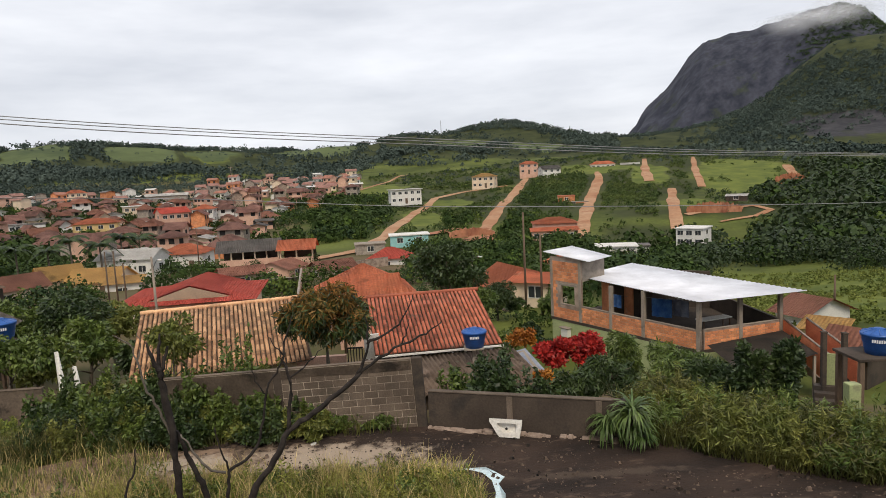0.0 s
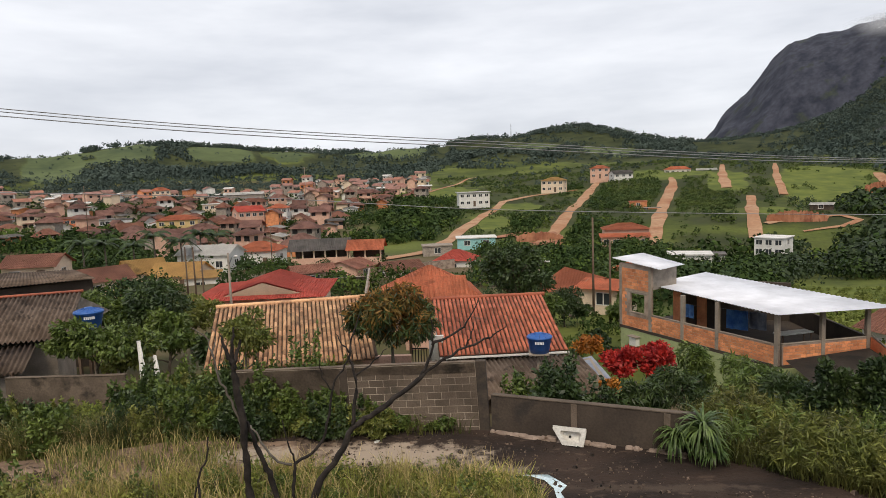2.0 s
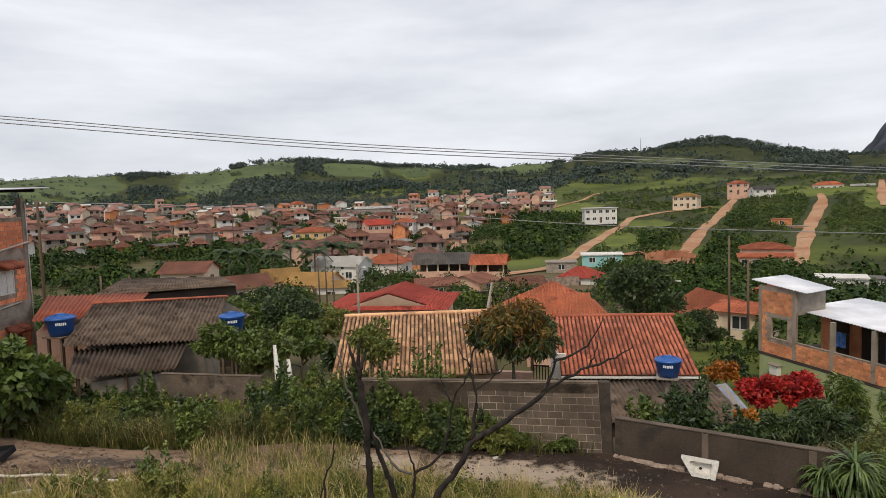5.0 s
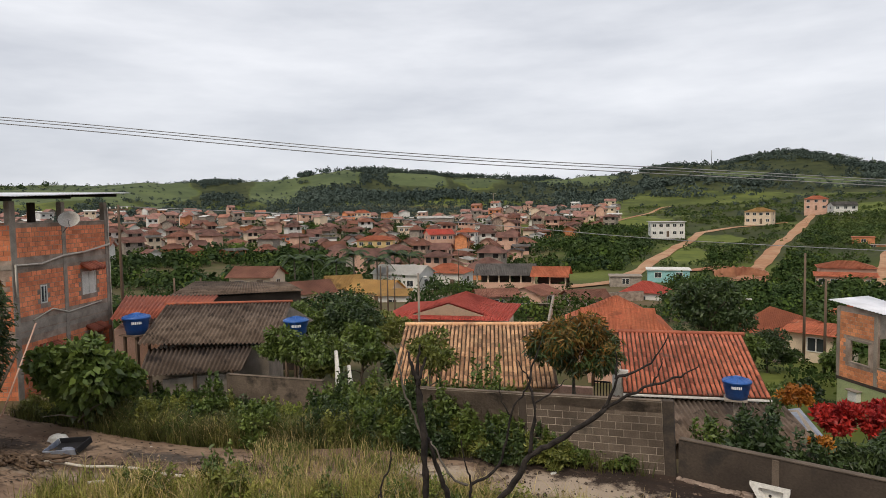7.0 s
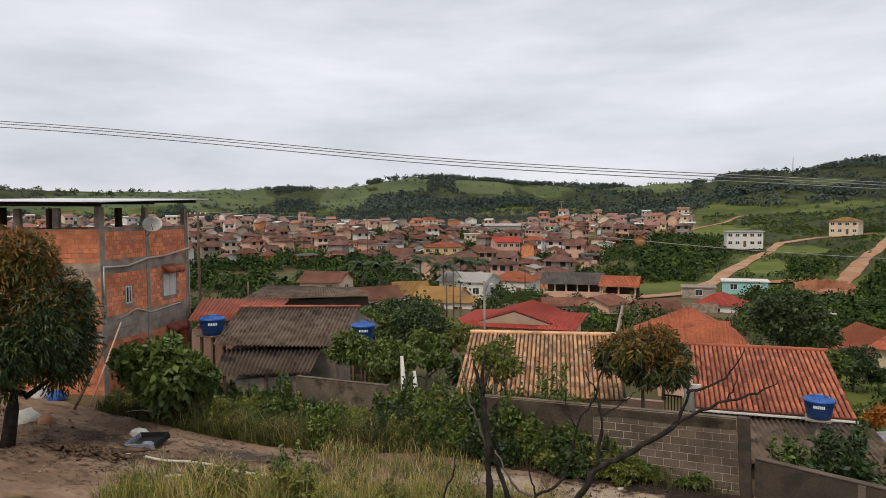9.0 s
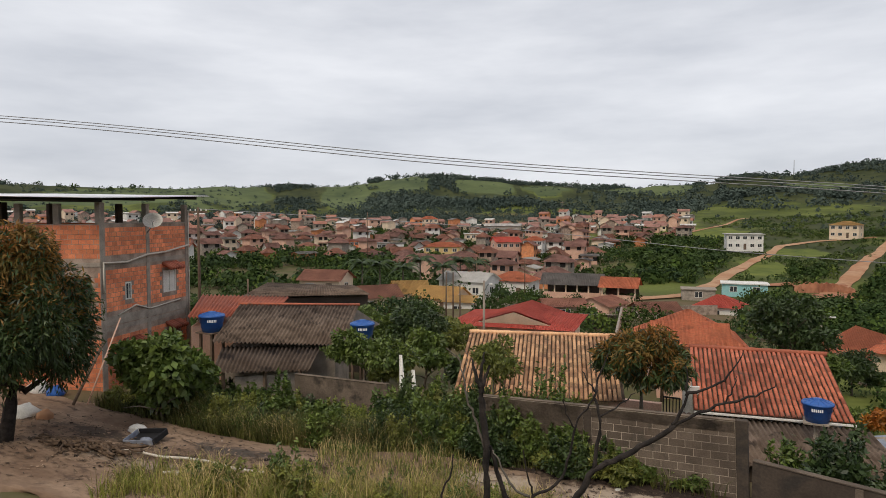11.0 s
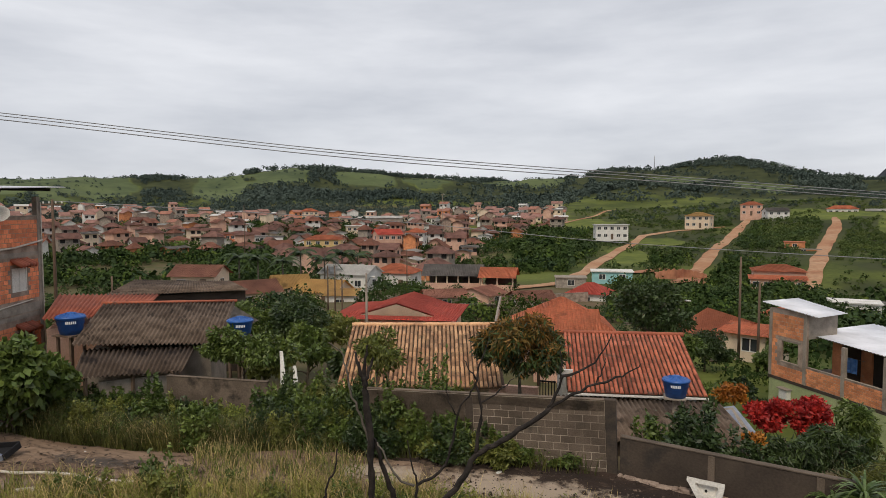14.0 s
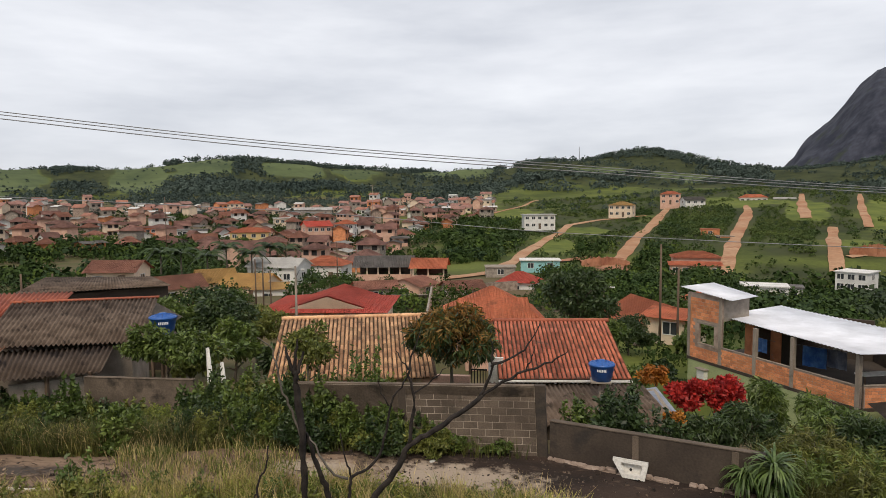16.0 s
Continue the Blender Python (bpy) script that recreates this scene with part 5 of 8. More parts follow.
porch = thing("shed_porch", pose(-19.5, 20.8, -1.5), "low dark fibre-cement porch roof in front of the shed", "porch")
rp = lambda x, y, z: (x + 19.5, y - 20.8, z + 1.5)
corrugated([rp(*p) for p in ((-21.2, 20.4, 1.45), (-17.9, 22.9, 1.28), (-16.7, 20.6, 0.85), (-19.4, 18.1, 1.0))], 0.177, 0.05, "porch_roof", "fibre_dark", porch)
part("porch_wall", prism([(rp(x, y, 0)[0], rp(x, y, 0)[1]) for x, y in ((-19.0, 18.9), (-17.1, 20.7), (-17.2, 20.8), (-19.1, 19.0))], 0, 2.2), "joint", porch)
for x, y in ((-19.2, 18.5), (-18.1, 19.6), (-17.0, 20.4)):
    part("post", box(x + 19.5 - 0.05, x + 19.5 + 0.05, y - 20.85, y - 20.75, 0, 2.42), "wood", porch)
white_wall = thing("shed_end_wall", pose(-17.0, 21.9, -1.5), "grey yard wall behind the shrubs", "wall")
part("wall_panel", prism([(0, 0), (3.5, 1.2), (3.45, 1.35), (-0.05, 0.15)], -0.5, 1.1), "plaster_dark", white_wall)
yard_wall = tagged(thing("yard_wall", along(-16.6, 19.6, -12.6, 19.9)[0], "dark block yard wall overgrown with weeds", "wall"), kind="structure")
part("wall_body", box(0, 4.0, 0, 0.15, -0.8, 0.92), "wall_render", yard_wall)
part("coping", box(0, 4.0, -0.02, 0.17, 0.922, 0.95, 0.006), "wall_render", yard_wall)
water_tank((-15.85, 23.1, 1.78), 1.02, "blue plastic water tank on a brick stand by the shed", 1.9)
water_tank((-22.65, 21.2, 1.85), 1.10, "blue plastic water tank between shed and brick house", 2.2)
big = thing("long_shed", pose(-24.5, 33.5, -2.5), "long grey shed roofed with patched fibre-cement sheets", "shed")
pb = lambda az, d, z: tuple(polar(az, d, z) - Vector((-24.5, 33.5, -2.5)))
corrugated((pb(-44.6, 39.5, 2.35), pb(-33.8, 40.5, 2.2), pb(-35.2, 45, 2.3), pb(-42.4, 46, 2.5)), 0.18, 0.03, "roof", "fibre", big)
part("wall", prism([pb(-44.2, 39.9, 0)[:2], pb(-34.0, 40.9, 0)[:2], pb(-35.4, 44.6, 0)[:2], pb(-42.2, 45.6, 0)[:2]], -1.5, 4.62), "plaster_dark", big)
rt = thing("outhouse", pose(-24.5, 25.5, -1.5), "low outhouse with a red clay tile roof", "shed")
pr_ = lambda az, d, z: tuple(polar(az, d, z) - Vector((-24.5, 25.5, -1.5)))
corrugated((pr_(-47.6, 36.8, 2.85), pr_(-40.6, 37.6, 2.5), pr_(-42.3, 34.2, 1.95), pr_(-48.8, 32.6, 2.3)), 0.2, 0.05, "roof", "tile_red", rt)
part("wall", prism([pr_(-47.4, 36.4, 0)[:2], pr_(-41.0, 37.2, 0)[:2], pr_(-42.5, 34.6, 0)[:2], pr_(-48.5, 33.0, 0)[:2]], -0.5, 3.3), "wall_pink", rt)


# ---------- dirt roads on the far slope ----------
ROADS = [
    ([(-24, 118), (-15.7, 136), (-13.1, 187), (-2.2, 272), (12, 285), (30, 296)], [7, 7, 7, 7, 5, 4]),
    ([(2, 132), (8, 151), (18.2, 214), (37.8, 303), (44, 330)], [7, 8, 7.5, 8, 5]),
    ([(28, 142), (35.3, 166), (52.7, 232), (69.7, 290), (74, 312)], [6, 7, 8, 8, 6]),
    ([(82.8, 262), (96, 310), (110, 356)], [8, 8, 7]),
    ([(59, 164), (61.3, 172), (72, 205), (84, 240)], [7, 7, 7, 8]),
    ([(66, 178), (76, 184), (87.6, 184), (88.5, 177), (82, 171), (71, 168)], [5, 5, 4, 4, 4, 3]),
    ([(95, 240), (110, 285), (131, 343)], [6, 6, 6]),
    ([(152, 291), (140, 262), (121, 218)], [7, 9, 6]),
    ([(-40, 330), (-30, 372), (-20, 420)], [4, 4, 4]),
]
for pts, ws in ROADS:
    ribbon("dirt_road", pts, [w * (0.3 if i == len(ws) - 1 else 0.5) for i, w in enumerate(ws)], "earth_red", 0.35, 3.0, "bare orange earth road cut up a green slope", uneven=0.28)
for k, (p, w) in enumerate(((((111, 214), (119, 225), (127, 236)), 13), (((5, 146), (12, 150), (20, 153)), 8), (((-4, 160), (4, 168), (12, 170)), 4))):
    ribbon("earth_cutting", list(p), [w * 0.6, w, w * 0.6], "earth_cut", 0.5, 2.0, "raw red earth cutting in the slope", "earth bank", 0.3)

# cut banks where the lots were levelled
def cut_bank(a, b, height_, words):
    """A ragged upright face of raw earth between two sites (azimuth, distance), rising from the ground."""
    P0, P1 = polar(*a), polar(*b)
    n = 40
    rng = np.random.default_rng(int(a[1]))
    verts, faces = [], []
    for i in range(n + 1):
        f = i / n
        p = P0.lerp(P1, f)
        back = p.normalized()
        top = height_ * (0.25 + 0.75 * math.sin(math.pi * min(1, max(0, f * 0.9 + 0.08))) ** 0.5) * rng.uniform(0.8, 1.1)
        g = ground_z(p.x, p.y)
        for q, z in ((p, g - 0.5), (p + back * 0.5, g + top * 0.5), (p + back * 1.0, g + top), (p + back * 5.0, g + top * 0.8), (p + back * 9.0, g - 1.0)):
            verts.append((q.x + rng.normal(0, 0.12), q.y + rng.normal(0, 0.12), z))
    for i in range(n):
        for k in range(4):
            faces.append((i * 5 + k, i * 5 + k + 1, i * 5 + k + 6, i * 5 + k + 5))
    return tagged(link("earth_bank", raw("earth_bank", verts, faces), "earth_cut"), words, "earth bank", kind="structure")


cut_bank((26.85, 262), (28.94, 270), 4.0, "raw red cut bank below a green field")
cut_bank((20.46, 192), (24.58, 196), 3.0, "raw red cut bank behind a levelled lot")
cut_bank((0.6, 152), (4.6, 158), 2.2, "red earth bank beside a turquoise house")

# ---------- houses of the middle distance ----------


def site(az, d):
    return d * math.sin(radians(az)), d * math.cos(radians(az))


def placed(az, d, tan_eave, turn, w, dep, h, roof, rmat, wmat, rise, label, **kw):
    x, y = site(az, d)
    return house(x, y, EYE + tan_eave * d - h, -az + turn, w, dep, h, roof, rmat, wmat, rise, label=label, **kw)


h1 = placed(-20.8, 59, -0.1535, -12, 9.6, 8.4, 2.8, "hip", "r_red", "wall_cream", 0.75, "bungalow with a bright red tile roof and cream gable", over=0.7, wins=3)
up_r = part("upper_roof", roof_mesh("gable", 7.2, 6.4, 0, 1.0, 0.35), "r_red", h1)
up_r.matrix_basis = pose(0.3, 0.2, 2.92, 0, 0, 90)
gb = bmesh.new()
gb.faces.new([gb.verts.new(p) for p in ((-2.9, -3.9, 2.84), (3.5, -3.9, 2.84), (0.3, -3.9, 3.84))])
bmesh.ops.solidify(gb, geom=gb.faces[:], thickness=0.1)
part("gable", gb, "wall_cream", h1, "cream front gable")
placed(-7.0, 53, -0.168, 5, 6.6, 7.0, 2.8, "hip", "r_clay", "wall_pink", 1.9, "house with a broad terracotta tile hip roof", over=0.6)
placed(-6.9, 45, -0.1715, 4, 3.9, 4.0, 2.6, "gable", "r_clay", "wall_pink", 0.95, "terracotta tiled outbuilding before a larger house")
placed(6.4, 62, -0.176, -62, 7.0, 6.0, 2.8, "gable", "r_clay", "wall_cream", 1.7, "terracotta roofed house with a pale gable", over=0.6)
placed(8.3, 57, -0.171, -18, 4.2, 2.4, 1.9, "mono", "r_clay", "wall_cream", 0.45, "low tiled porch in front of a gabled house")
placed(-30.4, 108, -0.112, 10, 5.2, 6, 2.7, "gable", "r_ochre", "wall_cream", 1.6, "ochre tiled house among trees")
placed(-27.6, 104, -0.120, -25, 6.6, 6.5, 2.7, "gable", "r_ochre", "wall_cream", 1.5, "ochre tiled house with an open porch")
placed(-26.0, 98, -0.128, -10, 4.2, 4.0, 2.5, "mono", "r_ochre", "wall_white", 0.5, "ochre tiled car port on posts")
placed(-25.2, 118, -0.095, -30, 9.0, 6, 3.8, "gable", "r_white", "wall_white", 1.3, "large white house with a pale roof")
placed(-21.3, 126, -0.094, -20, 7.8, 6.5, 3.4, "hip", "r_clay", "wall_white", 1.4, "white house with an orange tile roof")


def open_hall(az, d, tan_eave, turn, w, dep, h, rise, rmat, label, posts, roof="gable"):
    """A hall open above a low wall on three sides, its roof on posts."""
    x, y = site(az, d)
    t = thing("open_hall", pose(x, y, EYE + tan_eave * d - h, 0, 0, -az + turn), label, "hall")
    part("roof", roof_mesh(roof, w, dep, h, rise, 0.5), rmat, t)
    part("floor_slab", box(-w / 2, w / 2, -dep / 2, dep / 2, -2.5, 0.1), "wall_pink", t)
    part("low_wall", box(-w / 2, w / 2, -dep / 2 - 0.02, -dep / 2 + 0.15, 0.1, 1.15), "wall_pink", t)
    part("back_wall", box(-w / 2, w / 2, dep / 2 - 0.15, dep / 2, 0.1, h), "plaster_dark", t)
    for k in range(posts):
        px = -w / 2 + 0.12 + (w - 0.24) * k / (posts - 1)
        part("post", box(px - 0.12, px + 0.12, -dep / 2 + 0.15, -dep / 2 + 0.39, 0.1, h, 0.02), "wall_cream", t)
    part("lintel", box(-w / 2, w / 2, -dep / 2 + 0.16, -dep / 2 + 0.36, h - 0.22, h - 0.02), "wall_cream", t)
    return t


open_hall(-16.3, 116, -0.0975, -5, 9.6, 7, 2.6, 1.5, "r_grey", "open-sided hall with pale posts and a dark grey sheet roof", 6)
open_hall(-12.4, 112, -0.1005, -8, 5.4, 5, 2.6, 1.3, "r_clay", "tiled pavilion on pillars beside a dark roofed hall", 3)
placed(-13.9, 96, -0.127, 60, 5.0, 5.0, 2.3, "gable", "r_brown", "wall_pink", 0.9, "small gabled house with an old tile roof")
placed(-17.2, 88, -0.130, 10, 5.0, 5, 2.2, "gable", "r_brown", "mortar", 0.7, "low old tile roof behind a red roofed house")
placed(-9.6, 92, -0.133, 20, 5.0, 4.5, 2.4, "gable", "r_brown", "mortar", 0.9, "low brown tiled cottage")
placed(-4.6, 104, -0.122, -15, 5.6, 5, 2.8, "hip", "r_red", "wall_white", 1.3, "white house with a red tile roof")
placed(-2.9, 138, -0.0925, 3, 7.8, 5, 2.1, "flat", "r_white", "wall_teal", 0, "low turquoise house with a flat roof", over=0.3, foot=0.3, door=False)
placed(-6.3, 128, -0.103, 3, 5.6, 4, 1.8, "flat", "concrete", "joint", 0, "unfinished grey house shell", over=0.2, foot=0.2)
placed(-3.05, 252, -0.0245, 8, 11.5, 8, 5.2, "flat", "r_white", "wall_white", 0, "modern white two-storey house with large windows", storeys=2, wins=5, over=0.5, foot=0.6)
placed(3.9, 292, -0.0105, -12, 9.6, 8, 5.0, "hip", "r_ochre", "wall_cream", 1.4, "pale yellow two-storey villa on the hillside", storeys=2, wins=4, foot=0.6)
placed(9.7, 152, -0.083, 6, 9.4, 7, 3.6, "hip", "r_clay", "wall_pink", 1.1, "brown house with tiers of tile roof", wins=4)
placed(9.7, 146, -0.096, 6, 9.8, 2.5, 2.4, "mono", "r_clay", "wall_pink", 0.6, "deep tiled veranda before a brown house", wins=5)
placed(7.7, 330, 0.005, 0, 9, 7, 5.0, "hip", "r_clay", "wall_pink", 1.3, "two-storey salmon house on the hill", storeys=2)
placed(9.4, 322, -0.004, 20, 9, 7, 4.6, "gable", "r_grey", "wall_white", 1.5, "white gabled house on the hill", storeys=2)
placed(20.95, 152, -0.0975, -18, 5.6, 6, 5.6, "flat", "r_white", "wall_white", 0, "white three-storey block among trees", storeys=3, wins=3, over=0.25)
placed(14.8, 122, -0.1215, 4, 6.8, 5, 2.8, "flat", "r_white", "wall_white", 0, "low white flat-roofed house among trees", over=0.3, wins=4)
placed(16.8, 138, -0.1215, 4, 3.0, 4, 2.4, "flat", "r_grey", "wall_white", 0, "small grey roofed house among trees", over=0.3)
placed(13.82, 352, -0.0007, 6, 12, 6, 3.2, "hip", "r_clay", "wall_white", 1.4, "long white house on the ridge with a tile roof", wins=5, foot=2.5)
placed(16.02, 356, -0.0032, 2, 9, 5, 2.6, "gable", "r_white", "wall_white", 0.8, "white annexe on the ridge with a pale roof", foot=2.5)
placed(17.42, 352, -0.0052, -14, 8.5, 0.4, 3.6, "flat", "r_white", "wall_white", 0, "tall white boundary wall on the ridge", wins=0, side_wins=0, door=False, over=0.05, foot=3.0, name="ridge_wall")
placed(10.75, 232, -0.0455, 4, 5.6, 4, 2.2, "flat", "r_clay", "brick_pale", 0, "small unrendered brick house on the slope", foot=1.5, over=0.2)
placed(11.36, 226, -0.0551, 4, 9.5, 3, 0.8, "flat", "concrete", "brick_pale", 0, "brick terrace before a house on the slope", foot=1.0, over=0.1, wins=1, side_wins=0, door=False, name="brick_terrace")
placed(24.14, 205, -0.0539, -8, 5.4, 3.0, 1.1, "mono", "r_white", "plaster_dark", 0.5, "low shed with a pale sheet roof on the slope", foot=0.3, over=0.3, side_wins=0)
placed(29.56, 52, -0.2070, -40, 2.4, 4.2, 2.8, "gable", "r_brown", "wall_white", 0.9, "white gabled house with a brown tile roof")
placed(32.56, 37, -0.2542, -20, 2.0, 3.0, 2.4, "gable", "r_brown", "plaster_dark", 0.9, "old brown tiled house near a blue tank", over=0.3, foot=0.2, side_wins=0, door=False)
placed(30.44, 45, -0.2314, -12, 2.3, 2.2, 2.2, "mono", "r_ochre", "wall_cream", 0.35, "ochre roofed shed behind a stair", over=0.2)
placed(10.8, 95, -0.142, 30, 5, 5, 2.6, "hip", "r_clay", "wall_cream", 1.2, "tiled cottage among dark trees")
placed(-33.5, 92, -0.118, 20, 6, 5, 2.6, "gable", "r_brown", "wall_cream", 1.3, "brown tiled house among palms")
placed(-37.5, 96, -0.092, -25, 6, 5, 2.6, "gable", "r_brown", "wall_cream", 1.2, "brown tiled house beyond a long shed")

# rendered boundary walls along the lanes
def lane_wall(a, b, tan_top, h, mat, words):
    """A low wall between two sites (azimuth, distance), its top on a slope seen from the eye."""
    (x0, y0), (x1, y1) = site(*a), site(*b)
    z = EYE + tan_top * 0.5 * (a[1] + b[1]) - h
    m, L = along(x0, y0, x1, y1, z)
    t = tagged(thing("boundary_wall", m, words, "wall"), kind="structure")
    part("wall_body", box(0, L, 0, 0.15, -1.5, h), mat, t)
    part("coping", box(0, L, -0.03, 0.18, h + 0.002, h + 0.07, 0.01), "concrete", t)


lane_wall((-25.6, 52), (-13.2, 54), -0.182, 1.9, "plaster_dark", "dark rendered wall before a red roofed bungalow")
lane_wall((-13.0, 50), (-12.2, 78), -0.163, 1.8, "wall_pink", "salmon rendered lane wall between gardens")
lane_wall((-15.8, 76), (-12.3, 76), -0.146, 1.6, "plaster_dark", "dark garden wall behind a bungalow")
lane_wall((-26.4, 66), (-22.0, 84), -0.158, 1.7, "mortar", "unpainted lane wall with a pale coping")
lane_wall((-24.8, 96), (-20.5, 92), -0.132, 1.8, "joint", "pale cement wall along a lane")
lane_wall((-9.5, 96), (-4.8, 100), -0.128, 1.6, "mortar", "unpainted wall before low cottages")
lane_wall((2.2, 60), (5.4, 54), -0.205, 1.6, "mortar", "weathered garden wall under dark trees")

# ---------- the town across the valley ----------
def far_window():
    """Frame and dark pane in one small piece, for houses a long way off."""
    bm = box(-0.65, 0.65, -0.06, 0.0, -0.55, 0.55)
    for f in bm.faces:
        f.material_index = 1
    f = bmesh.ops.inset_individual(bm, faces=[f for f in bm.faces if f.normal.y < -0.9 or f.calc_center_median().y < -0.05], thickness=0.09, depth=-0.04)
    for q in bm.faces:
        c = q.calc_center_median()
        q.material_index = 0 if abs(c.x) < 0.05 and abs(c.z) < 0.05 and c.y < -0.01 else 1
    me = bpy.data.meshes.new("window")
    bm.to_mesh(me)
    bm.free()
    me.materials.append(M["dark"])
    me.materials.append(M["joint"])
    return me


FARWIN = far_window()


def town_house(x, y, z, ang, w, d, h, roof, rmat, wmat, rise, label, storeys, rng):
    t = thing("house", pose(x, y, z, 0, 0, ang), label, "house", "houses of the town")
    bm = box(-w / 2, w / 2, -d / 2, d / 2, -3.0, h)
    if roof == "gable":
        for sx in (-1, 1):
            bm.faces.new([bm.verts.new(p) for p in ((sx * w / 2, -d / 2, h), (sx * w / 2, d / 2, h), (sx * w / 2, 0, h + rise - 0.02))])
    part("wall", bm, wmat, t)
    part("roof", roof_mesh(roof, w, d, h, rise, 0.7), rmat, t)
    for s in range(storeys):
        for k in range(2):
            o = link("window", FARWIN, None, t)
            o.matrix_basis = pose((k - 0.5) * w * 0.55 + rng.uniform(-0.4, 0.4), -d / 2, 2.5 * s + 1.45)
    o = link("window", FARWIN, None, t)
    o.matrix_basis = pose(w / 2, 0, h - 1.25, 0, 0, 90)
    if rng.uniform() < 0.3:
        part("porch_roof", box(-w * 0.4, w * 0.4, -d / 2 - 1.6, -d / 2 - 0.01, 2.35, 2.47), rmat, t)
    return t


LARGE = []
for az, d, eave, turn, w, dep, h, roof, rm, wm, rise, words, st in (
        (-27.5, 207, -0.0448, -8, 11, 7, 5.4, "hip", "r_clay", "wall_yellow", 1.2, "broad ochre two-storey house with verandas", 2),
        (-24.7, 271, -0.0265, 6, 8.5, 6, 5.2, "flat", "r_white", "wall_cream", 0, "cream two-storey block with a flat roof", 2),
        (-22.3, 322, -0.0141, -6, 17, 7, 4.2, "gable", "r_white", "joint", 1.0, "long pale-roofed hall at the town's edge", 1),
        (-32.9, 248, -0.0405, 8, 6.5, 6, 5.0, "flat", "r_grey", "wall_white", 0, "white two-storey house with a flat roof", 2),
        (-35.3, 255, -0.0365, 14, 7, 6, 5.0, "mono", "r_brown", "brick", 0.5, "unrendered red brick house in the town", 2),
        (-28.7, 362, -0.0038, 0, 9.5, 7, 5.6, "hip", "r_clay", "wall_cream", 1.4, "large cream two-storey house above the town", 2),
        (-22.1, 216, -0.0377, 16, 8.0, 7, 5.6, "gable", "r_red", "wall_pink", 1.5, "two-storey salmon house with a red roof", 2),
        (-19.6, 232, -0.0352, -14, 6.5, 6, 5.0, "hip", "r_clay", "wall_white", 1.3, "white two-storey house with a tile roof", 2)):
    placed(az, d, eave, turn, w, dep, h, roof, rm, wm, rise, words, storeys=st, wins=4)
    LARGE.append((*site(az, d), w / 2 + 4.5))
rng_t = np.random.default_rng(21)
TOWN = []
tries = 0
while len(TOWN) < 700 and tries < 40000:
    tries += 1
    az, r = rng_t.uniform(-64, -7), math.sqrt(rng_t.uniform(138 ** 2, 450 ** 2))
    lim = np.interp(az, [-64, -40, -32, -28, -17, -14, -7], [215, 210, 205, 140, 140, 235, 300])
    if r < lim or r > np.interp(az, [-64, -48, -40, -31, -21, -14, -7], [432, 432, 418, 372, 368, 425, 440]):
        continue
    if -21.5 < az < -9 and 240 < r < 300 and rng_t.uniform() < 0.8:
        continue
    if -42 < az < -36.5 and 215 < r < 245:
        continue
    x, y = site(az, r)
    if all(math.hypot(x - a, y - b) > c for a, b, c in LARGE) and all((x - a) ** 2 + (y - b) ** 2 > (5.8 + 0.011 * r) ** 2 for a, b in TOWN):
        TOWN.append((x, y))
WALLS = ["wall_white", "wall_cream", "wall_pink", "wall_cream", "wall_white", "mortar", "joint", "wall_pink", "joint", "brick_pale"]
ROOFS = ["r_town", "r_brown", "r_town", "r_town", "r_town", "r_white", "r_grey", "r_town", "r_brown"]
WORDS = {"wall_white": "white", "wall_cream": "cream", "wall_pink": "salmon", "wall_yellow": "ochre", "brick_pale": "bare brick", "joint": "pale cement", "concrete": "grey cement", "mortar": "unpainted", "r_clay": "terracotta tile", "r_town": "faded tile", "r_brown": "brown tile", "r_grey": "grey sheet", "r_white": "pale sheet"}
TOWN.sort(key=lambda p: p[0] ** 2 + p[1] ** 2)
FAR_V, FAR_F, FAR_I = [], [], []
FAR_MATS = list(dict.fromkeys(WALLS + ROOFS))


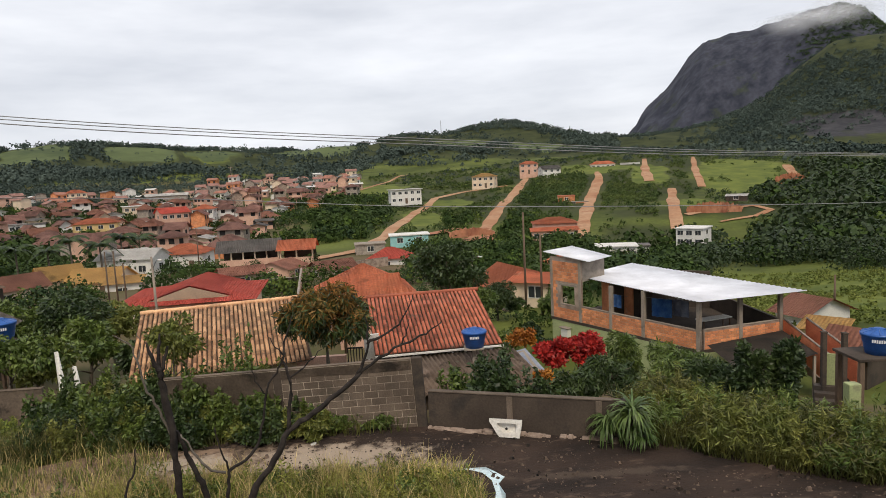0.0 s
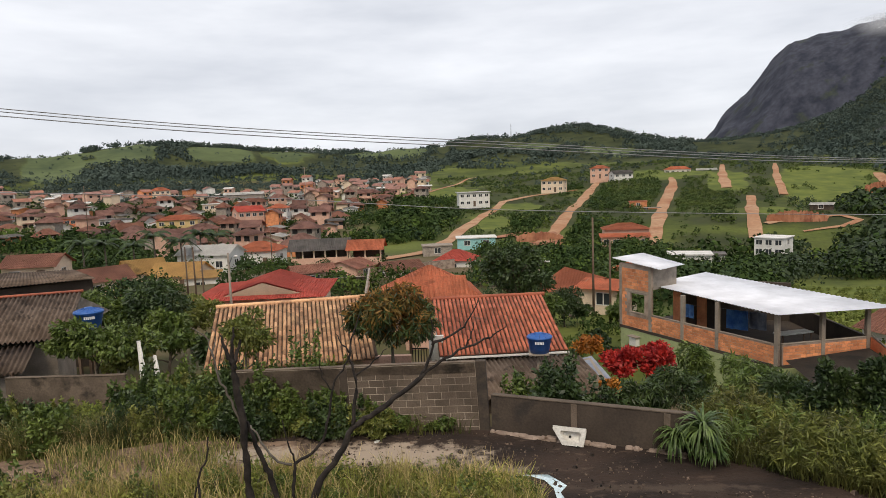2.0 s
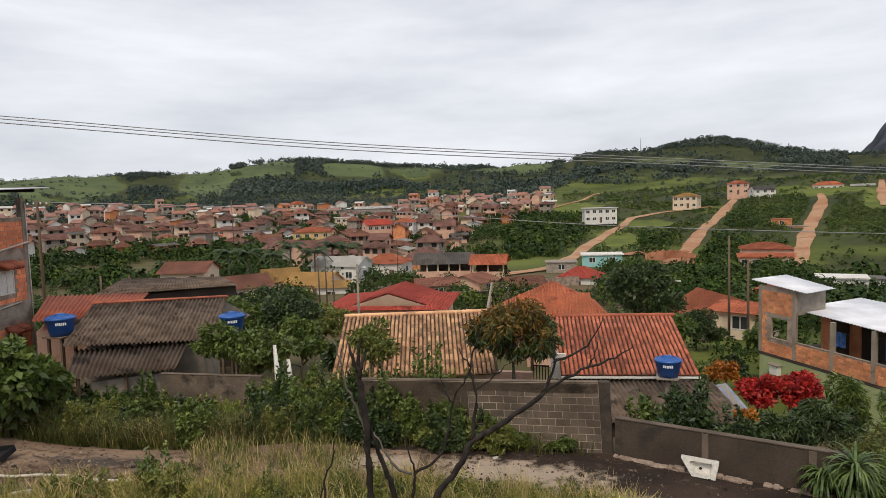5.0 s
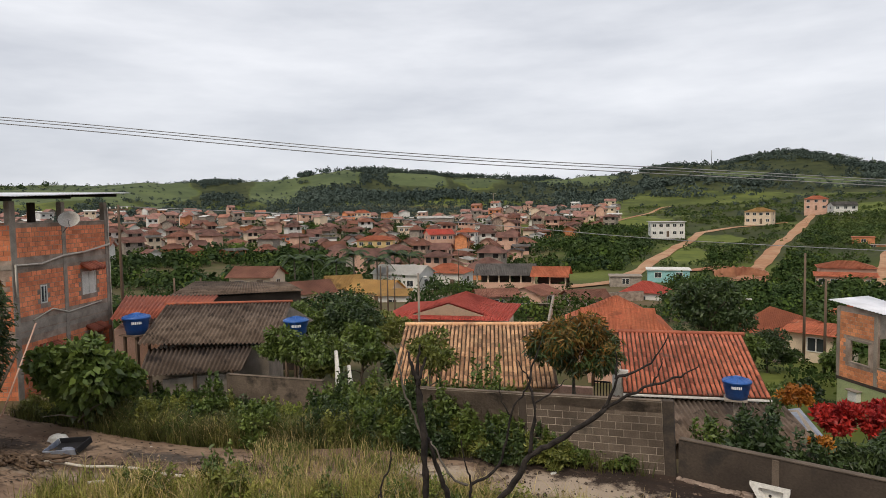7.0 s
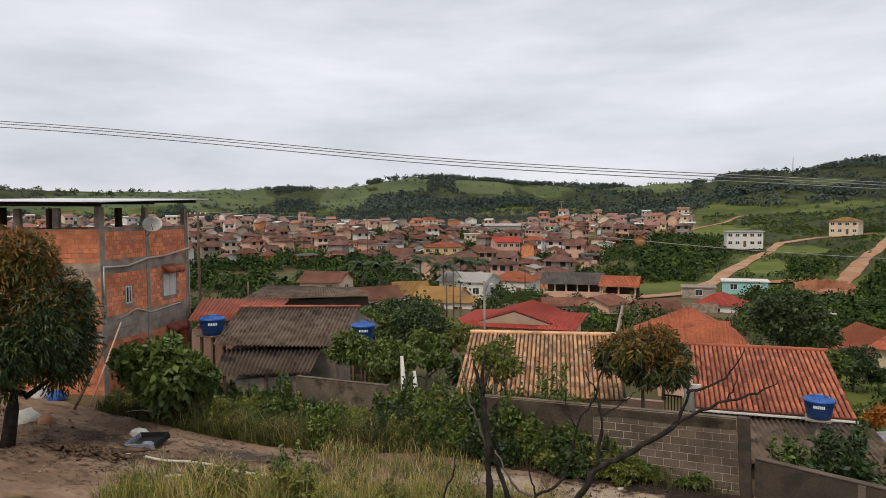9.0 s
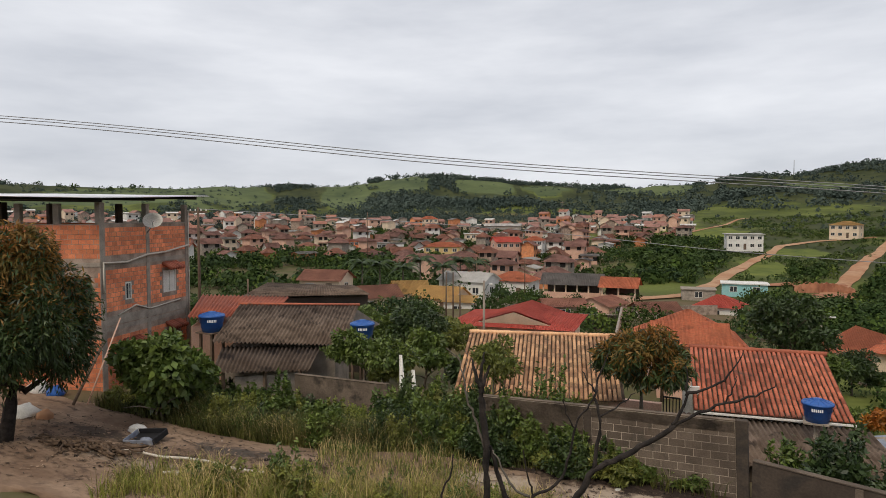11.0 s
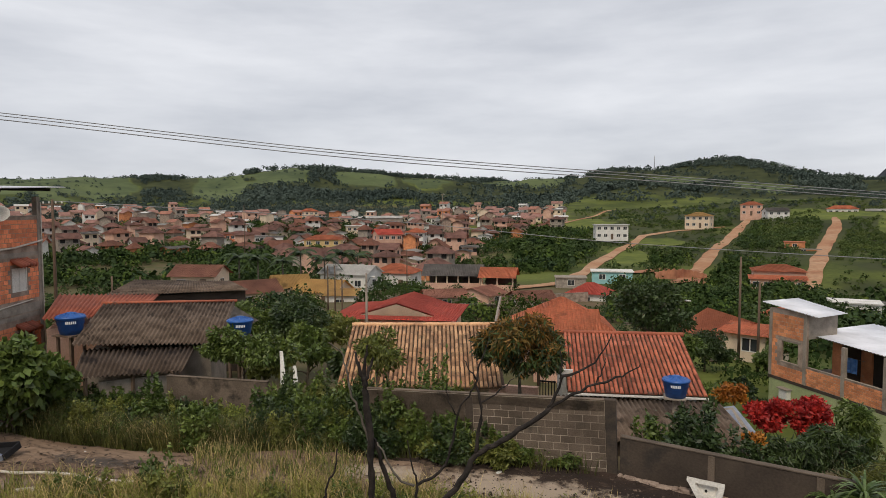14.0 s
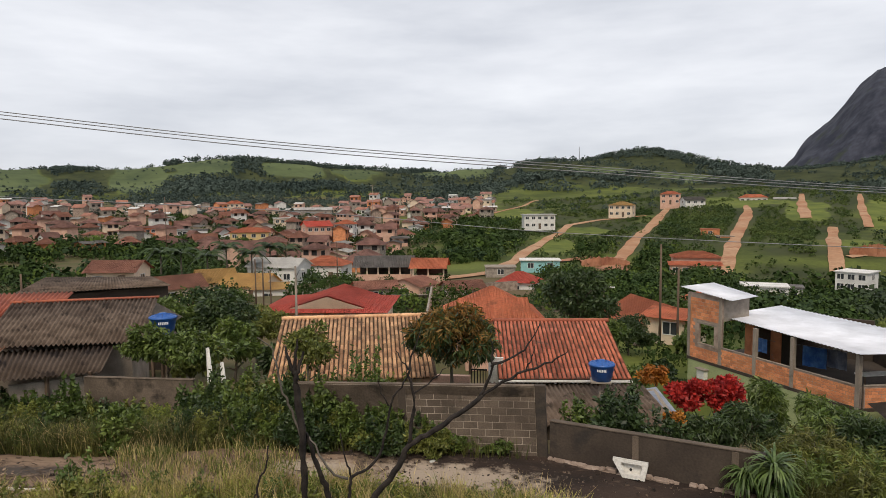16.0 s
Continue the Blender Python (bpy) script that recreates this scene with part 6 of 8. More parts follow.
def joined_house(x, y, z, ang, w, d, h, rise, wm, rm):
    """Walls, roof and dark windows of a far house, added to the joined rest of the town."""
    c, s_ = math.cos(radians(ang)), math.sin(radians(ang))
    k = len(FAR_V)
    o = 0.45
    pts = [(-w / 2, -d / 2, -3), (w / 2, -d / 2, -3), (w / 2, d / 2, -3), (-w / 2, d / 2, -3), (-w / 2, -d / 2, h), (w / 2, -d / 2, h), (w / 2, d / 2, h), (-w / 2, d / 2, h),
           (-w / 2, 0, h + rise), (w / 2, 0, h + rise), (-w / 2 - o, -d / 2 - o, h - 0.1), (w / 2 + o, -d / 2 - o, h - 0.1), (w / 2 + o, d / 2 + o, h - 0.1), (-w / 2 - o, d / 2 + o, h - 0.1), (-w / 2 - o, 0, h + rise + 0.1), (w / 2 + o, 0, h + rise + 0.1)]
    faces = [((0, 1, 5, 4), wm), ((1, 2, 6, 5), wm), ((2, 3, 7, 6), wm), ((3, 0, 4, 7), wm), ((5, 6, 9), wm), ((7, 4, 8), wm), ((10, 11, 15, 14), rm), ((12, 13, 14, 15), rm)]
    for wx in (-0.28, 0.28):
        b_ = len(pts)
        pts += [(wx * w - 0.6, -d / 2 - 0.03, h - 1.7), (wx * w + 0.6, -d / 2 - 0.03, h - 1.7), (wx * w + 0.6, -d / 2 - 0.03, h - 0.7), (wx * w - 0.6, -d / 2 - 0.03, h - 0.7)]
        faces.append(((b_, b_ + 1, b_ + 2, b_ + 3), "dark"))
    FAR_V.extend((x + px * c - py * s_, y + px * s_ + py * c, z + pz) for px, py, pz in pts)
    for f, mname in faces:
        FAR_F.append(tuple(i + k for i in f))
        FAR_I.append((FAR_MATS + ["dark"]).index(mname))


for i, (x, y) in enumerate(TOWN):
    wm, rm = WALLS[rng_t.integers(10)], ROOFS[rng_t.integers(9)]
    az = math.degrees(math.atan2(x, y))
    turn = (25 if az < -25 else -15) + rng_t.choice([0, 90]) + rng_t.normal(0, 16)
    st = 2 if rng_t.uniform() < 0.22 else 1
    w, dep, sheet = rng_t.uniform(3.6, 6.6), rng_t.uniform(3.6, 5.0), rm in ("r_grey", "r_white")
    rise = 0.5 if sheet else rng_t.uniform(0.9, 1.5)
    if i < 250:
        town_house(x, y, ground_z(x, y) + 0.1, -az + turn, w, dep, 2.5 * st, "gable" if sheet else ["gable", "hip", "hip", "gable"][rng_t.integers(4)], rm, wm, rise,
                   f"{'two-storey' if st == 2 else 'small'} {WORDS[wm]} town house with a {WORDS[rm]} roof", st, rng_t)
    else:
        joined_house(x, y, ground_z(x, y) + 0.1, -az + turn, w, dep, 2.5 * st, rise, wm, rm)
far_me = raw("far_houses", FAR_V, FAR_F)
for mname in FAR_MATS + ["dark"]:
    far_me.materials.append(M[mname])
far_me.polygons.foreach_set("material_index", FAR_I)
tagged(link("far_houses", far_me, None), "crowded small houses at the far side of the town", "houses", kind="stuff")

# ---------- poles, wires, mast ----------


def pole(x, y, top, label, arms=1, lamp=False, mat="concrete"):
    gz = ground_z(x, y)
    t = thing("utility_pole", pose(x, y, gz), label, "utility pole", "street poles")
    h = top - gz
    part("shaft", tube([(0, 0, -0.3), (0, 0, h)], [0.11, 0.07], 8), mat, t)
    for k in range(arms):
        part("cross_arm", box(-0.8, 0.8, -0.05, 0.05, h - 0.35 - 0.6 * k, h - 0.25 - 0.6 * k), "wood", t)
        for x_ in (-0.7, -0.25, 0.25, 0.7):
            part("insulator", lathe([(0.03, 0), (0.05, 0.05), (0.03, 0.12)], 8), "white_gloss", t).matrix_basis = pose(x_, 0, h - 0.245 - 0.6 * k)
    if lamp:
        part("lamp_arm", tube([(0, 0, h - 0.8), (0.5, -0.5, h - 0.2), (0.8, -0.8, h - 0.15)], 0.03, 5), "steel", t)
        part("lamp_head", tube([(0.75, -0.75, h - 0.15), (1.05, -1.05, h - 0.12)], [0.07, 0.09], 6), "white_gloss", t)
    return t


pole(*site(-23.9, 45), 2.6, "slim concrete pole with a pale street lamp", 0, True)
pole(*site(7.1, 55), 3.3, "tall weathered wooden utility pole", 0, False, "wood")
pole(*site(8.5, 52), 1.75, "wooden utility pole before a tiled house", 0, False, "wood")
pole(*site(-47.8, 45), 7.55, "dark utility pole with a cross arm", 1, False, "wood")
pole(*site(-17.3, 230), 12.0, "concrete utility pole in the town", 1)
pole(*site(2.5, 70), -2.0, "concrete street pole with a lamp", 1, True)
pole(*site(-8.9, 42), 0.2, "rusty iron pole by the tiled house", 0, False, "wood")
for az, d, top in ((-26.6, 75, 0.6), (-26.0, 70, -0.2), (-27.2, 82, 0.0), (-20.4, 108, 0.2), (-44, 60, 1.5), (-42, 62, 1.2), (31.0, 62, -3.0), (-34.0, 180, 8.0)):
    pole(*site(az, d), top, "thin weathered pole beside a lane", 0, False, "wood")


def wire(points, r, label, n=60, sag=0.0):
    P = [Vector(p) for p in points]
    out = []
    for i in range(n + 1):
        f = i / n * (len(P) - 1)
        k = min(int(f), len(P) - 2)
        t = f - k
        p0, p1, p2, p3 = P[max(k - 1, 0)], P[k], P[k + 1], P[min(k + 2, len(P) - 1)]
        q = 0.5 * (2 * p1 + (p2 - p0) * t + (2 * p0 - 5 * p1 + 4 * p2 - p3) * t * t + (3 * p1 - p0 - 3 * p2 + p3) * t ** 3)
        out.append(q - Vector((0, 0, 4 * sag * (i / n) * (1 - i / n))))
    return tagged(part("power_line", tube(out, r, 4), "cable"), label, "power line", "power lines over the street")


for dz, r in ((0.0, 0.011), (-0.07, 0.011), (-0.165, 0.012)):
    e = Vector((37.1, 15.8, -2.95))
    a = Vector((-19.2, 10.7, 9.75 + dz))
    wire([a - 0.35 * e + Vector((0, 0, -0.25)), a + e * 0.0, a + e * 0.307 - Vector((0, 0, 0.33)), a + e * 0.528 - Vector((0, 0, 0.31)), a + e * 0.734 - Vector((0, 0, 0.25)), a + e + Vector((0, 0, 0.45 * dz * -1)), a + e * 1.4 + Vector((0, 0, 0.3))], r, "thin dark overhead power line")
wire([polar(-47.8, 45, 7.45), polar(-22.2, 38, 6.28), polar(1, 39, 4.9), polar(31.6, 52, 3.5), polar(40, 60, 3.4)], 0.02, "single slack overhead line to a far pole")
mast = thing("radio_mast", pose(*polar(0.35, 850, ground_z(*site(0.35, 850)))), "thin lattice radio mast on the hill crest", "mast")
part("mast_shaft", tube([(0, 0, -2), (0, 0, 18)], [0.5, 0.3], 4), "steel", mast)


# ---------- woods and scrub of the distance ----------
rng_w = np.random.default_rng(5)
BELTS = [  # from and to azimuth, from and to distance, crowns, least and largest size
    (-66, -34, 520, 590, 330, 2.0, 4), (-34, -22, 530, 640, 420, 2.5, 5), (-36, -23, 520, 830, 900, 3, 6), (-41.6, -38.6, 560, 850, 420, 2.5, 4.5), (-24, -6, 540, 850, 1100, 3, 6), (-20, -6, 430, 560, 120, 3, 5),
    (-66, -36, 700, 860, 200, 3, 6), (-5, 15, 600, 860, 1500, 3, 6), (-6, 4, 520, 660, 160, 3, 6), (-10.5, -5.5, 160, 225, 110, 1.6, 3.4), (-9, -4.6, 205, 285, 120, 1.6, 3.4), (-13, -8.5, 235, 310, 90, 1.6, 3.2), (-64, -8, 200, 540, 3000, 1.0, 2.7), (-22, -9, 165, 248, 210, 1.4, 3.0),
    (9, 23, 66, 150, 470, 1.6, 3.4), (23, 37, 112, 152, 200, 1.6, 3.2), (23, 37, 60, 112, 34, 0.8, 1.8), (26, 37, 150, 330, 420, 2.2, 4.6), (15, 37, 430, 990, 4200, 2, 4.5), (21, 37, 380, 480, 160, 2, 5), (-40, -20, 84, 118, 120, 1.6, 3.0), (-62, -21, 118, 205, 750, 1.6, 3.4), (-56, -38, 60, 120, 130, 1.5, 2.8), (-3, 9, 75, 128, 190, 1.5, 3.0), (-46, -10, 62, 120, 100, 1.0, 2.2), (-14, 12, 46, 80, 70, 0.8, 1.8), (-22, -8, 66, 108, 34, 0.8, 1.7), (-20, -8, 78, 94, 12, 1.3, 2.3), (9, 23, 60, 170, 90, 2.6, 4.0),
    (4.5, 13, 178, 320, 1100, 0.8, 2.0), (-2, 5, 215, 330, 160, 0.7, 1.6), (-4, 4, 150, 172, 40, 0.7, 1.4), (0.5, 8, 128, 205, 190, 1.2, 2.6), (-9.5, -4.5, 150, 300, 260, 1.4, 3.2), (13, 19, 185, 300, 800, 0.6, 1.3), (19, 27, 215, 330, 160, 0.7, 1.9), (1, 12, 52, 125, 190, 1.0, 2.3), (-5, 30, 330, 430, 120, 1.5, 3),
    (25.5, 37, 130, 230, 520, 2.0, 4.2), (28, 37, 230, 420, 620, 2.4, 5.0), (22, 37, 560, 1000, 2600, 1.4, 3.4), (-64, -8, 205, 480, 620, 2.0, 3.6), (27, 37, 820, 1000, 700, 1.4, 3.0), (-64, -30, 420, 520, 420, 1.5, 3.6), (-64, -8, 208, 470, 1200, 1.5, 3.0), (-62, -26, 112, 205, 700, 1.6, 3.3), (-60, -30, 200, 230, 160, 1.6, 3.0), (-64, -8, 205, 440, 700, 1.3, 2.4), (-24, -6, 64, 100, 16, 1.5, 2.6),
]
near_s, near_z, far_s, far_z = [], [], [], []
road_pts = np.array([p for pts, _ in ROADS for a, b in zip(pts, pts[1:]) for p in [((a[0] * (1 - f) + b[0] * f), (a[1] * (1 - f) + b[1] * f)) for f in np.linspace(0, 1, 12)]])
house_pts = np.array([(o.matrix_world.translation.x, o.matrix_world.translation.y) for o in scene.objects if o.parent is None and o.get("category") == "house"])
for a0, a1, r0, r1, n, s0, s1 in BELTS:
    az, r = rng_w.uniform(a0, a1, n * 2), np.sqrt(rng_w.uniform(r0 ** 2, r1 ** 2, n * 2))
    x, y = r * np.sin(np.radians(az)), r * np.cos(np.radians(az))
    f = lumps(x + 17, y, r1 * 0.09)
    keep = np.argsort(f + rng_w.normal(0, 0.25, n * 2))[-n:]
    x, y, r = x[keep], y[keep], r[keep]
    ok = (np.min((x[:, None] - road_pts[:, 0]) ** 2 + (y[:, None] - road_pts[:, 1]) ** 2, 1) > 25) & (np.min((x[:, None] - house_pts[:, 0]) ** 2 + (y[:, None] - house_pts[:, 1]) ** 2, 1) > np.where(r > 190, 12, 30))
    ok &= (pasture(x, y) < 0.5) & (meadow(x, y) < rng_w.uniform(0.3, 1.0, len(x))) & (bare(x, y) < rng_w.uniform(0.1, 0.9, len(x)))
    ok &= ~((np.abs(np.degrees(np.arctan2(x, y)) + 2.0) < 2.0) & (r > 150) & (r < 180))
    s = rng_w.uniform(s0, s1, len(x)) * rng_w.uniform(0.7, 1.0, len(x))
    for xx, yy, ss, rr in zip(x[ok], y[ok], s[ok], r[ok]):
        (near_s if rr < 330 else far_s).append((xx, yy, ground_z(xx, yy) - 0.2 * ss))
        (near_z if rr < 330 else far_z).append(ss)
# far crowns wear the haze-tinted leaf colour
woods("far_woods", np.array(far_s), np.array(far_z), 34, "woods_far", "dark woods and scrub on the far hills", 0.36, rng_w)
near_s, near_z = np.array(near_s), np.array(near_z)
kind_ = rng_w.integers(0, 10, len(near_s))
az_, d0_ = np.degrees(np.arctan2(near_s[:, 0], near_s[:, 1])), np.hypot(near_s[:, 0], near_s[:, 1])
kind_[(az_ > 8.5) & (az_ < 21) & (d0_ > 172) & (rng_w.uniform(0, 1, len(near_s)) < 0.75)] = 11
kind_[(np.degrees(np.arctan2(near_s[:, 0], near_s[:, 1])) > 21) & (rng_w.uniform(0, 1, len(near_s)) < 0.8) & (np.hypot(near_s[:, 0], near_s[:, 1]) > 110)] = 10
for sel, mname, words in ((kind_ < 6, "tree_mass", "dense dark green trees filling the valley"), (kind_ == 6, "tree_mass_light", "lighter green trees among the houses"), ((kind_ > 6) & (kind_ < 10), "woods", "dull green scrub and trees on the slopes"), (kind_ == 10, "leaf_deep", "tall dark trees below the mountain"), (kind_ == 11, "slope_leaf", "fresh green scrub over the building plots")):
    for lo, hi, nl, lf in ((0, 135, 150, 0.155), (135, 400, 52, 0.3)):
        d_ = np.hypot(near_s[:, 0], near_s[:, 1])
        s2_ = sel & (d_ >= lo) & (d_ < hi)
        if s2_.any():
            woods("valley_trees", near_s[s2_], near_z[s2_], nl, mname, words, lf, rng_w)
# low scrub over the slope with the dirt roads
sa, sr = rng_w.uniform(-6, 31, 9000), np.sqrt(rng_w.uniform(165 ** 2, 430 ** 2, 9000))
sx, sy = sr * np.sin(np.radians(sa)), sr * np.cos(np.radians(sa))
ok = (np.min((sx[:, None] - road_pts[:, 0]) ** 2 + (sy[:, None] - road_pts[:, 1]) ** 2, 1) > 16) & (lumps(sx, sy, 16) + rng_w.normal(0, 0.35, 9000) > np.where(meadow(sx, sy) > 0.4, 0.7, -0.1))
sx, sy = sx[ok], sy[ok]
woods("slope_scrub", np.column_stack([sx, sy, height(sx, sy) - 0.25]), rng_w.uniform(0.4, 1.25, len(sx)), 22, "slope_leaf", "low green scrub dotted over the green slope", 0.5, rng_w)
ta, tr_ = rng_w.uniform(19, 37, 2600), np.sqrt(rng_w.uniform(42 ** 2, 118 ** 2, 2600))
tx, ty = tr_ * np.sin(np.radians(ta)), tr_ * np.cos(np.radians(ta))
ok = lumps(tx, ty, 7) + rng_w.normal(0, 0.4, 2600) > -0.1
woods("meadow_tufts", np.column_stack([tx, ty, height(tx, ty) - 0.1])[ok], rng_w.uniform(0.18, 0.5, 2600)[ok], 26, "meadow_leaf", "tufts of yellow-green grass and weeds over a meadow", 0.5, rng_w)
ha, hr = rng_w.uniform(-64, 14, 3600), np.sqrt(rng_w.uniform(500 ** 2, 860 ** 2, 3600))
hx, hy = hr * np.sin(np.radians(ha)), hr * np.cos(np.radians(ha))
ok = lumps(hx, hy, 35) + rng_w.normal(0, 0.5, 3600) > 0.25
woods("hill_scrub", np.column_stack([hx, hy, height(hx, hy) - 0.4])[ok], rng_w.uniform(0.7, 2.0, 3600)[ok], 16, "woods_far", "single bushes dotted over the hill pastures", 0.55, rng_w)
# single trees along the crests
ca = rng_w.uniform(-60, 16, 130)
cr = 850 + rng_w.uniform(-20, 20, 130)
cx, cy = cr * np.sin(np.radians(ca)), cr * np.cos(np.radians(ca))
woods("crest_trees", np.column_stack([cx, cy, height(cx, cy) - 1.3]), rng_w.uniform(2.4, 5.4, 130), 70, "woods", "scattered trees along the hill crests", 0.26, rng_w)

for k, (az, d, top) in enumerate(((-27.5, 116, -1.6), (-29.5, 120, -0.8), (-31.0, 114, -1.8), (-26.0, 122, -1.2), (-33.0, 116, -1.4), (-24.7, 124, -1.6), (-34.5, 122, -1.5))):
    palm(*site(az, d), top, 13, 3.2, 40 + k)

# ---------- trees near by ----------
# near-black bark here paints the shade below the crown; the trunk isn't burnt
tree("mango_tree", *site(-61.5, 24), 3.9, 2.6, 2.6, 3.8, 52000, 0.23, "leaf_dark", "large dark mango tree with rusty young leaves", aspect=0.22, droop=0.9, trunk=0.22, clumps=16, seed=11, bark="charred", tips=("leaf_rust", 0.25, 0.85), size=0.36)
tree("tree", -8.0, 18.9, 2.35, 0.85, 0.8, 0.9, 2600, 0.16, "leaf_light", "pale leafy sapling behind a charred tree", trunk=0.05, seed=301, clumps=10)
shrub(-6.1, 18.7, 0.7, 2.35, 1900, 0.15, "leaf", "leafy bush rising behind the block wall", 302)
tree("broadleaf_bush", -14.1, 20.9, 1.75, 1.9, 1.0, 0.95, 5200, 0.2, "leaf", "spreading leafy bush over a dark yard wall", category="bush", trunk=0.06, seed=303, clumps=12)
shrub(-11.7, 19.5, 0.8, 1.75, 2200, 0.15, "leaf", "leafy bush round a whitewashed stump", 305)
shrub(-15.5, 17.5, 0.6, 2.0, 1500, 0.19, "leaf", "upright broad-leaved weed before a porch", 304)
tree("mango_tree", -3.85, 20.6, 2.5, 1.42, 1.35, 1.38, 10000, 0.26, "leaf_dark", "round mango tree with rusty young leaves by a tiled house", aspect=0.2, droop=0.8, trunk=0.09, clumps=12, seed=12, tips=("leaf_rust", 0.0, 0.8), size=0.38)
tree("broadleaf_bush", -19.4, 15.9, 1.3, 1.8, 1.75, 1.75, 5200, 0.34, "leaf", "large glossy broad-leaved bush beside the dirt street", category="bush", aspect=0.6, droop=0.5, trunk=0.08, clumps=10, seed=13)
tree("tree", *site(0.3, 45), 0.2, 2.9, 2.6, 2.1, 11000, 0.30, "leaf_dark", "wide dark leafy tree behind the tiled roofs", trunk=0.16, clumps=12, seed=14, size=0.38)
for k, (az, d, cz, rx, rz) in enumerate(((4.6, 50, -2.7, 1.5, 1.4), (10.3, 56, -3.2, 1.5, 1.3), (6.2, 51, -3.6, 0.9, 0.8), (9.4, 50, -3.4, 1.2, 1.0), (7.4, 43, -3.9, 0.9, 0.7), (5.5, 40, -3.6, 1.1, 0.9), (8.6, 39, -3.8, 0.9, 0.7), (4.4, 37, -3.0, 1.0, 0.9))):
    tree("tree", *site(az, d), cz, rx, rx, rz, int(1500 * rx * rx + 600), 0.24, ["leaf_dark", "leaf"][k % 2], "dark garden tree beside a tiled house", trunk=0.08, seed=130 + k, clumps=9)
tree("tree", *site(3.2, 43), -1.6, 1.3, 1.3, 1.2, 3200, 0.26, "leaf", "small leafy tree with white blossom", trunk=0.1, seed=15)
for k, (az, d, cz, rx, rz) in enumerate(((-28.6, 29, 0.9, 1.2, 1.1), (-32.3, 28, 0.7, 1.0, 1.0), (-30.5, 38, 0.6, 2.2, 1.6), (-33.8, 38, 0.5, 1.9, 1.4), (-27.2, 42, -0.8, 1.8, 1.3), (-25.0, 27, 0.4, 0.9, 0.9), (-36, 42, 0.3, 1.8, 1.3))):
    tree("tree", *site(az, d), cz, rx, rx, rz, int(1700 * rx * rx + 900), 0.26, ["leaf", "leaf_light", "leaf_dark"][k % 3], "leafy garden tree between the houses", aspect=0.4, trunk=0.1, seed=60 + k, clumps=10)
for k, (x, y, top) in enumerate(((8.6, 18.1, 1.95), (9.4, 17.7, 2.05))):
    tree("young_tree", x, y, top - 1.25, 0.52, 0.52, 1.25, 3400, 0.17, "leaf_dark", "upright young tree with dense leaves", aspect=0.45, droop=-0.1, trunk=0.05, seed=80 + k, clumps=12)
for k, (x, y, cz, rx, rz, m_) in enumerate(((5.4, 21.3, -0.1, 1.1, 0.95, "leaf_dark"), (7.0, 20.2, 0.25, 1.2, 1.0, "leaf"), (4.0, 20.3, -0.1, 0.9, 0.8, "leaf_dark"), (6.3, 22.6, 0.1, 0.7, 1.3, "leaf"), (8.2, 21.8, -0.6, 1.2, 1.0, "leaf_dark"), (9.6, 22.5, -1.1, 1.2, 0.9, "leaf_dark"), (7.9, 19.2, 0.3, 0.9, 0.9, "leaf_dark"))):
    tree("mango_sapling", x, y, cz, rx, rx, rz, int(3000 * rx * rz + 400), 0.24, m_, "young mango tree with drooping narrow leaves", aspect=0.2, droop=0.7, trunk=0.05, seed=90 + k, clumps=9)
tree("red_croton", 5.3, 25.6, -0.25, 1.05, 1.0, 0.8, 3200, 0.19, "leaf_red", "bright red-leaved croton bush", category="bush", aspect=0.5, droop=-0.2, trunk=0.06, seed=101)
tree("red_croton", 4.1, 25.3, -0.45, 0.8, 0.8, 0.65, 1900, 0.18, "leaf_red", "dark red-leaved croton bush", category="bush", aspect=0.5, droop=-0.2, trunk=0.05, seed=102)
tree("orange_croton", 3.15, 26.8, 0.0, 0.6, 0.6, 0.6, 1300, 0.16, "leaf_orange", "orange and yellow leaved croton bush", category="bush", aspect=0.5, trunk=0.04, seed=103)
tree("orange_croton", 2.9, 19.8, 0.45, 0.35, 0.35, 0.45, 600, 0.14, "leaf_orange", "small orange leaved garden shrub", category="bush", aspect=0.5, trunk=0.03, seed=104)
shrub(1.4, 18.6, 1.0, 1.5, 2600, 0.17, "leaf_dark", "bushy green shrub behind a low wall", 110)
shrub(0.1, 18.4, 0.6, 1.25, 1000, 0.15, "leaf", "straggly flowering shrub behind a low wall", 111)
shrub(2.5, 18.2, 0.6, 1.2, 1000, 0.16, "leaf_dark", "dark shrub behind a low wall", 112)

# ---------- the thicket between street and houses ----------
rng_s = np.random.default_rng(9)
